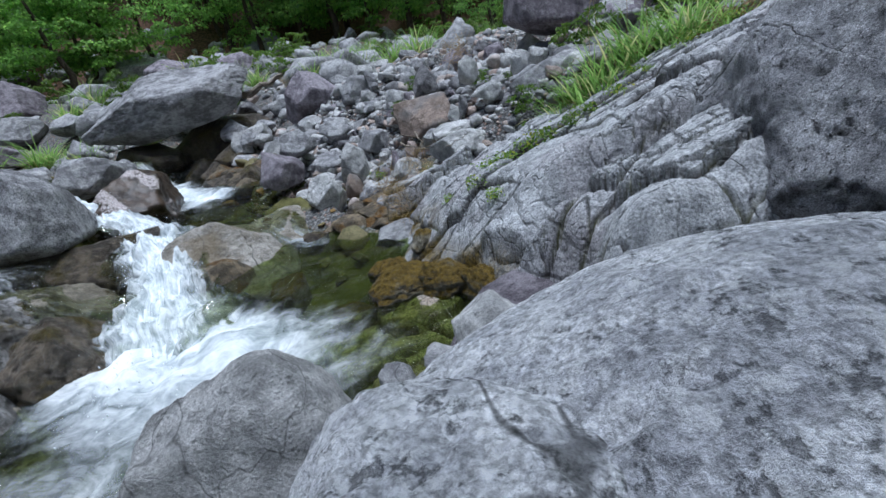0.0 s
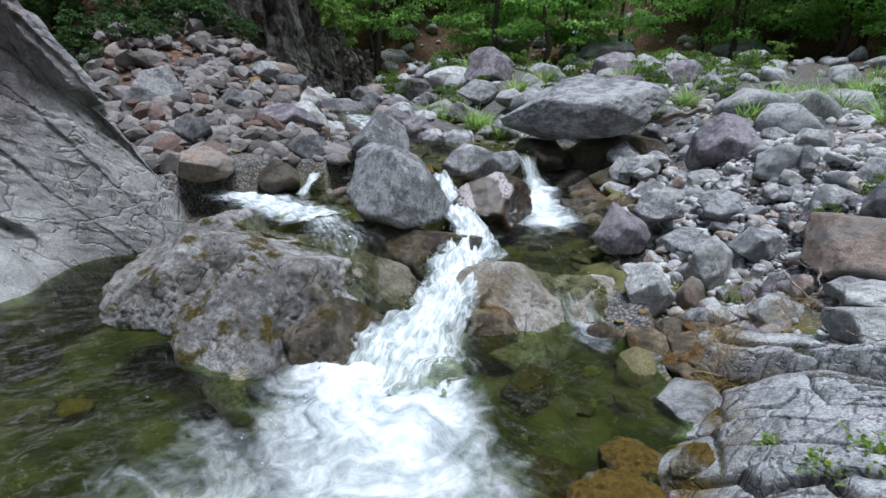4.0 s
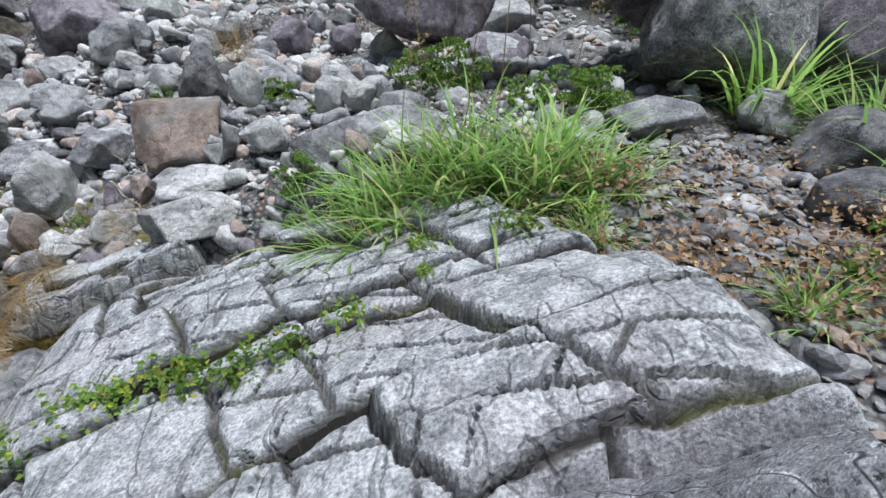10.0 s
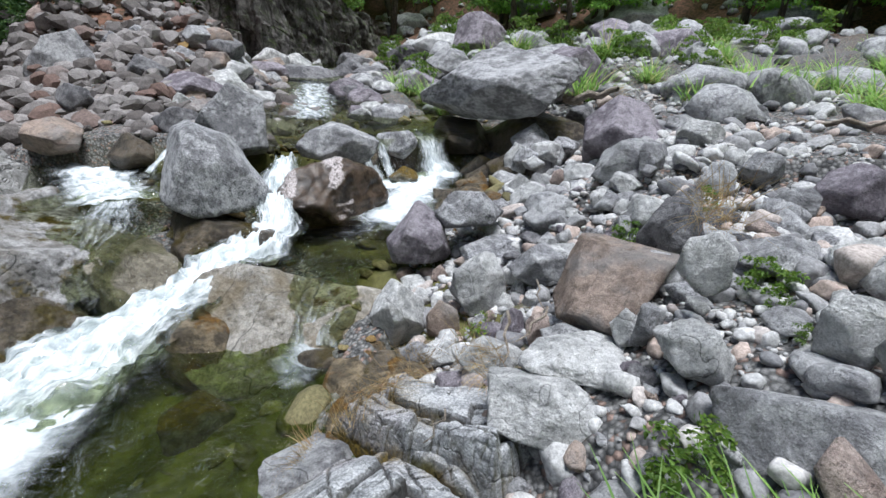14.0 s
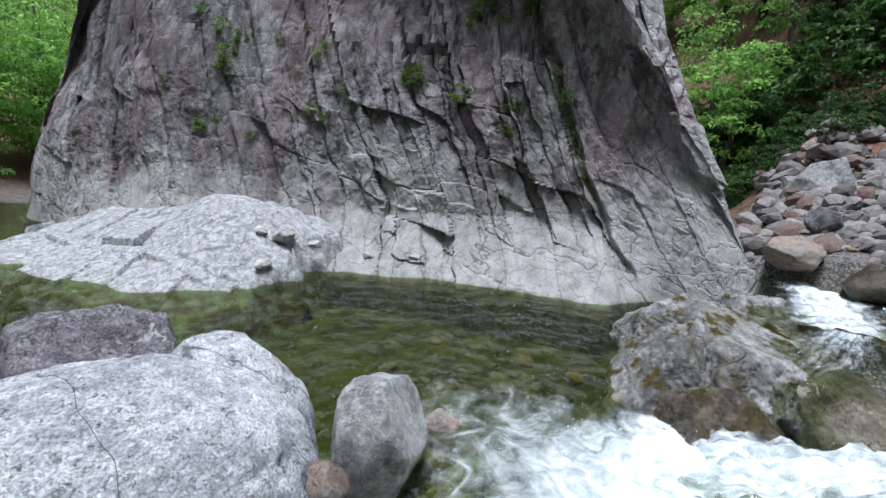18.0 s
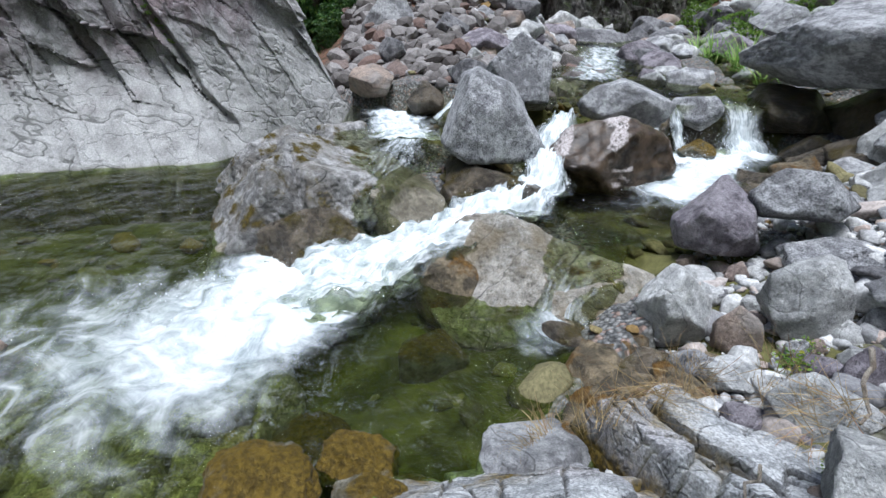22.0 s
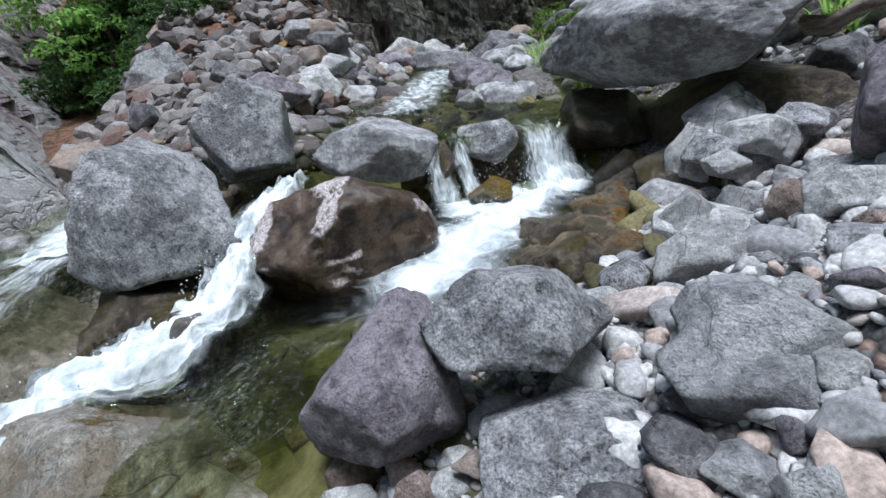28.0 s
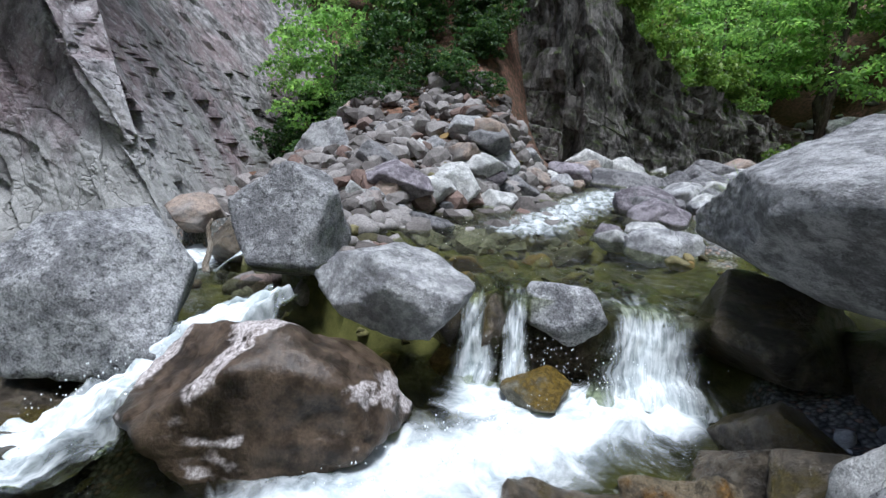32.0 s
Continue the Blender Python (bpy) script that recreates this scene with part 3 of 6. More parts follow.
# drops thrown up by the white water
dv, df = ico(1)
srng = np.random.RandomState(31)
vs, fs, n = [], [], 0
for (ax, ay, az), (bx, by, bz), count, wide, high in [((-4.6, 6.7, 0.85), (-3.6, 6.2, 0.45), 160, 0.28, 0.2), ((-3.6, 6.2, 0.45), (-2.6, 4.5, 0.15), 220, 0.35, 0.16), ((-2.6, 4.5, 0.1), (-1.9, 2.8, 0.02), 200, 0.6, 0.12), ((-5.45, 8.4, 0.5), (-5.3, 10.2, 0.5), 260, 0.3, 0.3), ((-5.0, 9.2, 0.45), (-3.6, 8.0, 0.42), 200, 0.4, 0.12)]:
    for _ in range(count):
        k = srng.uniform()
        c = np.array([ax + k * (bx - ax), ay + k * (by - ay), az + k * (bz - az)]) + (srng.normal(0, wide * 0.4), srng.normal(0, wide * 0.4), 0.03 + high * srng.uniform() ** 2)
        vs.append(c + dv * srng.uniform(0.002, 0.006) * (1, 1, srng.uniform(1, 2.2)))
        fs.append(df + n)
        n += len(dv)
spray_mat = Graph("water drops")
thing("spray", mesh("spray", np.concatenate(vs), np.concatenate(fs), spray_mat.done((0.85, 0.88, 0.9), 0.25, None, 0.5)), "white drops thrown up by the rapids", "water", kind="stuff")

# ---- cliff ----
CLIFF = [(-26, 2.5), (-19, 0.5), (-14.5, 1.2), (-11.0, 2.2), (-9.2, 3.6), (-8.0, 4.0), (-7.45, 3.2), (-7.55, 1.6), (-7.2, -0.3), (-6.6, -2.2), (-5.6, -5.0), (-4.0, -8.5), (-2.8, -12.5), (-2.5, -17.0), (-5.0, -20.0), (-12, -23), (-30, -26)]


def cliff_mat():
    g = Graph("cliff rock")
    v = g.coords(own=False)
    w = g.vmath("MULTIPLY", v, (1.0, 1.0, 0.45))
    big, mid, fine = g.noise(w, 0.5, 5), g.noise(w, 3.2, 9, 0.68), g.noise(v, 38.0, 5, 0.7)
    top = g.mix(g.span(mid, 0.36, 0.64), (0.075, 0.07, 0.073), (0.28, 0.262, 0.27))
    top = g.mix(g.math("MULTIPLY", g.span(big, 0.46, 0.6), 0.75), top, g.mix(mid, (0.10, 0.07, 0.076), (0.25, 0.19, 0.20)))
    top = g.mix(g.math("MULTIPLY", g.span(g.noise(v, 6.0, 9, 0.75, 0.5), 0.54, 0.62), 0.6), top, (0.34, 0.34, 0.34))
    top = g.scaled(top, g.span(g.attr("tone"), 0.2, 0.8, 0.7, 1.45))
    low = g.mix(g.span(mid, 0.3, 0.7), (0.23, 0.226, 0.22), (0.38, 0.375, 0.365))
    s = g.add("SeparateXYZ")
    g.join(v, s.inputs[0])
    band = g.span(g.math("ADD", s.outputs[2], g.math("MULTIPLY", g.math("SUBTRACT", big, 0.5), 8.0)), 1.2, 2.9)
    c = g.mix(band, low, top)
    c = g.mix(g.span(g.math("ADD", s.outputs[2], g.math("MULTIPLY", mid, 0.12)), 0.12, -0.05), c, g.mix(g.span(mid, 0.4, 0.6), (0.05, 0.042, 0.016), (0.12, 0.10, 0.045)))
    joint = g.attr("joint")
    c = g.mix(g.math("MULTIPLY", g.span(g.noise(g.vmath("MULTIPLY", v, (1.0, 1.0, 0.25)), 2.2, 8, 0.7), 0.5, 0.62), g.math("MULTIPLY", band, 0.6)), c, (0.06, 0.052, 0.05))
    c = g.mix(g.math("MULTIPLY", joint, 0.6), c, (0.05, 0.05, 0.046))
    c = g.scaled(c, g.span(fine, 0.25, 0.75, 0.72, 1.28))
    e = g.math("MINIMUM", g.fissures(g.vmath("MULTIPLY", v, (1.0, 1.0, 0.6)), 0.9), g.math("ADD", g.fissures(v, 2.4), 0.002))
    c = g.mix(g.math("MULTIPLY", g.span(e, 0.005, 0.001), 0.7), c, (0.05, 0.05, 0.046))
    n = g.bump(g.math("MULTIPLY_ADD", fine, 0.25, mid), 0.7, 0.06)
    n = g.bump(g.span(e, 0.0, 0.02), 0.6, 0.03, n)
    return g.done(c, 0.85, n, 0.3)


M_CLIFF = cliff_mat()


def build_cliff(line, label, fine, shelf, tall=16.0, mat=None, rise=(1, 1), batter=1.0, shear=0.42):
    """A jointed rock face along a line on the ground; fine: the corners between which it is built in detail. Gives the place on it by its length and height."""
    p = np.array(line, float)
    s = np.r_[0, np.cumsum(np.hypot(*np.diff(p, axis=0).T))]
    a, b = s[fine[0]], s[fine[1]]
    t = np.r_[0:a:0.25, a:b:0.035, b : s[-3] : 0.05, s[-3] : s[-1] : 0.35]
    q = np.stack([np.interp(t, s, p[:, k]) for k in (0, 1)], 1)
    for _ in range(30):
        q[1:-1] = (q[:-2] + 2 * q[1:-1] + q[2:]) / 4
    way = np.gradient(q, axis=0)
    way /= np.linalg.norm(way, axis=1)[:, None]
    out = np.stack([-way[:, 1], way[:, 0]], 1)
    hs = np.r_[-1.0:4.8:0.035, 4.8:tall:0.25]
    T, Hh = np.meshgrid(t, hs)
    T, Hh = T.ravel(), Hh.ravel()
    Q = np.tile(q, (len(hs), 1))
    O = np.tile(out, (len(hs), 1))
    S0 = T - s[6 % len(s)]
    # steep joints that lean downstream, crossed by staggered ones, at three sizes
    pts = np.stack([Q[:, 0], Q[:, 1], Hh], 1)
    ws = S0 - shear * Hh + 0.16 * fbm(pts * 0.5, 2, 21) + 0.06 * fbm(pts * 2.5, 3, 22)
    wh = Hh - 0.7 * shear * S0 + 0.24 * fbm(pts * 0.6 + 9, 2, 23) + 0.03 * fbm(pts * 2.5 + 5, 3, 24)
    jv, ju, a1, b1, u1, v1, k1 = blocks(wh / 1.9, ws / 1.25, 3)
    iv, iu, a2, b2, u2, v2, k2 = blocks(wh / 1.15, ws / 0.45, 7)
    hv, hu, a3, b3, u3, v3, k3 = blocks((wh + 0.7 * ws) / 0.5, (ws - 0.25 * wh) / 0.24, 9)
    jv, ju, iv, iu, hv, hu = jv * 1.25, ju * 1.9, iv * 0.45, iu * 1.15, hv * 0.24, hu * 0.5
    up = smooth(0.6, 2.3, Hh + 1.0 * fbm(pts * 0.45, 3, 31) + 0.7 * (k1 - 0.5))
    lean = batter * (-0.20 * Hh - 0.015 * Hh**2)
    off = up * ((1 - 0.8 * smooth(6, 10, S0)) * ((a1 - 0.5) * 0.5 + (k1 - 0.5) * 0.45) + (b1 - 0.5) * 0.6 * v1 + smooth(12, 7, S0) * ((a2 - 0.5) * 0.22 + (b2 - 0.5) * 0.3 * v2 + (a2 - 0.4) * 0.14 * u2) + ((a3 - 0.5) * 0.06 + (b3 - 0.5) * 0.08 * v3) * (b2 > 0.6) * smooth(10, 5, S0))
    wide = 0.035 + 0.12 * smooth(9, 12, S0)
    off -= up * (0.06 * smooth(1.0, 0.0, jv / wide) + 0.05 * smooth(1.0, 0.0, np.minimum(ju, iv) / wide) * smooth(12, 8, S0))
    off += (1 - up) * ((a1 - 0.5) * 0.10 + (b1 - 0.5) * 0.16 * v1 + (a2 - 0.5) * 0.04 - 0.03 * smooth(0.02, 0.0, np.minimum(jv, ju)))
    calm = 1 - shelf * 0.62 * smooth(1.5, 1.1, S0 - 0.42 * Hh)
    off = lean + off * calm
    # the cleft that parts the smooth slab from the jointed face
    cleft = shelf * smooth(0.2, 0.0, np.abs(S0 - 0.42 * Hh - 1.35 + 0.12 * fbm(pts * 1.1, 3, 33))) * smooth(0.0, 0.6, Hh)
    off -= 0.25 * cleft
    off += 0.2 * calm * fbm(pts * 0.4, 2, 4) + (0.012 + 0.022 * up) * fbm(pts * 3.3, 4, 6) + 0.008 * fbm(pts * 11.0, 3, 7)
    joint = np.maximum((0.35 + 0.55 * up) * smooth(0.028, 0.008, np.minimum(jv, ju)), (0.25 + 0.5 * up) * smooth(0.018, 0.005, np.minimum(iv, iu)) * (b1 > 0.3))
    joint = np.maximum(joint * calm, np.maximum(0.35 * up * calm * smooth(0.012, 0.003, np.minimum(hv, hu)) * (b2 > 0.6) * smooth(10, 5, S0), 0.45 * cleft))
    # worn shelf at the foot, beside the pool
    foot = smooth(0.8, 2.2, S0) * smooth(17, 12, S0)
    off += shelf * foot * 1.3 * np.clip(1 - (Hh + 0.2) / 1.5, 0, 1) ** 1.3
    # the end upstream leans over downstream; low where the rock sinks away
    slant = -0.30 * shelf * np.maximum(Hh, 0) * smooth(5.0, 0.5, S0)
    stand = Hh * np.interp(T / s[-1], np.linspace(0, 1, len(rise)), rise)
    where = np.stack([Q[:, 0] + O[:, 0] * off, Q[:, 1] + O[:, 1] * off + slant, stand], 1)
    me = mesh("cliff", where, grid_faces(len(t), len(hs)), mat or M_CLIFF, False)
    layer(me, "joint", joint)
    layer(me, "tone", (0.45 * a1 + 0.35 * a2 + 0.2 * k1) * calm * (1 - 0.3 * smooth(3.0, 7.0, S0)) + 0.85 * (1 - calm))
    thing("cliff", me, label, "cliff", kind="structure")
    return lambda a, h: where[np.argmin(np.abs(hs - h)) * len(t) + np.argmin(np.abs(t - s[6 % len(s)] - a))]


cliff_spot = build_cliff(CLIFF, "jointed grey cliff, dark above and water-worn pale below", (4, 13), 1.0)
# mossy rock, coloured darker to carry the shade of trees overhead
M_CRAG = stone("dark mossy crag", (0.04, 0.037, 0.033), (0.17, 0.158, 0.148), 0.5, (0.26, 0.26, 0.24), moss=0.5, moss_colour=(0.06, 0.085, 0.016), spread=0, stretch=(1, 1, 0.7))
CRAG = [(-34, 27), (-27, 21.5), (-22.5, 17), (-20, 14), (-18.2, 11.8), (-17.6, 9.8), (-19.0, 7.6), (-22.5, 6.4), (-28, 5.6)]
crag_spot = build_cliff(CRAG, "dark mossy crag at the bend of the stream", (1, 8), 0.0, 10.5, M_CRAG, (0.44, 0.44, 0.44, 0.45, 0.47, 0.5, 0.52, 0.64, 0.95, 1.0, 1.0, 1.0, 1.0), 0.25, 0.05)

# ---- boulders ----
M_DOME = stone("pale lichened boulder stone", (0.40, 0.405, 0.43), (0.68, 0.685, 0.70), 1.3, (0.82, 0.83, 0.84), cracks=0.7, crack_scale=0.7, grain=34, spread=0, relief=1.2, speck=0.9)


M_LICHEN = stone("purple stone blotched with lichen", (0.13, 0.115, 0.13), (0.27, 0.245, 0.265), 1.4, (0.58, 0.57, 0.58), cracks=0.5, grain=34, spread=0, relief=1.2, speck=1.0)


def boulder(name, label, mat, at, size, yaw=0, tip=(0, 0), seed=1, group="boulders in the stream", sub=5, **kw):
    """One boulder, its middle at the given place."""
    v, f = rock_shape(size, seed, sub=sub, **kw)
    return thing(name, mesh(name, v, f, mat), label, "rock", group, at=pose(*at, tip[0], tip[1], yaw))


boulder("boulder", "large grey block boulder between two white chutes", M_SPECK, (-4.78, 5.72, 1.05), (1.5, 1.3, 1.25), 20, (0, 0), 11, cut=0.55, box=3.2)
boulder("boulder", "large grey upright boulder standing in the stream", M_SPECK, (-6.25, 6.48, 1.45), (1.35, 1.15, 1.3), 10, (0, 8), 12)
boulder("boulder", "smooth grey boulder with an angular belly above the falls", M_GREY, (-5.25, 7.88, 1.18), (0.85, 1.35, 0.66), -10, (0, 0), 13)
boulder("boulder", "wet brown boulder with a pale pink stripe", M_VEIN, (-4.4, 7.35, 0.6), (1.35, 1.85, 1.05), 15, (0, -14), 14, facets=9, cut=0.66, box=2.3, rough=0.06)
boulder("boulder", "small mossy boulder in white water", M_MOSSY, (-5.1, 9.1, 0.52), (0.5, 0.55, 0.3), 0, (0, 0), 15, sub=4)
boulder("boulder", "dark brown angular block beside the stream", M_PURPLE, (-2.0, 7.38, 0.68), (0.7, 0.8, 0.64), 15, (0, 0), 316, facets=14, cut=0.52, box=4)
boulder("boulder", "speckled grey and white boulder beside the stream", M_SPECK, (-1.85, 8.0, 0.92), (0.65, 0.88, 0.48), 0, (0, 0), 17)
boulder("boulder", "large purple-grey pyramid boulder on the bank", M_PURPLE, (-2.05, 11.05, 1.5), (1.3, 1.1, 1.2), 20, (0, 0), 23, cut=0.5)
boulder("boulder", "huge dark overhanging boulder beside the falls", M_BIG, (-5.2, 11.12, 2.08), (3.7, 1.9, 1.35), 12, (0, -4), 24, sub=6, taper=0.02, facets=13, box=2.5, cut=0.58)
# added back wall; its dark stone stands in for shade in the hollow
boulder("boulder", "rock face added behind the hollow, dark for its shade", M_WET, (-4.5, 11.85, 0.95), (2.8, 1.0, 1.4), 20, (0, 0), 57, sub=5)
boulder("boulder", "dark layered block under the overhanging boulder", M_BIG, (-3.95, 11.1, 1.2), (0.75, 1.05, 0.55), 30, (0, 0), 261, facets=14)
for n, (x, y, z, k) in enumerate([(-3.5, 10.55, 1.0, 0.46), (-3.45, 10.95, 1.08, 0.5), (-3.75, 10.75, 0.95, 0.5), (-3.35, 11.3, 1.15, 0.45), (-3.2, 10.4, 0.95, 0.35)]):
    boulder("boulder", "pale rounded stone before the dark hollow", M_PALE if n % 3 else M_SPECK, (x, y, z), (k * 1.1, k, k * 0.75), n * 63, (0, 0), 262 + n, "stones before the hollow", 4)
boulder("boulder", "long lichened slab leaning over other boulders", M_PURPLE, (4.75, 7.8, 2.8), (2.3, 1.0, 0.7), 15, (0, -28), 32, facets=15, cut=0.55)
boulder("boulder", "tall purple boulder speckled with white lichen", M_PURPLE, (3.1, 9.3, 2.25), (1.05, 1.0, 1.35), 25, (0, 0), 47, facets=15)
boulder("boulder", "egg-shaped pale boulder at the pool", M_PALE, (-0.5, 1.56, 0.33), (0.9, 0.75, 1.14), 20, (0, 8), 39, facets=8, cut=0.72, box=2.4, rough=0.03)
boulder("boulder", "big rounded pale grey boulder at the pool", M_DOME, (0.3, 0.72, 0.3), (1.3, 1.3, 1.72), 0, (0, 0), 40, facets=3, sub=6, rough=0.03, cut=0.78, box=2.4)
boulder("boulder", "dark purple dome of rock beside the pool", M_LICHEN, (0.72, -0.5, 0.5), (1.6, 1.4, 1.45), 0, (0, 0), 41, sub=6, facets=6, rough=0.05, cut=0.66)
boulder("boulder", "huge smooth pale grey dome of rock beside the pool", M_DOME, (1.27, 0.87, 0.24), (2.76, 1.98, 2.0), -17, (0, 0), 42, sub=6, facets=0, rough=0.03, box=2.1, taper=0.0)

M_RIDGE = stone("rugged bedrock", (0.30, 0.30, 0.32), (0.56, 0.56, 0.585), 0.6, (0.66, 0.66, 0.68), cracks=0.8, speck=1.0, crack_scale=1.2, stretch=(0.7, 1.8, 1.8), spread=0, relief=1.4)
boulder("bedrock_ridge", "dark rugged bedrock hump beside the ledge", M_RIDGE, (2.42, 2.62, 0.85), (1.65, 1.5, 1.9), 30, (0, 0), 143, sub=6, facets=22, rough=0.11, box=3.2)
boulder("bedrock_ridge", "rugged blue-grey bedrock ridge above the ledge", M_RIDGE, (3.0, 2.95, 0.85), (2.3, 1.8, 1.75), 25, (0, 6), 43, sub=6, facets=16, rough=0.05, box=3.4, taper=0.2)
boulder("boulder", "long blue-grey boulder behind the grass", M_GREY, (2.4, 6.75, 1.15), (1.9, 0.75, 0.6), -5, (0, 0), 36)
boulder("boulder", "dark lichened boulder at the edge of the wood", M_PURPLE, (6.6, 6.9, 2.3), (1.5, 1.3, 1.3), 30, (0, 0), 45)
boulder("boulder", "dark lichened boulder behind the leaning slab", M_PURPLE, (5.6, 8.6, 2.7), (1.8, 1.5, 1.6), 10, (0, 0), 46)

M_KNOLL = stone("pale worn bedrock", (0.15, 0.145, 0.14), (0.37, 0.36, 0.355), 0.6, (0.5, 0.49, 0.49), cracks=0.9, crack_scale=1.1, moss=0.3, moss_colour=(0.13, 0.095, 0.014), stain=(0.16, 0.135, 0.10, 0.4), spread=0.15)
boulder("bedrock_slide", "dark wet rock step under the chute", M_WET, (-4.2, 5.7, 0.1), (2.0, 1.3, 1.0), 30, (0, 5), 49, sub=5, facets=15, rough=0.07)
M_SLAB = stone("worn pale slab", (0.22, 0.20, 0.165), (0.42, 0.39, 0.345), 0.5, (0.58, 0.56, 0.54), cracks=0.7, crack_scale=0.9, rough=0.5, moss=0.1, moss_colour=(0.17, 0.10, 0.015), stain=(0.2, 0.14, 0.06, 0.5), spec=0.5)
boulder("bedrock_slide", "worn pale bedrock slab with an orange mossy foot", M_SLAB, (-2.45, 5.75, -0.08), (1.7, 1.9, 1.15), 20, (0, 0), 38, sub=6, facets=9, cut=0.62)
boulder("bedrock_slide", "wet olive-brown bedrock under a thin film of water", M_SLAB, (-1.95, 6.35, -0.04), (1.35, 1.3, 0.7), 35, (0, 6), 281, sub=5, facets=8, cut=0.62)
boulder("boulder", "orange moss at the foot of the worn slab", M_ORANGE, (-2.35, 5.08, -0.14), (0.95, 0.7, 0.66), 20, (0, 0), 50, sub=4, facets=4, cut=0.7, rough=0.06)
boulder("boulder", "dark wet rock that carries the overhanging boulder", M_WET, (-6.0, 11.0, 0.95), (1.7, 1.3, 0.85), 10, (0, 0), 59, facets=12)
boulder("boulder", "tilted purple-grey boulder behind the overhanging one", M_PURPLE, (-5.5, 13.6, 2.1), (2.0, 1.5, 1.5), 30, (0, 10), 58)
# brown wet bedrock between the plunge pool and the pebbles
for at, size, yaw, seed, mat in [((-3.75, 9.3, 0.3), (0.9, 1.2, 0.62), 20, 81, M_WET), ((-4.15, 9.95, 0.4), (0.8, 0.8, 0.6), 50, 82, M_ORANGE), ((-3.2, 9.1, 0.38), (0.8, 1.0, 0.6), 10, 83, M_WET), ((-4.3, 10.55, 0.45), (1.1, 0.6, 0.6), 70, 84, M_WET)]:
    boulder("boulder", "wet brown rock with rusty algae beside the plunge pool", mat, at, size, yaw, (0, 0), seed, "algae rocks at the plunge pool", 5, facets=12, rough=0.08)
for n, (x, y, z, k) in enumerate([(-0.62, 6.25, 0.05, 0.4), (-0.8, 6.6, 0.08, 0.36), (-0.45, 5.95, 0.06, 0.42), (-0.7, 6.95, 0.12, 0.3)]):
    boulder("boulder", "low rock with rusty algae and washed-up straw", M_ORANGE, (x, y, z), (k * 1.3, k, k * 0.55), n * 57, (0, 0), 90 + n, "mossy rocks below the ledge", 4, facets=6, cut=0.64, rough=0.1)
# lip of the falls
for n, (x, y, z, k) in enumerate([(-1.15, 6.2, 0.02, 0.5), (-0.8, 6.3, 0.1, 0.42), (-0.85, 5.95, 0.0, 0.5), (-0.5, 6.05, 0.08, 0.45), (-1.35, 5.95, -0.04, 0.4), (-0.55, 6.35, 0.16, 0.36)]):
    boulder("boulder", "low wet stone with orange algae at the pool's edge", (M_ORANGE, M_WET, M_ORANGE)[n % 3], (x, y, z), (k * 1.2, k, k * 0.5), n * 71, (0, 0), 270 + n, "wet stones at the pool's edge", 4, facets=8)
boulder("boulder", "wet brown stone on the lip of the falls", M_WET, (-5.7, 8.35, 0.85), (0.5, 0.45, 0.6), 0, (0, 0), 51, sub=4)
boulder("boulder", "wet dark stone parting the falls", M_WET, (-5.62, 8.72, 0.8), (0.4, 0.22, 0.62), 0, (0, 0), 52, sub=4)
boulder("boulder", "pale wet stone on the lip of the falls", M_SPECK, (-5.75, 9.3, 0.98), (0.85, 0.5, 0.55), 60, (0, 0), 53, sub=4)
boulder("boulder", "wet rock shelf behind the falls", M_WET, (-6.15, 9.5, 0.6), (1.0, 2.6, 0.9), 0, (0, 0), 54, sub=5, facets=4)
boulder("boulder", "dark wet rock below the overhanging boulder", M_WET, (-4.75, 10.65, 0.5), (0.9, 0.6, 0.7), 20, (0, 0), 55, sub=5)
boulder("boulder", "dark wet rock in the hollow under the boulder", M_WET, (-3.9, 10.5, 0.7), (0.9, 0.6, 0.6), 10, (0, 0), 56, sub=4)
# rusty algae on the rocks at the edge of the plunge pool
for n, (x, y, z, s) in enumerate([(-3.75, 9.75, 0.42, 0.6), (-3.55, 9.4, 0.45, 0.55), (-3.35, 9.15, 0.42, 0.5), (-3.3, 8.8, 0.4, 0.55), (-3.05, 8.5, 0.38, 0.5), (-3.0, 9.35, 0.55, 0.45)]):
    boulder("boulder", "rock covered with rusty orange algae at the plunge pool", M_ORANGE, (x, y, z), (s * 1.1, s * 0.9, s * 0.6), n * 47, (0, 0), 60 + n, "algae rocks at the plunge pool", 4, facets=15, rough=0.06)
boulder("boulder", "large flat brown slab leaning on the stones", M_BROWN, (0.27, 7.58, 0.98), (0.86, 0.88, 0.28), 4, (34, -6), 122, facets=5, cut=0.74, box=8, taper=0.03, rough=0.02)


def stone_at(label, mat, at, size, yaw, seed, facets, cut, sub):
    """One stone of the bank or the stream, with its middle at the given place."""
    name = "boulder" if size[0] > 0.7 else "stone"
    return boulder(name, label, mat, at, size, yaw, (0, 0), seed, "stones along the stream", sub, facets=facets, cut=cut)


stone_at("angular pale stone with a dark hollow", M_PALE, (-0.92, 7.35, 0.47), (0.59, 0.47, 0.78), 66, 101, 15, 0.55, 5)
stone_at("pale pointed stone at the water's edge", M_PALE, (-1.24, 6.64, 0.26), (0.56, 0.5, 0.74), 66, 502, 10, 0.62, 5)
stone_at("tan stone wedged between grey ones", M_RED, (-1.25, 6.87, 0.15), (0.45, 0.36, 0.19), 66, 103, 12, 0.55, 5)
stone_at("brownish river stone among grey ones", M_BROWN, (-0.92, 6.92, 0.26), (0.32, 0.26, 0.46), 66, 104, 12, 0.55, 4)
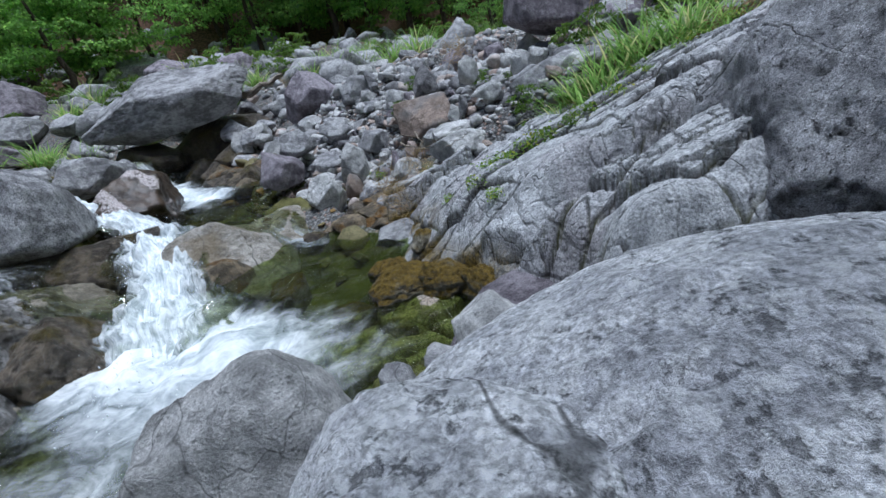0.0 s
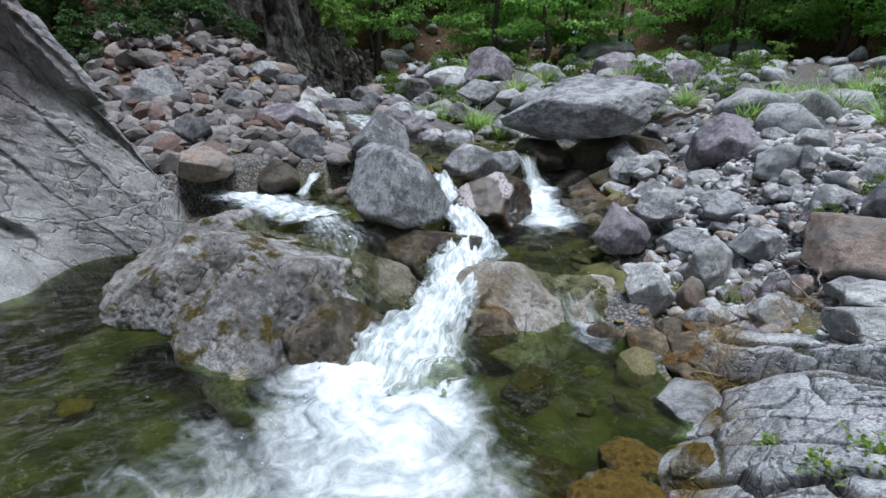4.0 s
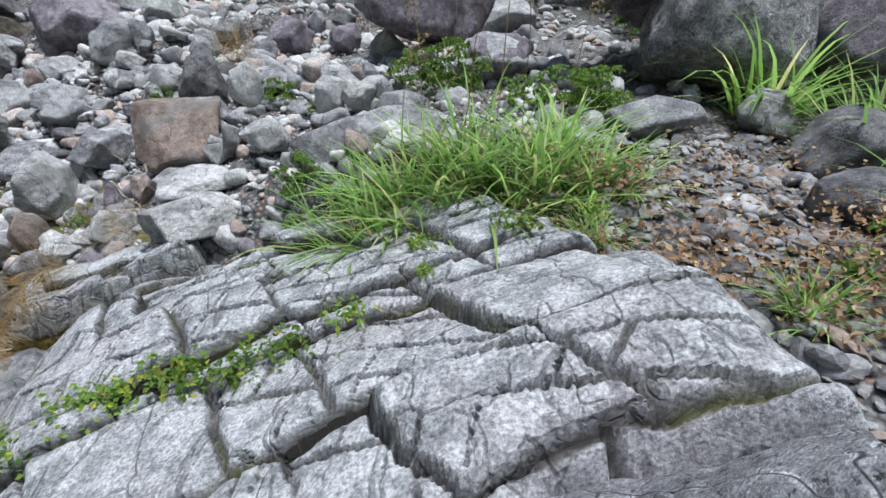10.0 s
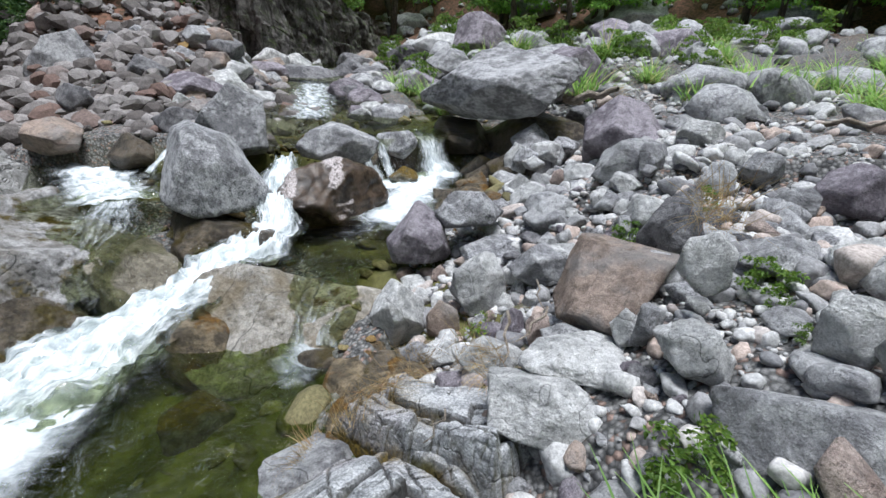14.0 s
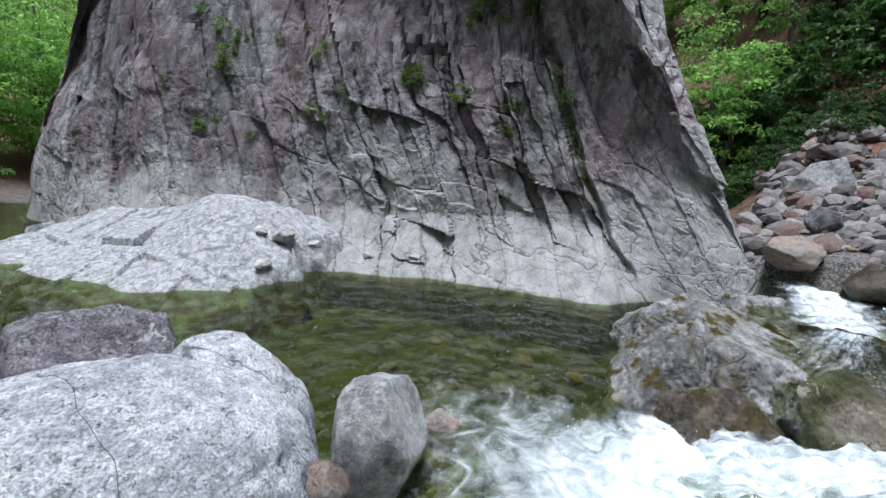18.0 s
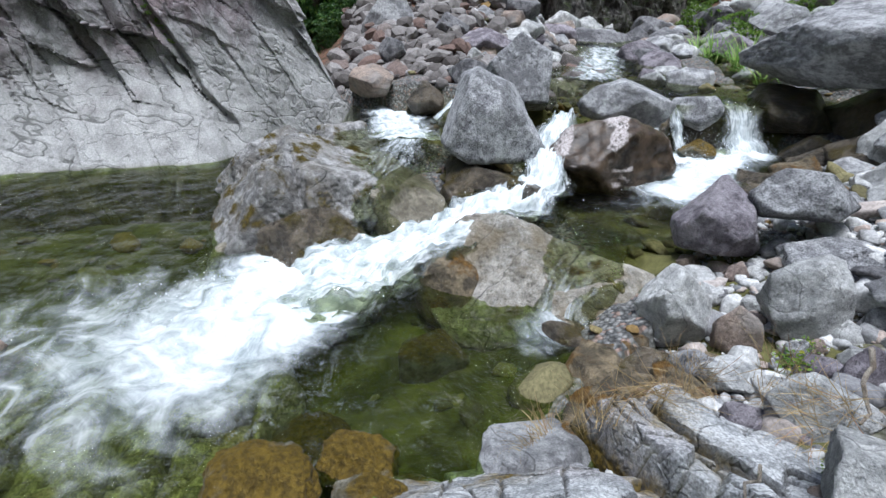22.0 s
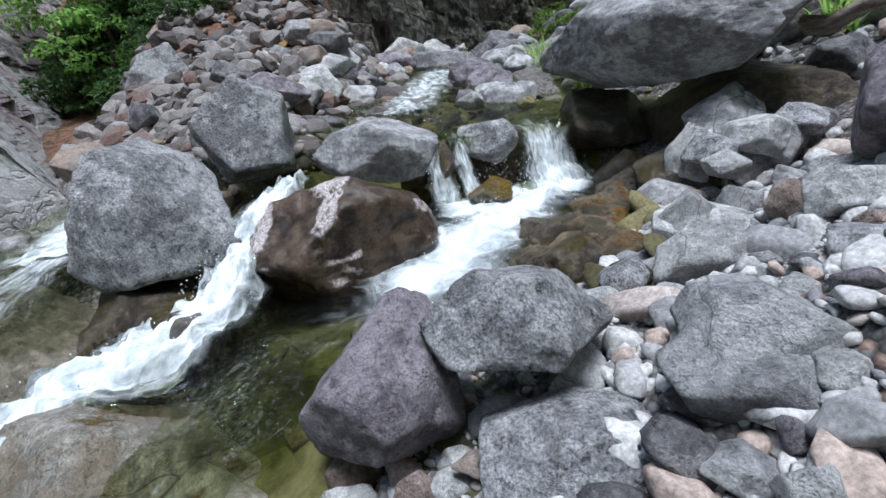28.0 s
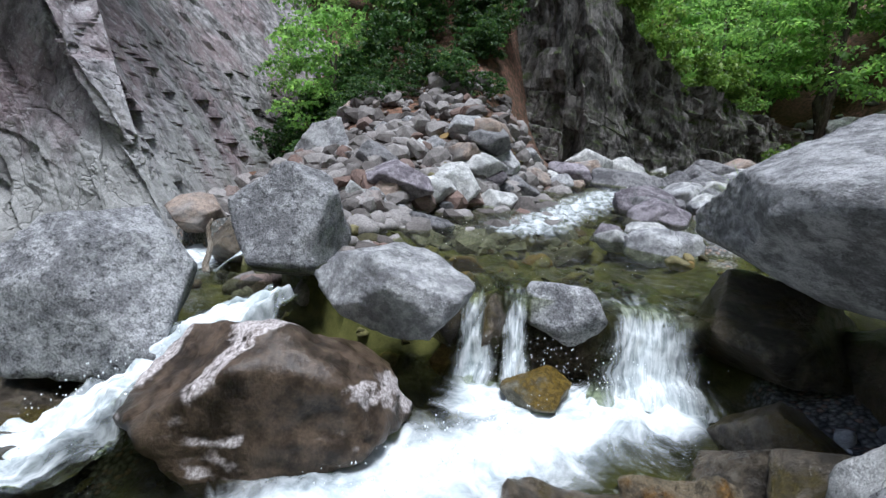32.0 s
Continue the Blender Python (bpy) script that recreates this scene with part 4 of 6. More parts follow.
stone_at("white rounded stone at the water's edge", M_PALE, (-0.12, 6.79, 0.40), (0.51, 0.41, 0.36), 66, 105, 12, 0.55, 5)
stone_at("pale grey river stone on the gravel bank", M_PALE, (-0.53, 6.65, 0.23), (0.41, 0.33, 0.22), 63, 106, 12, 0.55, 5)
stone_at("pale flat-topped stone on the bank", M_PALE, (-0.24, 6.84, 0.31), (0.51, 0.41, 0.15), 63, 107, 12, 0.55, 5)
stone_at("speckled grey stone on the gravel bank", M_SPECK, (-1.43, 8.03, 0.56), (0.79, 0.64, 0.30), 66, 108, 12, 0.55, 4)
stone_at("long grey tapering stone on the gravel bank", M_GREY, (-0.60, 7.94, 0.70), (0.82, 0.41, 0.45), 66, 109, 12, 0.55, 5)
stone_at("brownish river stone among grey ones", M_BROWN, (-1.90, 7.13, 0.26), (0.25, 0.20, 0.27), 66, 110, 12, 0.55, 4)
stone_at("reddish tan stone among grey ones", M_RED, (-1.64, 7.40, 0.34), (0.22, 0.18, 0.22), 66, 111, 12, 0.55, 4)
stone_at("grey river stone on the gravel bank", M_GREY, (-0.70, 7.65, 0.47), (0.18, 0.15, 0.25), 66, 112, 12, 0.55, 4)
stone_at("pale grey river stone on the gravel bank", M_PALE, (-0.48, 7.63, 0.48), (0.18, 0.15, 0.19), 66, 113, 12, 0.55, 4)
stone_at("grey river stone on the gravel bank", M_GREY, (-0.64, 7.14, 0.28), (0.16, 0.12, 0.25), 66, 114, 12, 0.55, 4)
stone_at("pale grey river stone on the gravel bank", M_PALE, (-0.45, 7.38, 0.38), (0.23, 0.19, 0.18), 66, 115, 12, 0.55, 4)
stone_at("purple-grey river stone on the gravel bank", M_PURPLE, (-0.26, 7.17, 0.45), (0.22, 0.17, 0.38), 66, 116, 15, 0.55, 4)
stone_at("pale grey river stone on the gravel bank", M_PALE, (-0.30, 7.35, 0.41), (0.13, 0.10, 0.11), 66, 117, 12, 0.55, 4)
stone_at("pinkish tan angular stone", M_RED, (0.01, 7.18, 0.55), (0.20, 0.16, 0.32), 63, 118, 15, 0.55, 4)
stone_at("dark slate-grey stone among paler ones", M_DARK, (-1.43, 7.09, 0.23), (0.17, 0.13, 0.20), 66, 119, 12, 0.55, 4)
stone_at("flat grey slab on the gravel bank", M_GREY, (-1.24, 8.62, 0.89), (0.64, 0.52, 0.27), 66, 120, 15, 0.55, 4)
stone_at("dark slate-grey stone among paler ones", M_DARK, (-1.25, 8.45, 0.76), (0.31, 0.25, 0.15), 66, 121, 12, 0.55, 4)
stone_at("flat pale layered stone", M_PALE, (-0.61, 8.24, 0.80), (0.47, 0.38, 0.14), 66, 122, 15, 0.55, 5)
stone_at("grey river stone on the gravel bank", M_GREY, (-1.00, 8.35, 0.76), (0.24, 0.19, 0.15), 66, 123, 12, 0.55, 4)
stone_at("pale grey river stone on the gravel bank", M_PALE, (-0.81, 8.40, 0.85), (0.19, 0.15, 0.18), 66, 124, 15, 0.55, 4)
stone_at("flat tan-grey stone on the bank", M_BROWN, (-0.17, 8.26, 0.92), (0.45, 0.36, 0.13), 66, 125, 15, 0.55, 5)
stone_at("speckled grey stone on the gravel bank", M_SPECK, (-0.48, 8.41, 0.95), (0.24, 0.20, 0.22), 66, 126, 12, 0.55, 4)
stone_at("purple-grey river stone on the gravel bank", M_PURPLE, (-0.29, 8.45, 1.01), (0.20, 0.16, 0.18), 66, 127, 15, 0.55, 4)
stone_at("grey river stone on the gravel bank", M_GREY, (-0.24, 8.55, 1.09), (0.25, 0.20, 0.24), 66, 128, 15, 0.55, 4)
stone_at("grey river stone on the gravel bank", M_GREY, (-0.61, 8.67, 1.04), (0.22, 0.18, 0.11), 66, 129, 12, 0.55, 4)
stone_at("grey river stone on the gravel bank", M_GREY, (-0.66, 8.87, 1.18), (0.36, 0.29, 0.23), 66, 130, 15, 0.55, 5)
stone_at("dark slate-grey stone among paler ones", M_DARK, (-0.50, 8.98, 1.23), (0.20, 0.16, 0.13), 66, 131, 12, 0.55, 4)
stone_at("pale grey river stone on the gravel bank", M_PALE, (-0.66, 9.09, 1.38), (0.37, 0.30, 0.20), 66, 132, 12, 0.55, 5)
stone_at("pale grey river stone on the gravel bank", M_PALE, (-1.12, 9.31, 1.24), (0.25, 0.20, 0.21), 66, 133, 12, 0.55, 4)
stone_at("pale grey river stone on the gravel bank", M_PALE, (-2.56, 10.81, 0.98), (0.55, 0.44, 0.22), 66, 134, 12, 0.55, 4)
stone_at("big pale rounded stone on the bank", M_PALE, (-2.27, 9.40, 0.76), (0.67, 0.53, 0.42), 66, 135, 12, 0.55, 4)
stone_at("reddish tan stone among grey ones", M_RED, (-1.72, 9.84, 1.04), (0.17, 0.14, 0.14), 66, 136, 12, 0.55, 4)
stone_at("grey river stone on the gravel bank", M_GREY, (-0.56, 9.32, 1.56), (0.28, 0.22, 0.43), 66, 137, 15, 0.55, 4)
stone_at("dark slate-grey stone among paler ones", M_DARK, (-0.52, 9.10, 1.27), (0.27, 0.22, 0.09), 66, 138, 12, 0.55, 4)
stone_at("dark slate block with a flat face", M_DARK, (0.40, 8.23, 1.34), (0.59, 0.47, 0.69), 58, 139, 15, 0.55, 5)
stone_at("long flat pale slab below the brown one", M_PALE, (0.61, 6.88, 0.76), (0.79, 0.63, 0.24), 58, 140, 15, 0.55, 5)
stone_at("grey river stone on the gravel bank", M_GREY, (0.87, 7.19, 1.03), (0.19, 0.15, 0.31), 58, 141, 15, 0.55, 4)
stone_at("pale grey river stone on the gravel bank", M_PALE, (-0.52, 6.60, 0.23), (0.41, 0.33, 0.21), 66, 142, 12, 0.55, 5)
stone_at("grey river stone on the gravel bank", M_GREY, (0.45, 7.91, 1.06), (0.45, 0.36, 0.35), 26, 143, 12, 0.55, 4)
stone_at("pale grey river stone on the gravel bank", M_PALE, (0.71, 7.22, 0.94), (0.22, 0.18, 0.28), 26, 144, 12, 0.55, 4)
stone_at("pale grey river stone on the gravel bank", M_PALE, (1.21, 7.02, 1.14), (0.43, 0.35, 0.29), 26, 145, 15, 0.55, 4)
stone_at("grey layered stone under the brown slab", M_GREY, (0.40, 7.08, 0.7), (0.5, 0.34, 0.26), 26, 146, 12, 0.55, 4)
stone_at("smooth flat pale stone on the ledge", M_PALE, (0.69, 6.45, 0.62), (0.8, 0.55, 0.36), 26, 147, 7, 0.64, 5)
stone_at("white angular stone under dry grass", M_PALE, (1.02, 7.40, 1.46), (0.30, 0.24, 0.42), 26, 148, 15, 0.55, 4)
stone_at("pale grey river stone on the gravel bank", M_PALE, (1.77, 7.32, 1.40), (0.31, 0.25, 0.37), 26, 149, 12, 0.55, 4)
stone_at("pale grey river stone on the gravel bank", M_PALE, (2.03, 7.23, 1.43), (0.33, 0.26, 0.29), 26, 150, 12, 0.55, 4)
stone_at("grey river stone on the gravel bank", M_GREY, (2.12, 7.98, 1.47), (0.21, 0.16, 0.21), 26, 151, 12, 0.55, 4)
stone_at("pale grey river stone on the gravel bank", M_PALE, (2.25, 7.35, 1.45), (0.19, 0.15, 0.23), 26, 152, 12, 0.55, 4)
stone_at("white stone below the purple boulder", M_PALE, (2.31, 9.19, 1.57), (0.47, 0.38, 0.41), 26, 153, 12, 0.55, 4)
stone_at("grey river stone on the gravel bank", M_GREY, (2.38, 7.09, 1.42), (0.53, 0.42, 0.16), 26, 154, 12, 0.55, 4)
stone_at("pale grey river stone on the gravel bank", M_PALE, (1.55, 8.38, 1.44), (0.46, 0.37, 0.29), 26, 155, 15, 0.55, 4)
stone_at("purple-grey river stone on the gravel bank", M_PURPLE, (1.07, 9.81, 1.54), (0.66, 0.53, 0.55), 26, 156, 12, 0.55, 4)
stone_at("purple-grey river stone on the gravel bank", M_PURPLE, (1.79, 9.81, 1.52), (0.42, 0.34, 0.47), 26, 157, 12, 0.55, 4)
stone_at("grey river stone on the gravel bank", M_GREY, (1.31, 10.59, 1.66), (0.32, 0.26, 0.36), 26, 158, 12, 0.55, 4)
stone_at("dark slate-grey stone among paler ones", M_DARK, (1.67, 10.85, 1.71), (0.42, 0.33, 0.33), 26, 159, 12, 0.55, 4)
stone_at("grey river stone on the gravel bank", M_GREY, (1.11, 8.24, 1.35), (0.55, 0.44, 0.30), 26, 160, 12, 0.55, 4)
stone_at("grey river stone on the gravel bank", M_GREY, (0.79, 9.38, 1.43), (0.37, 0.29, 0.34), 26, 161, 12, 0.55, 4)
stone_at("grey river stone on the gravel bank", M_GREY, (0.31, 9.82, 1.60), (0.39, 0.32, 0.36), 26, 162, 12, 0.55, 4)
stone_at("grey river stone on the gravel bank", M_GREY, (0.09, 9.40, 1.50), (0.38, 0.30, 0.38), 26, 163, 12, 0.55, 4)
stone_at("grey river stone on the gravel bank", M_GREY, (-1.30, 8.69, 1.00), (0.59, 0.47, 0.35), 26, 164, 12, 0.55, 4)
stone_at("pale grey river stone on the gravel bank", M_PALE, (-0.74, 8.95, 1.19), (0.39, 0.31, 0.22), 26, 165, 12, 0.55, 4)
stone_at("pale grey river stone on the gravel bank", M_PALE, (-2.85, 9.87, 0.68), (0.76, 0.61, 0.27), 26, 166, 12, 0.55, 4)
stone_at("broad brown-grey boulder among grass", M_PURPLE, (3.43, 7.78, 1.67), (0.85, 0.68, 0.48), 26, 167, 12, 0.55, 4)
stone_at("upright brown-grey stone on the bank", M_PURPLE, (6.45, 6.79, 1.63), (0.65, 0.52, 0.57), -9, 168, 15, 0.55, 4)
stone_at("dark brown block on the gravel", M_DARK, (5.33, 5.50, 1.53), (0.85, 0.68, 0.53), -9, 169, 12, 0.55, 4)
stone_at("dark grey flat-topped block", M_DARK, (4.88, 4.87, 1.43), (0.64, 0.51, 0.39), -9, 170, 15, 0.55, 4)
stone_at("grey river stone on the gravel bank", M_GREY, (5.24, 6.30, 1.56), (0.47, 0.38, 0.34), -9, 171, 15, 0.55, 4)
stone_at("grey river stone on the gravel bank", M_GREY, (5.27, 6.10, 1.50), (0.26, 0.21, 0.20), -9, 172, 12, 0.55, 4)
stone_at("blue-grey stone beside the grass", M_GREY, (4.28, 6.24, 1.54), (0.72, 0.58, 0.33), -9, 173, 12, 0.55, 4)
stone_at("tan-grey rounded boulder on the bank", M_PALE, (4.13, 10.86, 1.71), (1.14, 0.91, 0.71), -9, 174, 12, 0.55, 5)
stone_at("tan-grey rounded boulder behind the grass", M_PALE, (3.38, 7.75, 1.67), (0.85, 0.68, 0.51), -9, 175, 12, 0.55, 4)
stone_at("big purple boulder with lichen spots", M_PURPLE, (2.53, 8.95, 2.17), (1.26, 1.00, 1.13), -9, 176, 12, 0.55, 5)
stone_at("big round lichened boulder with a dark hollow", M_SPECK, (5.38, 7.22, 2.15), (1.46, 1.17, 1.25), -9, 177, 4, 0.7, 5)
stone_at("large grey boulder at the foot of the talus", M_GREY, (-11.77, 4.42, 2.30), (1.40, 1.12, 1.21), 100, 178, 12, 0.55, 5)
stone_at("dark slate-grey stone among paler ones", M_DARK, (-10.87, 5.95, 2.03), (0.92, 0.74, 0.81), 100, 179, 12, 0.55, 5)
stone_at("grey river stone on the gravel bank", M_GREY, (-11.89, 6.93, 2.33), (0.73, 0.58, 0.63), 100, 180, 12, 0.55, 4)
stone_at("broad pale boulder at the stream edge", M_PALE, (-10.68, 7.37, 1.72), (1.32, 1.05, 0.83), 100, 181, 12, 0.55, 5)
stone_at("reddish stone at the stream edge", M_RED, (-11.61, 7.90, 1.75), (0.67, 0.54, 0.73), 100, 182, 12, 0.55, 4)
stone_at("wet dark boulder at the stream edge", M_DARK, (-12.36, 8.65, 1.49), (1.19, 0.95, 0.84), 100, 183, 12, 0.55, 5)
stone_at("pale grey river stone on the gravel bank", M_PALE, (-8.92, 6.21, 1.49), (0.45, 0.36, 0.56), 100, 184, 12, 0.55, 4)
stone_at("pale grey river stone on the gravel bank", M_PALE, (-9.84, 6.86, 1.44), (0.50, 0.40, 0.29), 100, 185, 12, 0.55, 4)
stone_at("grey river stone on the gravel bank", M_GREY, (-9.31, 6.86, 1.28), (0.47, 0.38, 0.26), 100, 186, 12, 0.55, 4)
stone_at("reddish tan stone among grey ones", M_RED, (-11.00, 7.79, 1.46), (0.69, 0.55, 0.52), 100, 187, 12, 0.55, 4)
stone_at("grey river stone on the gravel bank", M_GREY, (-12.58, 8.19, 2.08), (1.04, 0.84, 0.73), 100, 188, 12, 0.55, 5)
stone_at("grey river stone on the gravel bank", M_GREY, (-12.55, 7.47, 2.75), (0.98, 0.78, 0.79), 100, 189, 12, 0.55, 5)
stone_at("grey river stone on the gravel bank", M_GREY, (-12.80, 6.12, 2.83), (0.79, 0.63, 0.53), 100, 190, 12, 0.55, 4)
stone_at("grey river stone on the gravel bank", M_GREY, (-12.58, 5.50, 2.66), (0.66, 0.53, 0.53), 100, 191, 12, 0.55, 4)
stone_at("reddish tan stone among grey ones", M_RED, (-13.75, 4.20, 3.19), (0.61, 0.49, 0.51), 100, 192, 12, 0.55, 4)
stone_at("grey river stone on the gravel bank", M_GREY, (-9.13, 6.47, 1.46), (0.46, 0.37, 0.42), 100, 193, 12, 0.55, 4)
stone_at("pale grey river stone on the gravel bank", M_PALE, (-8.70, 6.71, 1.23), (0.44, 0.35, 0.17), 100, 194, 12, 0.55, 4)
stone_at("long dark stone in the stream", M_DARK, (-15.88, 11.67, 1.71), (2.43, 1.94, 0.91), 100, 195, 12, 0.55, 5)
stone_at("pale grey river stone on the gravel bank", M_PALE, (-19.69, 13.32, 2.01), (1.04, 0.83, 0.68), 100, 196, 12, 0.55, 5)
stone_at("brownish river stone among grey ones", M_BROWN, (-13.17, 11.53, 1.41), (1.00, 0.80, 0.45), 100, 197, 12, 0.55, 5)
stone_at("reddish tan stone among grey ones", M_RED, (-14.58, 12.60, 1.60), (0.74, 0.60, 0.60), 100, 198, 12, 0.55, 4)
stone_at("wet dark stone in the water", M_WET, (-8.98, 8.97, 0.92), (0.74, 0.59, 0.40), 100, 199, 12, 0.55, 4)
stone_at("grey river stone on the gravel bank", M_GREY, (-24.24, 16.72, 2.47), (1.83, 1.47, 0.83), 100, 200, 12, 0.55, 5)
stone_at("distant lichened boulder in the grass", M_SPECK, (-10.71, 38.37, 5.10), (4.26, 3.41, 1.92), 49, 201, 12, 0.55, 5)
stone_at("low purple-grey boulder on the bar", M_PURPLE, (-6.59, 19.88, 2.96), (2.31, 1.85, 1.15), 49, 202, 12, 0.55, 5)
stone_at("purple-grey river stone on the gravel bank", M_PURPLE, (-9.34, 20.68, 3.28), (2.12, 1.70, 1.43), 49, 203, 12, 0.55, 5)
stone_at("slanting purple-grey boulder upstream", M_PURPLE, (-14.11, 18.28, 3.45), (2.21, 1.77, 1.67), 49, 204, 12, 0.55, 5)
stone_at("grey river stone on the gravel bank", M_GREY, (-25.99, 27.00, 4.38), (3.24, 2.59, 1.34), 49, 205, 12, 0.55, 5)
stone_at("pale grey river stone on the gravel bank", M_PALE, (-16.29, 17.65, 2.98), (2.16, 1.72, 1.13), 49, 206, 12, 0.55, 5)
stone_at("grey river stone on the gravel bank", M_GREY, (-29.98, 24.64, 4.70), (3.15, 2.52, 1.48), 49, 207, 12, 0.55, 5)
stone_at("dark slate-grey stone among paler ones", M_DARK, (-19.03, 17.70, 2.51), (2.12, 1.70, 1.09), 49, 208, 12, 0.55, 5)
stone_at("grey river stone on the gravel bank", M_GREY, (-11.76, 15.00, 2.40), (1.69, 1.35, 0.89), 49, 209, 12, 0.55, 5)
stone_at("purple-grey river stone on the gravel bank", M_PURPLE, (-11.37, 13.66, 1.76), (1.54, 1.23, 0.70), 49, 210, 12, 0.55, 5)
stone_at("dark slate-grey stone among paler ones", M_DARK, (-14.96, 15.38, 2.06), (1.02, 0.82, 0.66), 49, 211, 12, 0.55, 5)
stone_at("pale grey river stone on the gravel bank", M_PALE, (-11.69, 6.55, 2.25), (0.99, 0.79, 0.62), 49, 212, 12, 0.55, 5)
stone_at("purple-grey river stone on the gravel bank", M_PURPLE, (-9.84, 6.64, 1.71), (1.50, 1.20, 0.82), 49, 213, 12, 0.55, 5)
stone_at("wet brown boulder in the side channel", M_BROWN, (-7.91, 4.12, 1.18), (1.01, 0.81, 0.61), 49, 214, 12, 0.55, 5)
stone_at("dark slate-grey stone among paler ones", M_DARK, (-7.66, 5.88, 1.36), (0.88, 0.70, 0.54), 49, 215, 12, 0.55, 4)
stone_at("wet dark block in the side channel", M_WET, (-7.31, 5.12, 0.96), (0.79, 0.63, 0.60), 49, 216, 15, 0.55, 4)
stone_at("dark slate-grey stone among paler ones", M_DARK, (-9.64, 4.52, 1.61), (0.78, 0.62, 0.60), 49, 217, 12, 0.55, 4)
stone_at("grey river stone on the gravel bank", M_GREY, (-16.40, 11.60, 1.73), (2.10, 1.68, 0.77), 49, 218, 12, 0.55, 5)
stone_at("flat grey boulder on the bank", M_GREY, (-0.85, 9.55, 1.50), (1.02, 0.81, 0.51), 49, 219, 12, 0.55, 5)
stone_at("pale grey river stone on the gravel bank", M_PALE, (-0.76, 10.67, 1.70), (0.59, 0.47, 0.45), 49, 220, 12, 0.55, 4)
stone_at("grey river stone on the gravel bank", M_GREY, (-1.53, 11.66, 1.68), (0.54, 0.43, 0.36), 49, 221, 12, 0.55, 4)
stone_at("dark slate-grey stone among paler ones", M_DARK, (-1.39, 13.29, 1.79), (0.71, 0.57, 0.35), 49, 222, 12, 0.55, 4)
stone_at("grey river stone on the gravel bank", M_GREY, (-10.97, 17.92, 3.06), (1.57, 1.26, 0.90), 49, 223, 12, 0.55, 5)
stone_at("grey river stone on the gravel bank", M_GREY, (-8.35, 16.09, 2.68), (1.32, 1.06, 0.66), 49, 224, 12, 0.55, 5)
stone_at("grey river stone on the gravel bank", M_GREY, (-9.72, 14.34, 2.22), (1.04, 0.83, 0.66), 49, 225, 12, 0.55, 5)
stone_at("speckled grey stone on the gravel bank", M_SPECK, (-25.05, 32.07, 6.21), (3.19, 2.55, 2.18), 70, 226, 12, 0.55, 5)
stone_at("slanting grey boulder behind the big one", M_PURPLE, (-5.49, 14.16, 2.34), (1.00, 0.80, 1.10), 70, 227, 15, 0.55, 5)
stone_at("large grey boulder beside grass", M_GREY, (-18.16, 34.57, 4.97), (6.13, 4.90, 2.62), 70, 228, 12, 0.55, 5)
stone_at("pale grey river stone on the gravel bank", M_PALE, (-4.64, 11.54, 0.83), (0.49, 0.39, 0.32), 70, 229, 12, 0.55, 4)
stone_at("pale grey river stone on the gravel bank", M_PALE, (-4.37, 11.85, 0.96), (0.47, 0.38, 0.31), 70, 230, 12, 0.55, 4)
stone_at("long leaning grey stone", M_GREY, (-3.39, 11.14, 0.96), (0.53, 0.42, 0.58), 70, 231, 12, 0.55, 4)
stone_at("grey river stone on the gravel bank", M_GREY, (-3.40, 11.45, 1.04), (0.36, 0.29, 0.39), 70, 232, 12, 0.55, 4)
stone_at("dark slate-grey stone among paler ones", M_DARK, (-3.42, 10.83, 0.81), (0.33, 0.26, 0.49), 70, 233, 15, 0.55, 4)
stone_at("grey river stone on the gravel bank", M_GREY, (-3.01, 10.83, 0.81), (0.28, 0.22, 0.22), 70, 234, 12, 0.55, 4)
stone_at("pale grey river stone on the gravel bank", M_PALE, (-2.59, 10.65, 0.90), (0.35, 0.28, 0.14), 70, 235, 12, 0.55, 4)
stone_at("pale grey river stone on the gravel bank", M_PALE, (-2.91, 10.55, 0.75), (0.24, 0.19, 0.16), 70, 236, 12, 0.55, 4)
stone_at("grey river stone on the gravel bank", M_GREY, (-2.86, 10.23, 0.75), (0.34, 0.27, 0.32), 70, 237, 12, 0.55, 4)
stone_at("flat pale stone on pebbles", M_PALE, (-2.82, 9.78, 0.72), (0.51, 0.41, 0.43), 70, 238, 12, 0.55, 5)
stone_at("orange-stained angular stone on the bank", M_RED, (-2.46, 10.17, 0.86), (0.28, 0.23, 0.35), 70, 239, 15, 0.55, 4)
stone_at("pale lichened boulder on pebbles", M_PALE, (-2.07, 10.14, 1.03), (0.49, 0.39, 0.37), 70, 240, 12, 0.55, 5)
stone_at("upright oval grey stone", M_PALE, (-3.69, 10.54, 0.82), (0.52, 0.42, 0.81), 70, 241, 12, 0.55, 4)
stone_at("square grey block of stone", M_GREY, (-3.63, 10.18, 0.60), (0.61, 0.48, 0.36), 70, 242, 15, 0.55, 4)
stone_at("grey river stone on the gravel bank", M_GREY, (-4.28, 12.09, 1.10), (0.47, 0.37, 0.34), 70, 243, 12, 0.55, 4)
stone_at("dark stone under driftwood", M_DARK, (-4.09, 12.65, 1.50), (0.82, 0.65, 0.51), 70, 244, 12, 0.55, 4)
stone_at("pale grey river stone on the gravel bank", M_PALE, (-4.60, 14.55, 1.95), (0.63, 0.50, 0.31), 70, 245, 12, 0.55, 4)
stone_at("small brown stone wedged between boulders", M_BROWN, (0.21, 1.72, 0.31), (0.39, 0.31, 0.42), 106, 246, 12, 0.55, 4)
stone_at("pale rough stone below the boulders", M_PALE, (0.51, 2.27, 0.30), (0.52, 0.42, 0.58), 106, 247, 15, 0.55, 4)
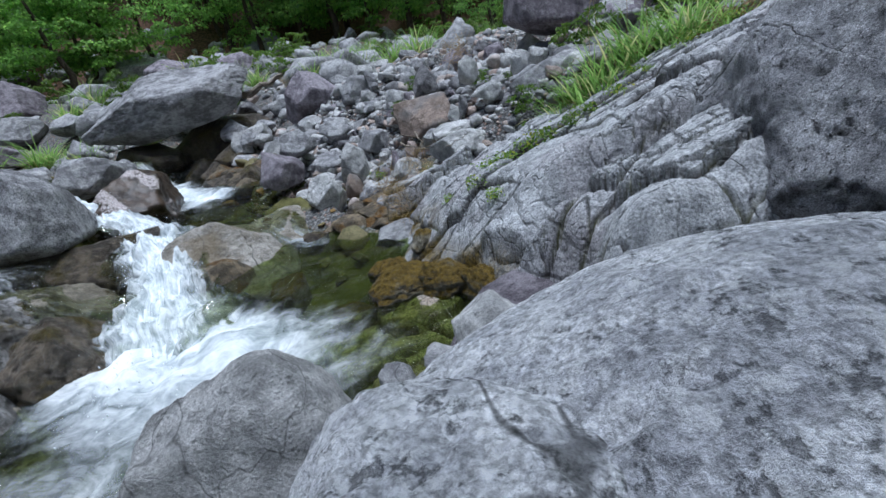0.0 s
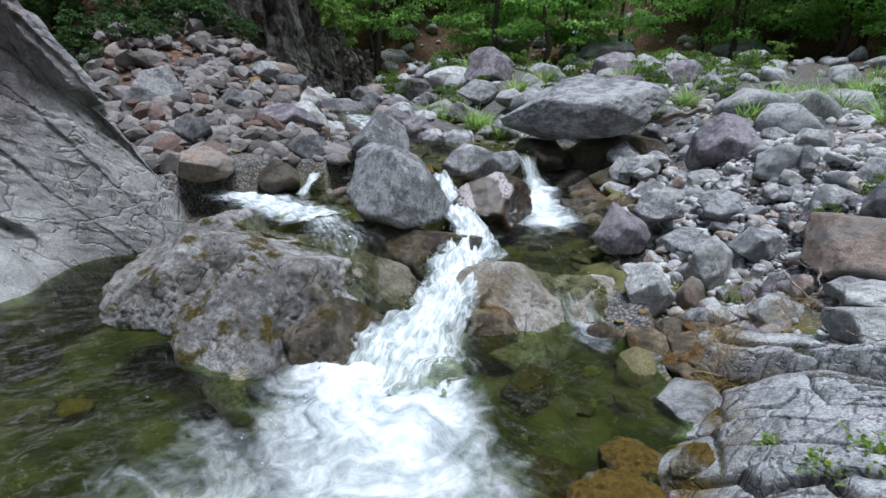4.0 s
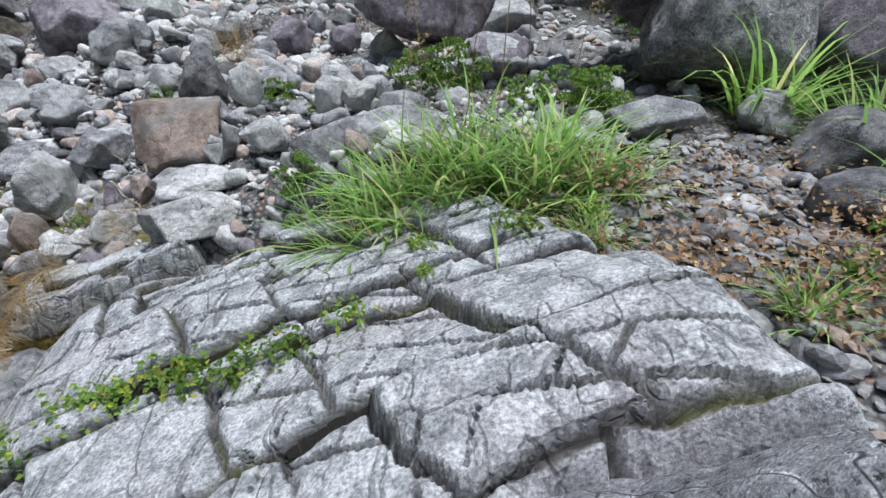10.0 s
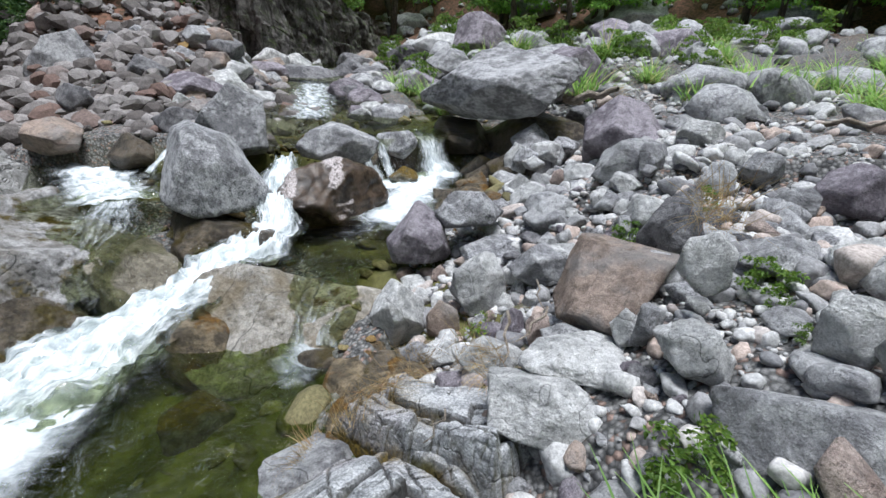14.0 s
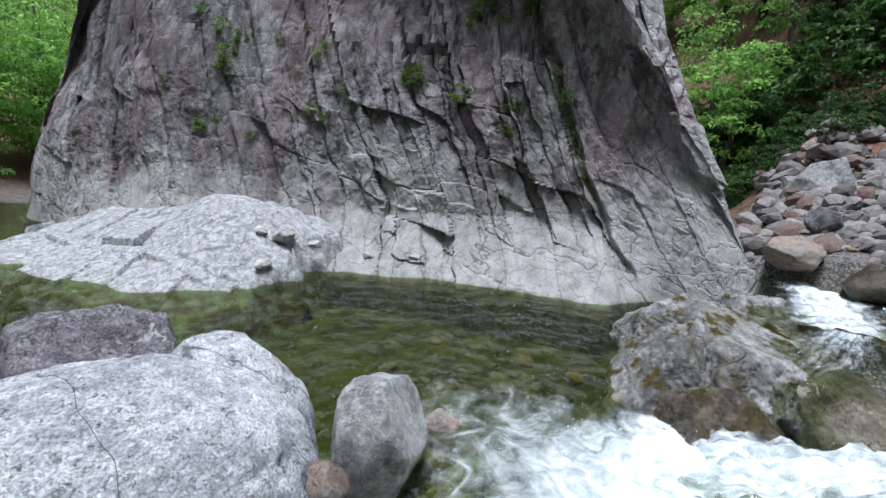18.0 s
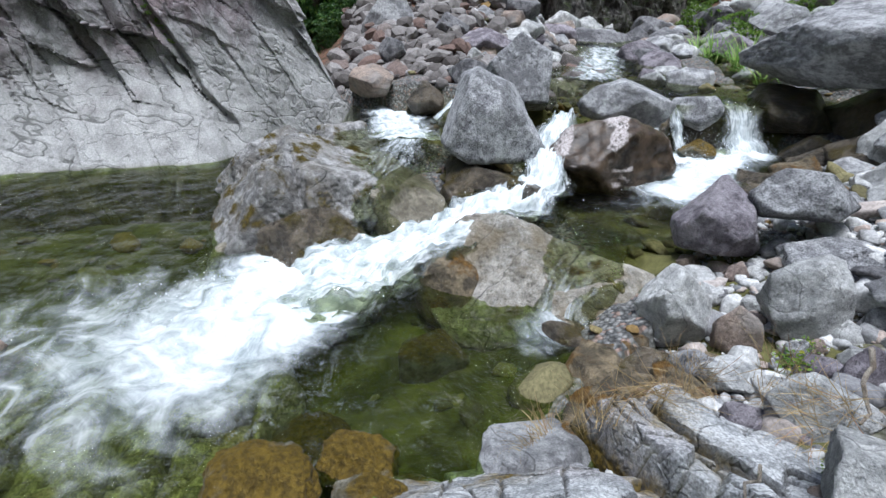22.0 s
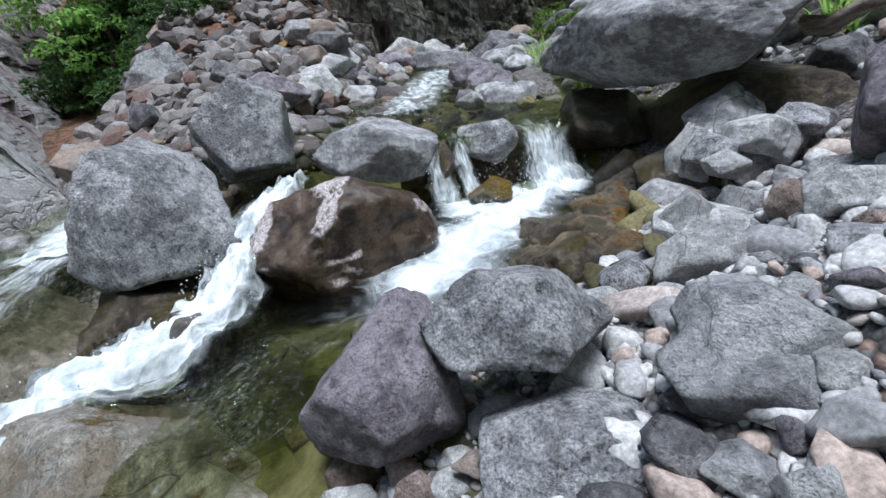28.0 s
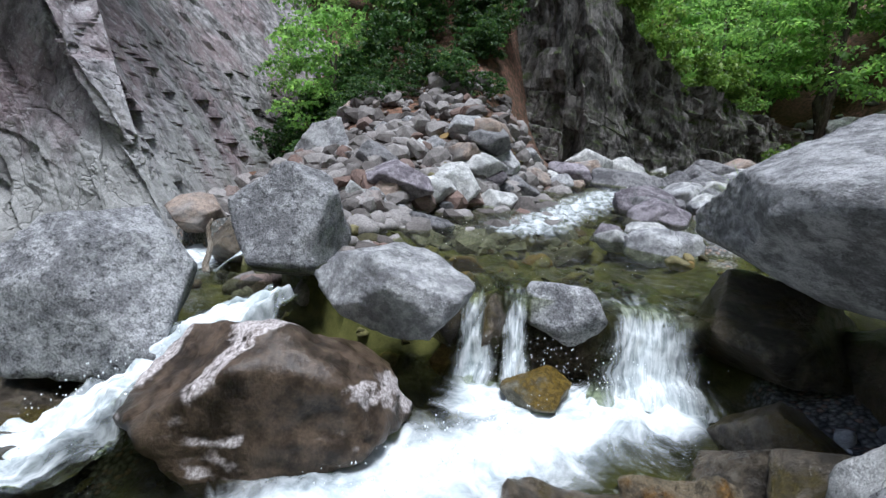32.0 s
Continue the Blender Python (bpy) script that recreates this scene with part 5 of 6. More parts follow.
stone_at("pale grey river stone on the gravel bank", M_PALE, (0.75, 2.05, 0.25), (0.43, 0.35, 0.22), 106, 248, 15, 0.55, 4)
stone_at("grey river stone on the gravel bank", M_GREY, (-0.03, 2.24, 0.14), (0.22, 0.18, 0.36), 120, 249, 12, 0.55, 4)
stone_at("grey river stone on the gravel bank", M_GREY, (0.18, 2.59, 0.08), (0.32, 0.25, 0.10), 120, 250, 12, 0.55, 4)
stone_at("brown wet stone at the pool edge", M_BROWN, (-1.38, 1.57, -0.07), (0.38, 0.30, 0.47), 120, 251, 12, 0.55, 4)
boulder("boulder", "low purple-grey rock at the edge of the pool", M_PURPLE, (0.72, 2.9, 0.02), (1.15, 0.8, 0.5), 25, (0, -8), 85, "stones along the stream", 5, facets=8, cut=0.66)
boulder("boulder", "reddish brown slab under the shallow water", M_RED, (-0.1, 2.75, -0.22), (0.6, 0.5, 0.3), 25, (0, 0), 86, "stones along the stream", 4, facets=8, cut=0.66)
stone_at("mossy pale stone in the shallows", M_MOSSY, (-0.65, 3.99, -0.35), (0.68, 0.54, 0.38), 120, 252, 12, 0.55, 4)
stone_at("grey river stone on the gravel bank", M_GREY, (0.22, 2.15, 0.13), (0.32, 0.26, 0.29), 17, 255, 12, 0.55, 4)
stone_at("low grey rock beside the pool", M_GREY, (0.59, 1.98, 0.19), (0.51, 0.41, 0.15), 17, 256, 15, 0.55, 5)
for n, (at, size, yaw) in enumerate([((-0.08, 3.88, 0.0), (0.75, 0.6, 0.36), 17), ((0.25, 3.7, 0.04), (0.6, 0.42, 0.34), -30), ((0.55, 3.45, 0.05), (0.6, 0.34, 0.36), -50), ((-0.3, 4.35, -0.04), (0.5, 0.4, 0.28), 70), ((0.1, 4.45, 0.14), (0.42, 0.26, 0.26), 80)]):
    boulder("boulder", "rock cushioned with golden brown moss at the water's edge", M_MOSSY, at, size, yaw, (0, 0), 257 + n, "mossy rocks below the ledge", 5, facets=3, cut=0.72, box=2.1, rough=0.13)
stone_at("orange moss over rock at the water's edge", M_ORANGE, (-0.50, 5.89, 0.04), (0.52, 0.41, 0.16), 54, 260, 12, 0.55, 4)
stone_at("orange moss over rock at the water's edge", M_ORANGE, (-0.41, 5.82, 0.04), (0.61, 0.49, 0.18), 85, 261, 12, 0.55, 4)
stone_at("smooth grey rock at the water's edge", M_GREY, (-0.24, 5.35, 0.00), (0.70, 0.56, 0.21), 85, 262, 12, 0.55, 5)
stone_at("yellow-green submerged stone in the pool", M_MOSSY, (-1.49, 4.86, -0.34), (0.58, 0.46, 0.57), 85, 263, 12, 0.55, 4)

# ---- bedrock ledge beside the pool ----


def ledge_mat(name, dark, light, patch):
    g = Graph(name)
    v = g.coords(own=False)
    big, mid, fine = g.noise(v, 1.1, 4), g.noise(v, 8.0, 9, 0.68), g.noise(v, 70.0, 4, 0.7)
    c = g.mix(g.span(mid, 0.4, 0.6), dark, light)
    c = g.mix(g.math("MULTIPLY", g.span(big, 0.5, 0.68), 0.5), c, patch)
    c = g.scaled(c, g.span(fine, 0.3, 0.7, 0.52, 1.48))
    c = g.scaled(c, g.span(g.noise(v, 24.0, 6, 0.75), 0.36, 0.5, 0.74, 1.06))
    e = g.math("MINIMUM", g.fissures(v, 1.7), g.math("ADD", g.fissures(g.vmath("ADD", v, (3.0, 8.0, 1.0)), 3.6), 0.0015))
    c = g.mix(g.math("MULTIPLY", g.span(e, 0.005, 0.001), 0.5), c, (0.04, 0.04, 0.038))
    joint = g.attr("joint")
    c = g.mix(joint, c, g.mix(g.span(g.noise(v, 1.4, 3), 0.5, 0.6), (0.05, 0.045, 0.04), (0.07, 0.07, 0.02)))
    wet = g.attr("algae")
    c = g.mix(g.math("MULTIPLY", wet, g.span(g.noise(v, 4.0, 6), 0.35, 0.6)), c, g.mix(g.span(g.noise(v, 40.0, 3), 0.4, 0.6), (0.06, 0.042, 0.008), (0.17, 0.115, 0.018)))
    n = g.bump(g.math("MULTIPLY_ADD", fine, 0.25, g.noise(v, 18.0, 8, 0.72)), 0.8, 0.03)
    n = g.bump(g.span(e, 0.0, 0.02), 0.7, 0.02, n)
    return g.done(c, 0.82, n, 0.3)


M_LEDGE = ledge_mat("blue grey bedrock", (0.24, 0.245, 0.25), (0.43, 0.435, 0.44), (0.36, 0.33, 0.34))
M_BENCH = ledge_mat("worn bedrock", (0.14, 0.134, 0.124), (0.33, 0.32, 0.305), (0.17, 0.145, 0.11))


M_SUNK = ledge_mat("pale brown sunken bedrock", (0.21, 0.185, 0.15), (0.40, 0.36, 0.30), (0.30, 0.20, 0.15))


def outcrop(name, label, centre, size, yaw, top, seed, cell=0.55, lift=0.09, step=0.014, algae=None, mat=None, drop=1.1, edge=(0.72, 1.05), gape=1.0, ragged=0.1, shore=None, skew=0.35):
    """A jointed outcrop: blocks that stand at uneven heights with open cracks between them, falling off at its rim and at the shore."""
    a, b = size
    us, vs = np.arange(-a, a, step), np.arange(-b, b, step)
    U, V = np.meshgrid(us, vs)
    u, v = U.ravel(), V.ravel()
    p = np.stack([u, v, np.full(u.shape, seed * 3.3)], 1)
    wu = u + 0.10 * fbm(p * 0.9, 2, seed) + 0.02 * fbm(p * 5, 3, seed + 5)
    wv = v + 0.13 * fbm(p * 0.8 + 7, 2, seed + 1) + 0.02 * fbm(p * 5 + 3, 3, seed + 6)
    w = cell * 0.75
    dv, du, r1, q1, u1, v1, k1 = blocks((wu + skew * wv) / cell, wv / w, seed)
    ev, eu, r2, q2, u2, v2, _ = blocks((wu - 0.5 * wv) / (cell * 0.4), (wv + 0.4 * wu) / (w * 0.5), seed + 2)
    dv, du = dv * w, du * cell
    e1 = np.minimum(dv, du)
    ev, eu = ev * w * 0.5, eu * cell * 0.4
    e2 = np.minimum(ev, np.where(r2 > 0.5, eu, 9.0))
    wide = 0.6 + 0.9 * smooth(-0.3, 0.5, fbm(p * 0.7 + 4, 2, seed + 11))
    gap = np.maximum(smooth(0.024, 0.005, dv / wide), 0.85 * smooth(0.018, 0.004, du / wide))
    gap = np.maximum(gap, 0.75 * smooth(0.010, 0.003, e2) * (q1 > 0.35)) * gape
    h = lift * (r1 - 0.5) + 0.16 * lift * (r2 - 0.5) * (q1 > 0.35) - 0.05 * gap - 0.012 * smooth(0.06, 0.0, e1)
    h += cell * ((q1 - 0.5) * 0.26 * u1 + (r1 - 0.5) * 0.22 * v1) + lift * 0.7 * (k1 - 0.5)
    h += cell * 0.4 * ((q2 - 0.5) * 0.14 * u2 + (r2 - 0.5) * 0.12 * v2) * (q1 > 0.35)
    h += 0.035 * fbm(p * 1.2, 3, seed + 8) + 0.008 * fbm(p * 7, 4, seed + 3) + 0.003 * fbm(p * 30, 3, seed + 4)
    rim = np.maximum(np.abs(u / a), np.abs(v / b)) + ragged * fbm(p * 1.5, 3, seed + 4)
    c, s = math.cos(radians(yaw)), math.sin(radians(yaw))
    x, y = centre[0] + c * u - s * v, centre[1] + s * u + c * v
    z = top(x, y) + h - drop * smooth(edge[0], edge[1], rim) ** 1.5
    if shore:
        out = shore(y) - x + 0.10 * (r1 - 0.5) + 0.06 * fbm(p * 2.2, 3, seed + 14)
        z = z - 0.32 * smooth(-0.75, 0.05, out) - 1.0 * smooth(-0.05, 0.75, out) - 0.12 * smooth(0.0, 0.06, out)
    me = mesh(name, np.stack([x, y, z], 1), grid_faces(len(us), len(vs)), mat or M_LEDGE, False)
    layer(me, "joint", gap)
    layer(me, "algae", algae(x, y, z) if algae else 0 * x)
    return thing(name, me, label, "rock", kind="structure")


def ledge_shore(y):
    """The water-side edge of the ledge."""
    return np.interp(y, [2.4, 3.2, 3.8, 4.2, 4.6, 5.2, 5.7, 6.4], [1.3, 0.8, 0.4, 0.02, -0.2, -0.3, -0.42, -0.5])


def rim_algae(x, y, z):
    return smooth(0.42, 0.12, z + 0.1 * np.sin(5 * y)) * smooth(1.3, 0.4, x)


outcrop("bedrock_ledge", "pale blue-grey bedrock ledge broken by cracks", (1.3, 4.6), (2.1, 1.6), 8, ledge_plane, 5, cell=0.62, lift=0.11, step=0.013, algae=rim_algae, shore=ledge_shore)
outcrop("bedrock_ledge", "pale cracked bedrock at the water's edge", (0.1, 6.2), (0.75, 0.5), 20, lambda x, y: ledge_plane(x, y) + 0.2, 9, 0.35, 0.1, algae=rim_algae)


# worn bedrock between the side channel and the chute, over which water slides
bench = tagged(new("bedrock_bench"), "worn grey bedrock with mossy joints between two channels", "rock", kind="structure")
for at, size, yaw, tip, seed, mat, kw in [
    ((-5.05, 2.95, 0.18), (1.75, 1.65, 1.42), 30, (0, 4), 71, M_KNOLL, dict(facets=8, cut=0.66, box=2.6, rough=0.07, taper=0.2)),
    ((-3.85, 3.12, 0.05), (1.75, 1.45, 1.5), 24, (4, 6), 72, M_KNOLL, dict(facets=9, cut=0.63, box=2.8, rough=0.06, taper=0.2)),
    ((-4.45, 3.75, 0.22), (2.5, 1.7, 1.25), 15, (0, 3), 73, M_KNOLL, dict(facets=10, cut=0.66, box=3.0, rough=0.07)),
    ((-3.05, 3.72, -0.1), (1.15, 1.15, 1.1), 40, (0, 8), 74, M_WET, dict(facets=14, cut=0.55, box=2.8, rough=0.09)),
    ((-3.25, 2.95, -0.3), (1.0, 0.9, 0.8), 10, (0, 10), 75, M_SLIDE, dict(facets=6, cut=0.62, rough=0.05)),
    ((-4.2, 4.55, -0.02), (2.7, 1.3, 1.15), 8, (0, 7), 76, M_SLIDE, dict(facets=8, cut=0.64, rough=0.06)),
    ((-5.9, 3.9, 0.2), (1.6, 1.7, 1.2), 50, (0, 0), 77, M_KNOLL, dict(facets=10, cut=0.62, rough=0.06)),
]:
    v, f = rock_shape(size, seed, sub=6, **kw)
    part("block", mesh("block", v, f, mat), bench).matrix_world = pose(*at, tip[0], tip[1], yaw)
outcrop("bedrock_ledge", "cracked bedrock between the ridge and the pool", (1.75, 2.75), (0.95, 0.65), 15, lambda x, y: ledge_plane(x, y) - 0.2, 23, 0.42, 0.16, drop=0.8, edge=(0.45, 1.05), ragged=0.25)
outcrop("submerged_ledge", "brown submerged bedrock at the edge of the pool", (-0.45, 2.6), (1.5, 1.4), 10, lambda x, y: -0.04 + 0.10 * x - 0.12 * np.maximum(0, -0.6 - x), 27, 0.5, 0.12, 0.02, lambda x, y, z: 0.1 + 0 * x, M_SUNK, 0.7, (0.75, 1.05), 0.6)


def shelf_top(x, y):
    """The pale shelf slopes from the cliff foot down into the pool."""
    return np.minimum(0.26 * (np.interp(y, [-17, -10.3, -5.46, -3.4], [-1.5, 0.1, -0.9, -3.2]) - x), 1.0) + 0.6 * np.exp(-((y + 6.6) ** 2) / 3.0 - (x + 4.0) ** 2 / 1.3)


outcrop("rock_shelf", "pale water-worn rock shelf sloping into the pool", (-2.3, -7.9), (4.6, 2.7), -80, shelf_top, 15, 1.3, 0.07, 0.04, lambda x, y, z: smooth(0.06, -0.12, z), None, 1.2, (0.8, 1.05), 0.25)
for n, (x, y, s) in enumerate([(-4.0, -4.6, 0.55), (-3.7, -5.0, 0.35), (-4.4, -4.1, 0.3), (-3.2, -4.2, 0.4), (-4.9, -3.0, 0.3), (-5.2, -2.0, 0.25)]):
    boulder("stone", "white stone stranded on the rock shelf", M_PALE, (x, y, max(0.3, float(shelf_top(x, y))) + 0.14 * s), (s, s * 0.8, s * 0.6), n * 60, (0, 0), 160 + n, "stones on the rock shelf", 4)

# ---- loose stones ----
rng = np.random.RandomState(7)
COBBLE_MATS = [M_GREY, M_PALE, M_PALE, M_GREY, M_PURPLE, M_SPECK, M_BROWN, M_PALE, M_GREY, M_DARK, M_RED, M_PALE]
COBBLE_LABELS = ["grey cobble", "pale grey cobble", "pale grey cobble", "grey cobble", "purple-grey cobble", "speckled cobble", "brown cobble", "pale grey cobble", "grey cobble", "dark slate cobble", "reddish cobble", "pale grey cobble"]
COBBLES = []
for k, m in enumerate(COBBLE_MATS * 2):
    v, f = rock_shape((1.0, rng.uniform(0.6, 0.9), rng.uniform(0.4, 0.68)), 300 + k, 12 + k % 4, 0.03, 3, cut=0.48)
    COBBLES.append((v, f, m, COBBLE_LABELS[k % 12]))


def on_ledge(x, y):
    return math.hypot((x - 1.3) / 1.95, (y - 4.6) / 1.45) < 1.0


def dry_places(count, seed, box, lo, hi):
    """Random places on the camera's bank, off the ledge, between two distances from the water."""
    r = np.random.RandomState(seed)
    got = []
    while len(got) < count:
        x, y = r.uniform(box[0], box[1]), r.uniform(box[2], box[3])
        d, _ = seg(np.array([x]), np.array([y]), RIGHT_BANK)
        if lo < d[0] < hi and right_side(np.array([x]), np.array([y]))[0] and not on_ledge(x, y):
            got.append((x, y))
    return got


# cobbles that can be told apart: things of their own on shared meshes
BANK_CACHE = {}
for n, (x, y) in enumerate(dry_places(270, 3, (-3.2, 2.6, 5.8, 10.2), 0.15, 4.2) + dry_places(30, 5, (-0.6, 1.6, 0.5, 4.0), 0.1, 3.0)):
    size = float(np.clip(rng.lognormal(-1.7, 0.42), 0.09, 0.5))
    k = rng.randint(len(COBBLES))
    step = round(size * 10) / 10 or 0.1
    if (k, step) not in BANK_CACHE:
        v, f, m, _ = COBBLES[k]
        BANK_CACHE[k, step] = mesh("cobble", v * step, f, m)
    thing("cobble", BANK_CACHE[k, step], COBBLES[k][3] + " lying on the gravel bank", "stone", "cobbles on the gravel bank", at=pose(x, y, land(x, y) + step * 0.16, rng.uniform(-25, 25), rng.uniform(-25, 25), rng.uniform(0, 360)))


def pebble_mat(name, a, b, c):
    g = Graph(name)
    r = g.add("NewGeometry").outputs["Random Per Island"]
    v = g.coords(own=False)
    col = g.mix(g.span(r, 0.0, 0.6), a, b)
    col = g.mix(g.span(r, 0.78, 0.95), col, c)
    n = g.noise(v, 38.0, 7, 0.75)
    col = g.scaled(col, g.span(n, 0.28, 0.72, 0.6, 1.4))
    col = g.scaled(col, g.span(g.noise(v, 9.0, 5, 0.7), 0.3, 0.7, 0.8, 1.2))
    return g.done(col, 0.88, g.bump(n, 0.4, 0.01), 0.25)


M_PEBBLE = pebble_mat("mixed pebbles", (0.18, 0.18, 0.185), (0.44, 0.435, 0.425), (0.34, 0.27, 0.23))
M_COBBLE = pebble_mat("mixed cobbles", (0.17, 0.167, 0.172), (0.44, 0.435, 0.425), (0.36, 0.29, 0.25))
M_CHIP = pebble_mat("slate chips", (0.10, 0.10, 0.105), (0.27, 0.265, 0.265), (0.24, 0.19, 0.16))
M_TALUS = pebble_mat("broken talus stone", (0.08, 0.07, 0.065), (0.23, 0.213, 0.205), (0.14, 0.095, 0.08))


def pile(name, label, places, lo, hi, mat, seed, sub=1, flat=0.55, round_off=False):
    """Many small stones in one mesh."""
    r = np.random.RandomState(seed)
    kinds = [rock_shape((1, r.uniform(0.6, 0.9), r.uniform(flat - 0.15, flat + 0.15)), 500 + seed * 7 + k, 13, 0.03, sub, cut=0.5) for k in range(8)]
    vs, fs, n = [], [], 0
    for x, y in places:
        v, f = kinds[r.randint(8)]
        s = lo * (hi / lo) ** (r.uniform() ** 1.8)
        m = np.array(Euler((r.uniform(-0.6, 0.6), r.uniform(-0.6, 0.6), r.uniform(0, 6.28))).to_matrix())
        vs.append(v @ m.T * s + (x, y, land(x, y) + s * 0.12))
        fs.append(f + n)
        n += len(v)
    return thing(name, mesh(name, np.concatenate(vs), np.concatenate(fs), mat, round_off), label, "stones", kind="stuff")


pile("cobble_bed", "mixed grey cobbles covering the gravel bank", dry_places(620, 16, (-4.5, 3.8, 5.6, 11.8), 0.2, 4.8), 0.13, 0.34, M_COBBLE, 21, 3, 0.58, True)
pile("cobble_bed", "mixed grey cobbles of the upper bank", dry_places(700, 17, (-9, 6.5, 7, 18), 1.0, 12), 0.16, 0.5, M_COBBLE, 22, 3, 0.58, True)
pile("gravel", "loose grey pebbles between the boulders", dry_places(2600, 11, (-4.5, 3.8, 5.4, 11.0), 0.0, 4.8), 0.03, 0.13, M_PEBBLE, 1, 2, 0.55, True)
pile("gravel", "small grey pebbles strewn on the upper bank", dry_places(2200, 12, (-9, 7.5, 4.5, 18), 0.2, 14), 0.05, 0.28, M_PEBBLE, 2, 2, 0.55, True)
pile("gravel", "pebbles among boulders beside the pool", dry_places(420, 13, (-0.7, 2.5, -1.0, 4.0), 0.0, 3.2), 0.04, 0.16, M_PEBBLE, 3, 2, 0.55, True)
pile("gravel", "fine pale gravel beside the plunge pool", dry_places(3600, 14, (-3.6, 1.6, 7.2, 10.8), 0.1, 3.4), 0.025, 0.09, M_PEBBLE, 10, 1, 0.5, True)
pile("gravel", "broken stones and gravel beside the plunge pool", dry_places(500, 15, (-3.6, 1.6, 7.2, 11.2), 0.2, 3.4), 0.09, 0.2, M_PEBBLE, 11, 2, 0.55, True)
pile("gravel", "angular slate chips on the gravel slope", [(rng.uniform(2.6, 5.4), rng.uniform(3.2, 6.2)) for _ in range(1900)], 0.04, 0.19, M_CHIP, 4, 2, 0.4)


def talus_places(count, seed):
    r = np.random.RandomState(seed)
    return [(-8.6 - 6.9 * r.uniform() ** 1.15, 3.2 + 6.6 * r.uniform()) for _ in range(count)]


pile("talus", "broken brown talus stones below the wood", talus_places(1700, 5), 0.14, 0.8, M_TALUS, 5, 2)
pile("talus", "wet stones below the upper pool", [(rng.uniform(-9.0, -6.2), rng.uniform(5.1, 7.3)) for _ in range(120)], 0.18, 0.6, M_TALUS, 12, 2, 0.6, True)
bed = []
while len(bed) < 260:
    x, y = rng.uniform(-8, 0.2), rng.uniform(-1, 10)
    d, h = seg(np.array([x]), np.array([y]), COURSE)
    if d[0] < 2.2 and land(x, y) < 1.05:
        bed.append((x, y))
M_BEDSTONE = pebble_mat("algae brown bed stones", (0.05, 0.045, 0.022), (0.17, 0.15, 0.075), (0.20, 0.13, 0.05))
pile("streambed_stones", "olive brown stones on the bed of the stream", bed, 0.1, 0.55, M_BEDSTONE, 6, 3, 0.4, True)
upper = [(rng.uniform(-14, -6.2), 9.0 + rng.normal(0, 1.3)) for _ in range(350)]
pile("streambed_stones", "brown stones in the shallow upper stream", upper, 0.1, 0.5, M_BEDSTONE, 7, 3, 0.4, True)
far_bar = [(rng.uniform(-34, 2), rng.uniform(12, 40)) for _ in range(900)]
pile("far_boulders", "distant grey boulders on the gravel bar", [(x, y) for x, y in far_bar if right_side(np.array([x]), np.array([y]))[0]], 0.25, 1.7, M_GREY, 8, 3, 0.6, True)
pile("far_boulders", "pale boulders on the bar downstream", [(rng.uniform(0, 12), rng.uniform(-40, -19)) for _ in range(260)], 0.3, 1.8, M_PALE, 9, 2, 0.6)

# boulders that line the upper stream
ub = np.random.RandomState(77)
for n in range(64):
    k = ub.uniform()
    x, y = -8.6 - 12.5 * k, 8.7 + 5.6 * max(0.0, k - 0.05) ** 1.05
    side = 1 if n % 2 else -1
    y += side * ub.uniform(1.1, 2.6) + 0.5 * k
    sz = ub.uniform(0.35, 0.95) * (1 + 0.5 * k)
    mat, tone = [(M_GREY, "grey"), (M_PALE, "pale grey"), (M_PURPLE, "purple-grey"), (M_DARK, "dark slate"), (M_BROWN, "brown")][ub.randint(5)]
    boulder("boulder", tone + " boulder lining the shallow upper stream", mat, (x, y, max(land(x, y), 1.0 + 0.09 * max(0, -x - 8.2)) + 0.15 * sz), (sz * 1.25, sz, sz * 0.7), ub.uniform(0, 360), (0, 0), 400 + n, "boulders lining the upper stream", 4)

# ---- plants ----


def leaf_mat(name, a, b, c, thin=0.35):
    g = Graph(name)
    r = g.add("NewGeometry").outputs["Random Per Island"]
    info = g.add("ObjectInfo").outputs["Random"]
    col = g.mix(r, a, b)
    col = g.mix(g.span(g.math("FRACT", g.math("ADD", r, info)), 0.8, 1.0), col, c)
    col = g.scaled(col, g.math("MULTIPLY_ADD", info, 0.5, 0.75))
    g.done(col, 0.55, None, 0.3)
    tr = g.add("BsdfTranslucent")
    g.join(g.scaled(col, 2.2), tr.inputs[0])
    mx = g.add("MixShader")
    mx.inputs[0].default_value = thin
    g.join(g.bsdf.outputs[0], mx.inputs[1])
    g.join(tr.outputs[0], mx.inputs[2])
    g.join(mx.outputs[0], g.out.inputs["Surface"])
    return g.mat


M_WOOD_LEAF = leaf_mat("forest leaves", (0.085, 0.17, 0.045), (0.20, 0.34, 0.075), (0.30, 0.45, 0.10), 0.5)
M_BUSH_LEAF = leaf_mat("shrub leaves", (0.05, 0.095, 0.014), (0.12, 0.20, 0.03), (0.19, 0.25, 0.05))
# shaded copy of the shrub leaves: the wood's shade is put into the colour
M_SHADE_LEAF = leaf_mat("shrub leaves darkened for shade", (0.018, 0.045, 0.012), (0.05, 0.105, 0.025), (0.10, 0.15, 0.03), 0.3)
M_FERN_LEAF = leaf_mat("low herb leaves", (0.06, 0.12, 0.02), (0.16, 0.24, 0.035), (0.30, 0.30, 0.04))
M_BLADE = leaf_mat("grass blades", (0.10, 0.19, 0.04), (0.25, 0.38, 0.10), (0.46, 0.44, 0.20))
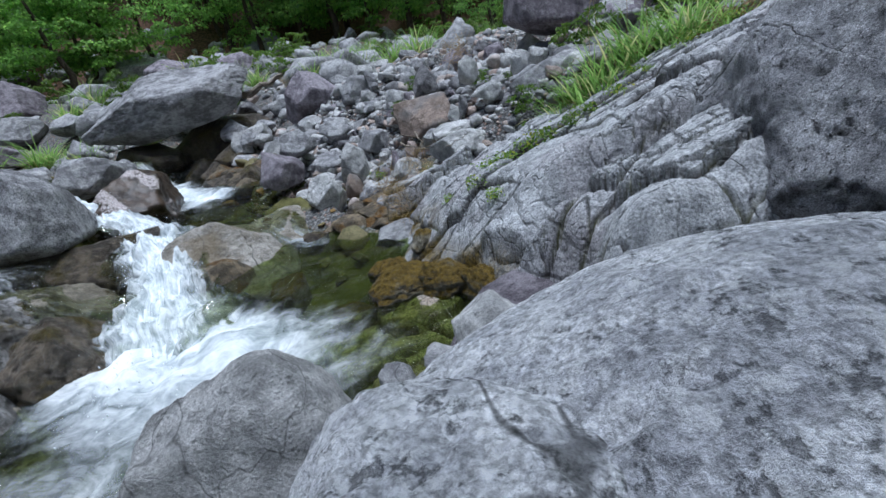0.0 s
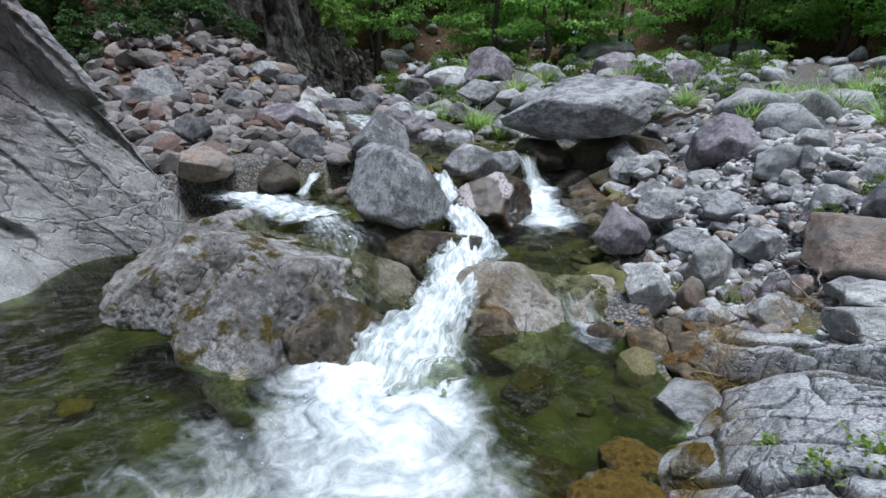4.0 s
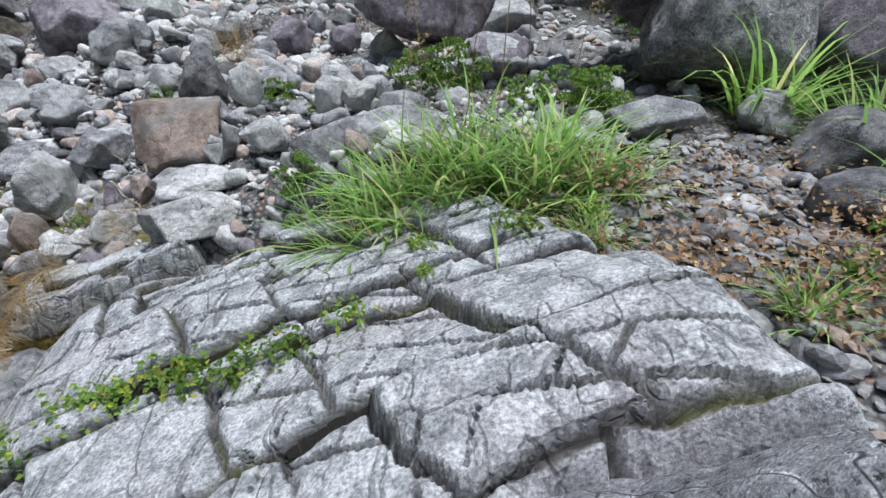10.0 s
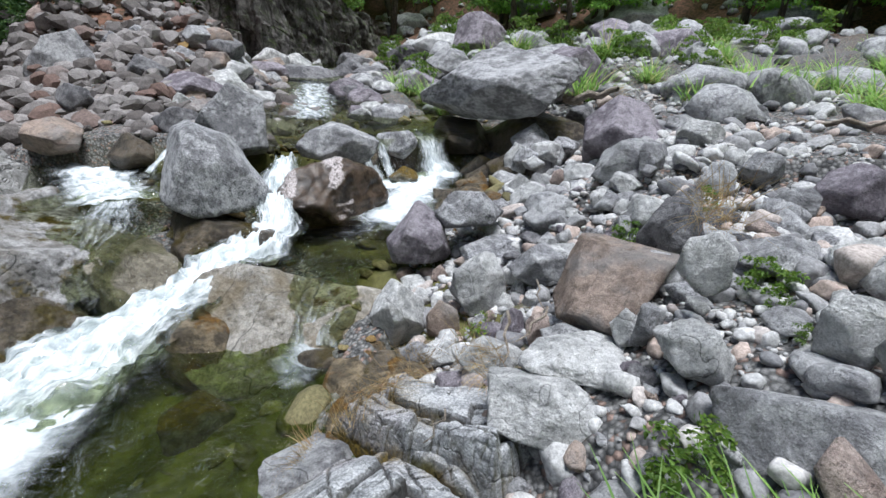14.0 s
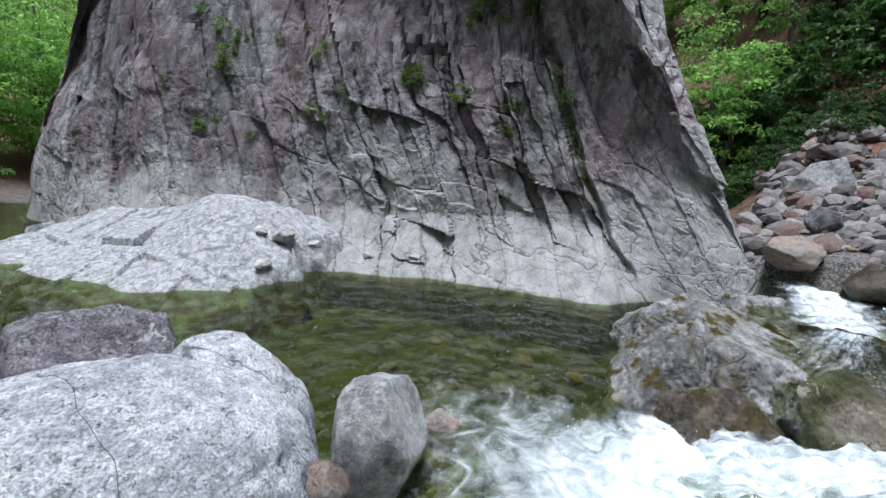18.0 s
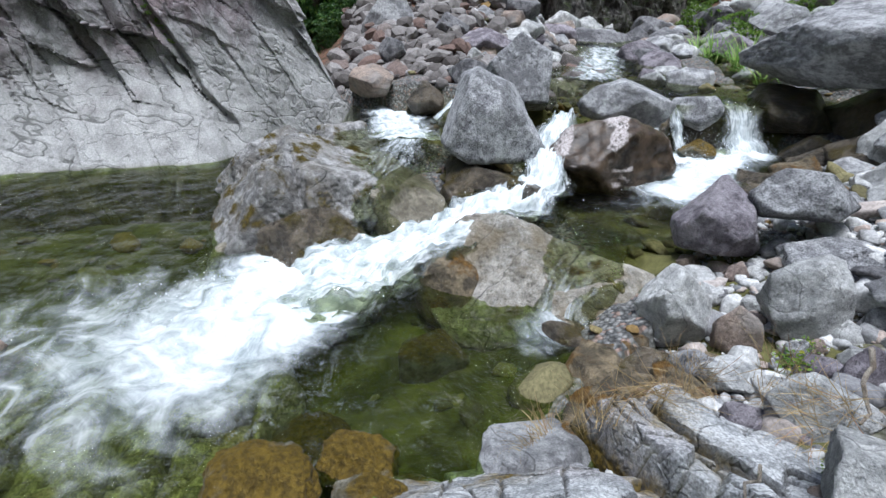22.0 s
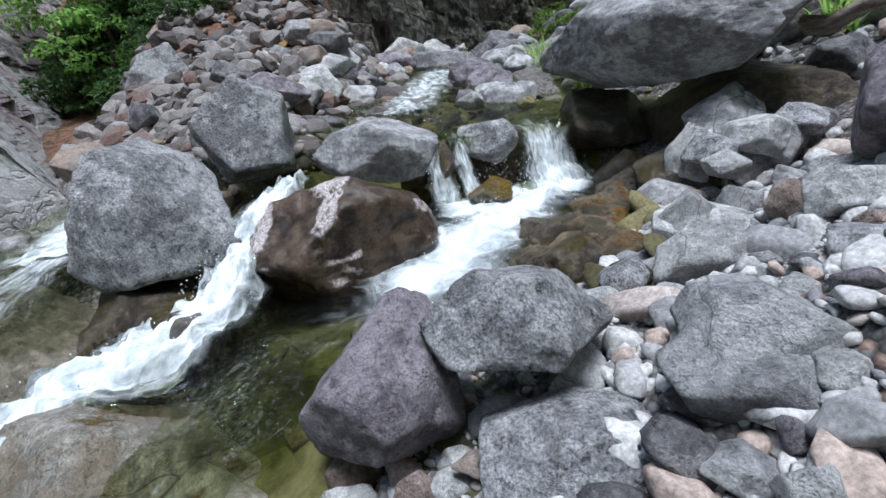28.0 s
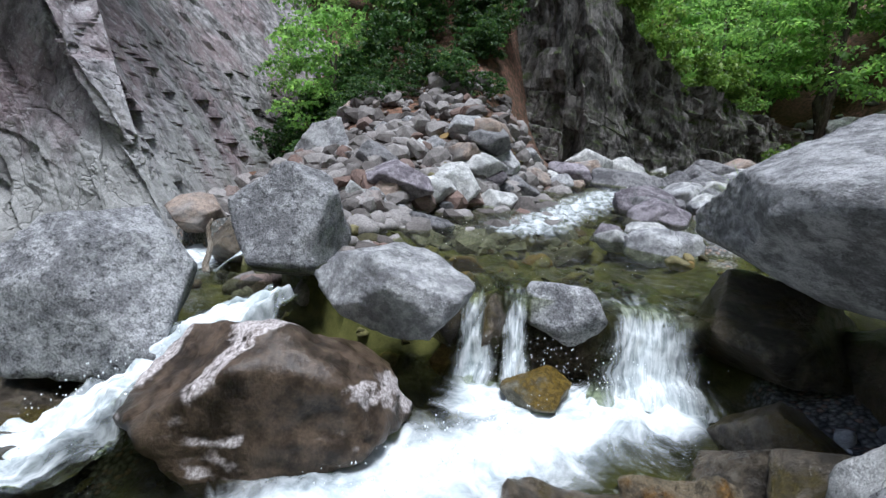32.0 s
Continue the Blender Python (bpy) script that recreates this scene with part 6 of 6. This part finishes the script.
M_STRAW = leaf_mat("dry straw", (0.24, 0.17, 0.075), (0.42, 0.32, 0.17), (0.30, 0.16, 0.08), 0.15)
M_DRY_LEAF = leaf_mat("dry brown leaves", (0.13, 0.075, 0.04), (0.30, 0.19, 0.10), (0.42, 0.32, 0.18), 0.15)
M_BARK = stone("bark", (0.04, 0.03, 0.024), (0.11, 0.085, 0.07), 0.2, (0.2, 0.2, 0.18), stretch=(3, 3, 0.6))
M_DRIFT = stone("weathered driftwood", (0.20, 0.16, 0.12), (0.40, 0.35, 0.29), 0.1, stretch=(4, 4, 0.5))


def leaves(centres, normals, size, seed, long=1.6, droop=0.3):
    """Leaf-shaped quads folded along the middle, one at each place."""
    r = np.random.RandomState(seed)
    n = len(centres)
    s = size * r.uniform(0.6, 1.3, n)
    nor = normals + r.normal(0, 0.55, (n, 3))
    nor /= np.linalg.norm(nor, axis=1)[:, None] + 1e-9
    t = np.cross(nor, r.normal(size=(n, 3)))
    t /= np.linalg.norm(t, axis=1)[:, None] + 1e-9
    b = np.cross(nor, t)
    tip = centres + t * (s * long)[:, None] - np.array([0, 0, 1]) * (droop * s)[:, None]
    mid = centres + t * (s * long * 0.45)[:, None]
    l = mid + b * (s * 0.5)[:, None] + nor * (s * 0.12)[:, None]
    q = mid - b * (s * 0.5)[:, None] + nor * (s * 0.12)[:, None]
    v = np.stack([centres, l, tip, q], 1).reshape(-1, 3)
    return v, np.arange(n * 4).reshape(n, 4)


def crown_mesh(name, radius, height, clumps, per, leaf, mat, seed, base=0.0):
    """A crown of leafy clumps with gaps and an uneven outline."""
    r = np.random.RandomState(seed)
    cs, ns = [], []
    for _ in range(clumps):
        a, k = r.uniform(0, 6.283), r.uniform(0, 1)
        rad = radius * (0.35 + 0.65 * math.sin(math.pi * (0.12 + 0.8 * k))) * r.uniform(0.45, 1.08)
        c = np.array([rad * math.cos(a), rad * math.sin(a), base + height * k])
        cr = radius * r.uniform(0.16, 0.34)
        d = r.normal(size=(per, 3))
        d /= np.linalg.norm(d, axis=1)[:, None]
        d[:, 2] = np.abs(d[:, 2]) * 0.8 - 0.15
        cs.append(c + d * cr * r.uniform(0.7, 1.1, per)[:, None] * (1, 1, 0.62))
        ns.append(d * (0.6, 0.6, 1) + (0, 0, 0.5))
    v, f = leaves(np.concatenate(cs), np.concatenate(ns), leaf, seed + 1)
    return mesh(name, v, f, mat, False)


def stem_mesh(name, pts, radii, mat, sides=7):
    vs, fs = [], []
    for (x, y, z), r in zip(pts, radii):
        for k in range(sides):
            a = 6.28318 * k / sides
            vs.append((x + r * math.cos(a), y + r * math.sin(a), z))
    for j in range(len(pts) - 1):
        for k in range(sides):
            fs.append((j * sides + k, j * sides + (k + 1) % sides, (j + 1) * sides + (k + 1) % sides, (j + 1) * sides + k))
    return mesh(name, vs, fs, mat)


def trunk_mesh(height, seed):
    r = np.random.RandomState(seed)
    bend = np.cumsum(r.normal(0, 0.12, (7, 2)), 0)
    return stem_mesh("trunk", [(bend[k, 0], bend[k, 1], height * k / 6 - 0.3) for k in range(7)], [0.2 * (1 - 0.12 * k) for k in range(7)], M_BARK)


TREES = []
for k in range(4):
    h = 6.5 + k
    TREES.append((trunk_mesh(h * 0.8, 40 + k), crown_mesh("crown", 2.5 + 0.2 * k, h * 0.78, 60, 70, 0.125, M_WOOD_LEAF, 60 + k, h * 0.2)))


def tree(x, y, k, grow, label, sink=0.2):
    ob = tagged(new("tree"), label, "tree", "trees on the valley slopes")
    ob.matrix_world = pose(x, y, land(x, y) - sink, 0, 0, (x * 57 + y * 31) % 360) @ Matrix.Scale(grow, 4)
    part("trunk", TREES[k][0], ob)
    part("crown", TREES[k][1], ob)
    return ob


r = np.random.RandomState(21)
count = 0
while count < 170:
    a, d = r.uniform(-0.55, 1.95), r.uniform(30, 62)
    x, y = -1.0 - d * math.sin(a), 5 + d * math.cos(a)
    if abs(x) > 75 or (x > -18 and y < 24):
        continue
    tree(x, y, r.randint(4), r.uniform(0.75, 1.25) * (0.8 + d / 90), "broad-leaved tree of the dense green valley forest")
    count += 1
for x, y, g in [(-18.5, 4.6, 0.6), (-18, 2.0, 0.8), (-21, 4.0, 0.9), (-23, 7.5, 0.9), (-20, 1.0, 0.9), (-24, 3, 1.0), (-26, 6, 1.0)]:
    tree(x, y, int(g * 10) % 4, g, "slender tree in the wood above the talus")
for n in range(70):
    x, y = r.uniform(-16, 22), r.uniform(-62, -27)
    tree(x, y, n % 4, r.uniform(0.6, 1.2), "bright green tree on the slope downstream")
for n in range(60):
    x, y = 9.0 + 14 * r.uniform() ** 1.3, r.uniform(-24, 20)
    tree(x, y, n % 4, r.uniform(0.45, 1.0), "broad-leaved tree on the wooded bank")
for x, y, g in [(-1.5, -22, 0.55), (0.5, -26, 0.7), (-4, -27, 0.9), (3.5, -30, 0.9), (7, -27, 0.8), (-7, -31, 1.1), (1, -36, 1.2), (6, -38, 1.2), (-3, -40, 1.3), (11, -33, 1.0)]:
    tree(x, y, int(g * 10) % 4, g, "bright green tree downstream beside the cliff")

SHRUBS = [crown_mesh("leaves", 0.55, 0.75, 26, 34, 0.055, M_BUSH_LEAF, 80 + k, 0.08) for k in range(3)]


# the same shrubs with the leaves coloured dark for shade
SHADE_SHRUBS = [crown_mesh("leaves", 0.55, 0.75, 26, 34, 0.055, M_SHADE_LEAF, 86 + k, 0.08) for k in range(3)]


def shrub(x, y, grow, label="bright green leafy shrub growing among boulders", z=None, k=0, kinds=SHRUBS):
    ob = thing("shrub", kinds[k % 3], label, "shrub", "shrubs along the valley")
    ob.matrix_world = pose(x, y, land(x, y) if z is None else z, 0, 0, (x * 91 + y * 47) % 360) @ Matrix.Scale(grow, 4)
    return ob


# shrubs on the gravel bar upstream and below the forest
for n in range(58):
    a, d = r.uniform(-0.35, 1.15), r.uniform(13, 31)
    x, y = -1.0 - d * math.sin(a), 5 + d * math.cos(a)
    if right_side(np.array([x]), np.array([y]))[0]:
        shrub(x, y, r.uniform(0.5, 1.2) * (0.5 + d / 30), k=n)
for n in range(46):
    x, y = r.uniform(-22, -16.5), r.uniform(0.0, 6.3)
    shrub(x, y, r.uniform(1.0, 2.2), "dense green undergrowth above the talus, darkened as in shade", k=n, kinds=SHADE_SHRUBS)
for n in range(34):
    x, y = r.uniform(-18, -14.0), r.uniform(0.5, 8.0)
    shrub(x, y, r.uniform(0.3, 0.9), "leafy undergrowth at the edge of the wood", k=n, kinds=SHADE_SHRUBS)
for n in range(26):
    x, y = r.uniform(3.5, 13), r.uniform(17, 30)
    tree(x, y, n % 4, r.uniform(0.4, 0.8), "young tree at the edge of the gravel bar")
for n in range(60):
    x, y = r.uniform(7.0, 11.5), r.uniform(-2, 16)
    shrub(x, y, r.uniform(0.8, 1.8), "leafy undergrowth on the wooded bank", k=n)
# bushes along the crest of the crag and in its joints
for n in range(40):
    a = r.uniform(-14, 2.5)
    x, y, z = crag_spot(a, 10.2 if n < 22 else r.uniform(4.5, 9.5))
    shrub(x - 0.4, y, r.uniform(0.9, 2.0) if n < 22 else r.uniform(0.35, 0.8), "yellow-green bush growing on the crag", z - 0.2, n)
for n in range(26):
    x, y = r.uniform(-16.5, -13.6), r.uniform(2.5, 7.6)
    shrub(x, y, r.uniform(0.5, 1.2), "green undergrowth at the top of the talus, darkened as in shade", k=n, kinds=SHADE_SHRUBS)
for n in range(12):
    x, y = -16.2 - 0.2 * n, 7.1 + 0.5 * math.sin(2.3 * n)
    shrub(x, y, 0.7 + 0.08 * n, "green undergrowth beside the crag, darkened as in shade", k=n, kinds=SHADE_SHRUBS)
# tufts that grow in the cleft, the joints and on the top of the cliff
for n in range(44):
    a, z = (1.35 + 0.42 * (1.9 + 0.22 * n), 1.9 + 0.22 * n) if n < 14 else (r.uniform(2.5, 15), r.uniform(2.9, 6.5))
    spot = cliff_spot(a, z)
    shrub(spot[0], spot[1], r.uniform(0.22, 0.36) if n < 14 else r.uniform(0.18, 0.6), "leafy tuft rooted in a joint of the cliff", spot[2] - 0.15, n)


def blade_mesh(name, count, spread, long, width, seed, mat, lean=0.8, upright=0.25):
    """A tussock of narrow blades that arch outwards."""
    g = np.random.RandomState(seed)
    vs, fs, n = [], [], 0
    for _ in range(count):
        a = g.uniform(0, 6.283)
        rr = spread * math.sqrt(g.uniform())
        b = g.uniform(0, 6.283)
        out = np.array([math.cos(a) + 0.5 * math.cos(b), math.sin(a) + 0.5 * math.sin(b), 0])
        out /= np.linalg.norm(out) + 1e-9
        side = np.array([-out[1], out[0], 0])
        L, w = long * g.uniform(0.45, 1.1), width * g.uniform(0.6, 1.2)
        th = g.uniform(0.05, upright) + 0.3 * rr / spread * lean
        bend = g.uniform(0.3, 1.1) * lean
        p = np.array([rr * math.cos(b), rr * math.sin(b), 0.0])
        for k in range(6):
            ww = w * (1 - (k / 5.2) ** 2)
            vs += [p - side * ww, p + side * ww]
            th2 = th + bend * (k / 5) ** 1.4
            p = p + L / 5 * (out * math.sin(th2) + np.array([0, 0, math.cos(th2)]))
        fs += [(n + 2 * k, n + 2 * k + 1, n + 2 * k + 3, n + 2 * k + 2) for k in range(5)]
        n += 12
    return mesh(name, vs, fs, mat, True)


TUSSOCK = [blade_mesh("foliage", 105, 0.24, 0.98, 0.016, 90 + k, M_BLADE, 1.45, 0.75) for k in range(3)]
DRY = [blade_mesh("straw", 80, 0.3, 0.6, 0.004, 95 + k, M_STRAW, 1.6, 1.0) for k in range(2)]


def tussock(x, y, grow, k=0, label="tall arching green grass tussock with dry stalks", z=None):
    ob = tagged(new("grass_tussock"), label, "grass", "grass tussocks")
    ob.matrix_world = pose(x, y, (land(x, y) if z is None else z) - 0.03, 0, 0, (x * 71 + y * 37) % 360) @ Matrix.Scale(grow, 4)
    part("foliage", TUSSOCK[k % 3], ob)
    part("straw", DRY[k % 2], ob, "dry straw-coloured stalks")
    return ob


for n, (x, y, g) in enumerate([(1.95, 5.75, 0.75), (2.25, 5.6, 0.9), (2.55, 5.65, 1.0), (2.85, 5.5, 0.95), (3.15, 5.45, 0.85), (2.4, 5.95, 0.8), (2.8, 5.9, 0.9), (3.35, 5.75, 0.8), (3.5, 5.3, 0.6), (2.1, 6.1, 0.6)]):
    tussock(x, y, g, n)
for n, (x, y, g) in enumerate([(5.6, 5.6, 1.0), (5.5, 6.6, 1.1), (5.2, 4.6, 0.7), (6.0, 5.0, 0.9), (4.0, 4.2, 0.35), (3.3, 4.9, 0.35), (2.4, 4.95, 0.3)]):
    tussock(x, y, g, n + 1)
for n in range(70):
    a, d = r.uniform(-0.3, 0.95), r.uniform(9, 27)
    x, y = -1.0 - d * math.sin(a), 5 + d * math.cos(a)
    if right_side(np.array([x]), np.array([y]))[0]:
        tussock(x, y, r.uniform(0.6, 1.3), n, "green grass clump on the gravel bar")


def herb_mesh(seed, size=0.026, count=110, spread=0.13, mat=None):
    g = np.random.RandomState(seed)
    c = np.stack([g.normal(0, spread * 0.5, count), g.normal(0, spread * 0.5, count), g.uniform(0.01, spread * 0.8, count)], 1)
    v, f = leaves(c, np.tile((0, 0, 1.0), (count, 1)), size, seed, 1.5)
    return mesh("leaves", v, f, mat or M_FERN_LEAF, False)


HERBS = [herb_mesh(120 + k) for k in range(3)]
DRY_LEAVES = [herb_mesh(130 + k, 0.026, 70, 0.28, M_DRY_LEAF) for k in range(2)]


def ledge_top(x, y):
    """Height of the ledge where it slopes off to the water."""
    return float(ledge_plane(x, y) - 0.32 * smooth(-0.75, 0.05, ledge_shore(y) - x))


def herb(x, y, z, grow, k, label="low yellow-green herb growing in a crack"):
    ob = tagged(new("herb"), label, "plant", "herbs in the cracks")
    part("foliage", HERBS[k % 3], ob)
    ob.matrix_world = pose(x, y, z, 0, 0, (x * 83 + y * 29) % 360) @ Matrix.Scale(grow, 4)


for n, (x, y, g) in enumerate([(0.85, 4.42, 1.0), (0.67, 4.26, 0.8), (1.2, 4.5, 0.9), (1.35, 4.42, 1.0), (1.58, 4.37, 0.9), (2.05, 4.5, 0.8), (2.4, 4.7, 0.5), (0.78, 3.85, 0.7), (2.9, 4.85, 0.9), (2.4, 5.0, 0.8), (0.42, 4.5, 0.6), (1.75, 4.42, 0.9), (1.0, 4.45, 0.9), (3.2, 4.75, 0.6)]):
    herb(x, y, ledge_top(x, y) - 0.02, g, n)
for n, (x, y, g) in enumerate([(1.35, 7.7, 0.13), (1.6, 7.4, 0.14), (1.6, 6.4, 0.4), (1.55, 6.1, 0.3), (2.6, 7.6, 0.5), (2.9, 7.3, 0.55), (-0.1, 8.4, 0.3), (0.0, 8.25, 0.25), (4.4, 4.2, 0.4), (3.9, 6.6, 0.4), (3.4, 6.7, 0.35), (3.7, 6.6, 0.4), (4.0, 6.6, 0.45), (1.2, 7.9, 0.3), (0.2, 9.0, 0.3)]):
    shrub(x, y, g, "fine-leaved green herb among the stones", None, n)
for n, (x, y, g) in enumerate([(-0.5, 7.0, 0.8), (-0.65, 7.2, 0.5), (3.0, 5.0, 0.8), (0.3, 6.5, 0.4)]):
    herb(x, y, land(x, y) + 0.05, g, n, "small green herb at the water's edge")
for n in range(44):
    x, y = r.uniform(2.5, 5.0), r.uniform(3.9, 5.6)
    ob = thing("leaf_litter", DRY_LEAVES[n % 2], "dry brown fallen leaves on slate chips", "leaves", "dry leaves on the slope")
    ob.matrix_world = pose(x, y, land(x, y) + 0.03, 0, 0, n * 77)


# feathery plumes on thin stalks above the grass
def plume_mesh(seed):
    g = np.random.RandomState(seed)
    c = np.stack([0.02 * g.normal(size=90), 0.02 * g.normal(size=90), g.uniform(0, 0.22, 90)], 1)
    c[:, 0] += 1.6 * c[:, 2] ** 2
    v, f = leaves(c, np.tile((1.0, 0, 0.3), (90, 1)), 0.010, seed, 3.5, 0.2)
    return mesh("plume", v, f, M_STRAW, False)


PLUMES = [plume_mesh(140 + k) for k in range(2)]
STALK = stem_mesh("stalk", [(0.02 * math.sin(k), 0, 0.16 * k) for k in range(7)], [0.003] * 7, M_STRAW, 4)
for n, (x, y, h) in enumerate([(2.75, 6.1, 1.1), (3.0, 6.0, 1.2), (2.55, 6.15, 1.0), (3.2, 5.9, 1.15), (3.45, 5.95, 0.95), (2.3, 6.1, 0.9)]):
    ob = tagged(new("grass_plume"), "dry feathery grass plume on a thin stalk", "grass", "grass plumes")
    ob.matrix_world = pose(x, y, land(x, y), 0, 8, n * 70) @ Matrix.Scale(h, 4)
    part("stalk", STALK, ob)
    part("plume", PLUMES[n % 2], ob, "feathery straw-coloured plume").location = (0, 0, 0.95)

# ---- dead wood and straw ----


def stick(name, label, a, b, thick, mat=None):
    d = Vector(b) - Vector(a)
    n = 7
    pts = [(0.04 * d.length * math.sin(k * 1.7), 0.04 * d.length * math.cos(k * 2.3), d.length * k / (n - 1)) for k in range(n)]
    me = stem_mesh(name, pts, [thick * (1 - 0.09 * k) for k in range(n)], mat or M_DRIFT)
    ob = thing(name, me, label, "wood", "dead sticks among the stones")
    ob.matrix_world = Matrix.Translation(a) @ d.to_track_quat("Z", "Y").to_matrix().to_4x4()
    return ob


stick("stick", "pale barkless stick caught between two boulders", (-5.62, 5.95, 1.0), (-5.85, 5.85, 1.48), 0.035)
stick("stick", "grey dead stick lying on the stones", (-0.12, 6.95, 0.72), (0.25, 6.6, 0.62), 0.014)
stick("stick", "grey dead stick lying on the stones", (0.1, 7.15, 0.8), (0.2, 6.75, 0.7), 0.012)
stick("stick", "thin dead twig on the stones", (-0.3, 7.45, 0.78), (0.15, 7.05, 0.8), 0.008)
stick("stick", "thin dead twig on the ledge", (0.5, 5.9, 0.72), (0.75, 5.6, 0.86), 0.007)
stick("driftwood", "weathered driftwood log behind the big boulder", (-3.75, 11.65, 1.86), (-2.75, 11.75, 2.12), 0.09)
stick("driftwood", "bleached driftwood pole on the gravel bar", (-0.6, 13.2, 1.75), (0.7, 12.9, 1.95), 0.05)
for n, (x, y, z) in enumerate([(-0.35, 6.15, 0.3), (-0.25, 5.9, 0.28), (-0.45, 6.35, 0.25), (0.85, 7.6, 1.72), (1.0, 7.45, 1.75), (-0.15, 5.6, 0.3), (-0.1, 5.3, 0.28), (0.1, 6.6, 0.5), (-0.3, 6.75, 0.35), (-2.9, 12.0, 2.0)]):
    ob = thing("straw_tuft", DRY[n % 2], "tuft of dry straw washed onto the rocks", "straw", "washed-up straw")
    ob.matrix_world = pose(x, y, z, 65, 0, n * 50) @ Matrix.Scale(0.5, 4)
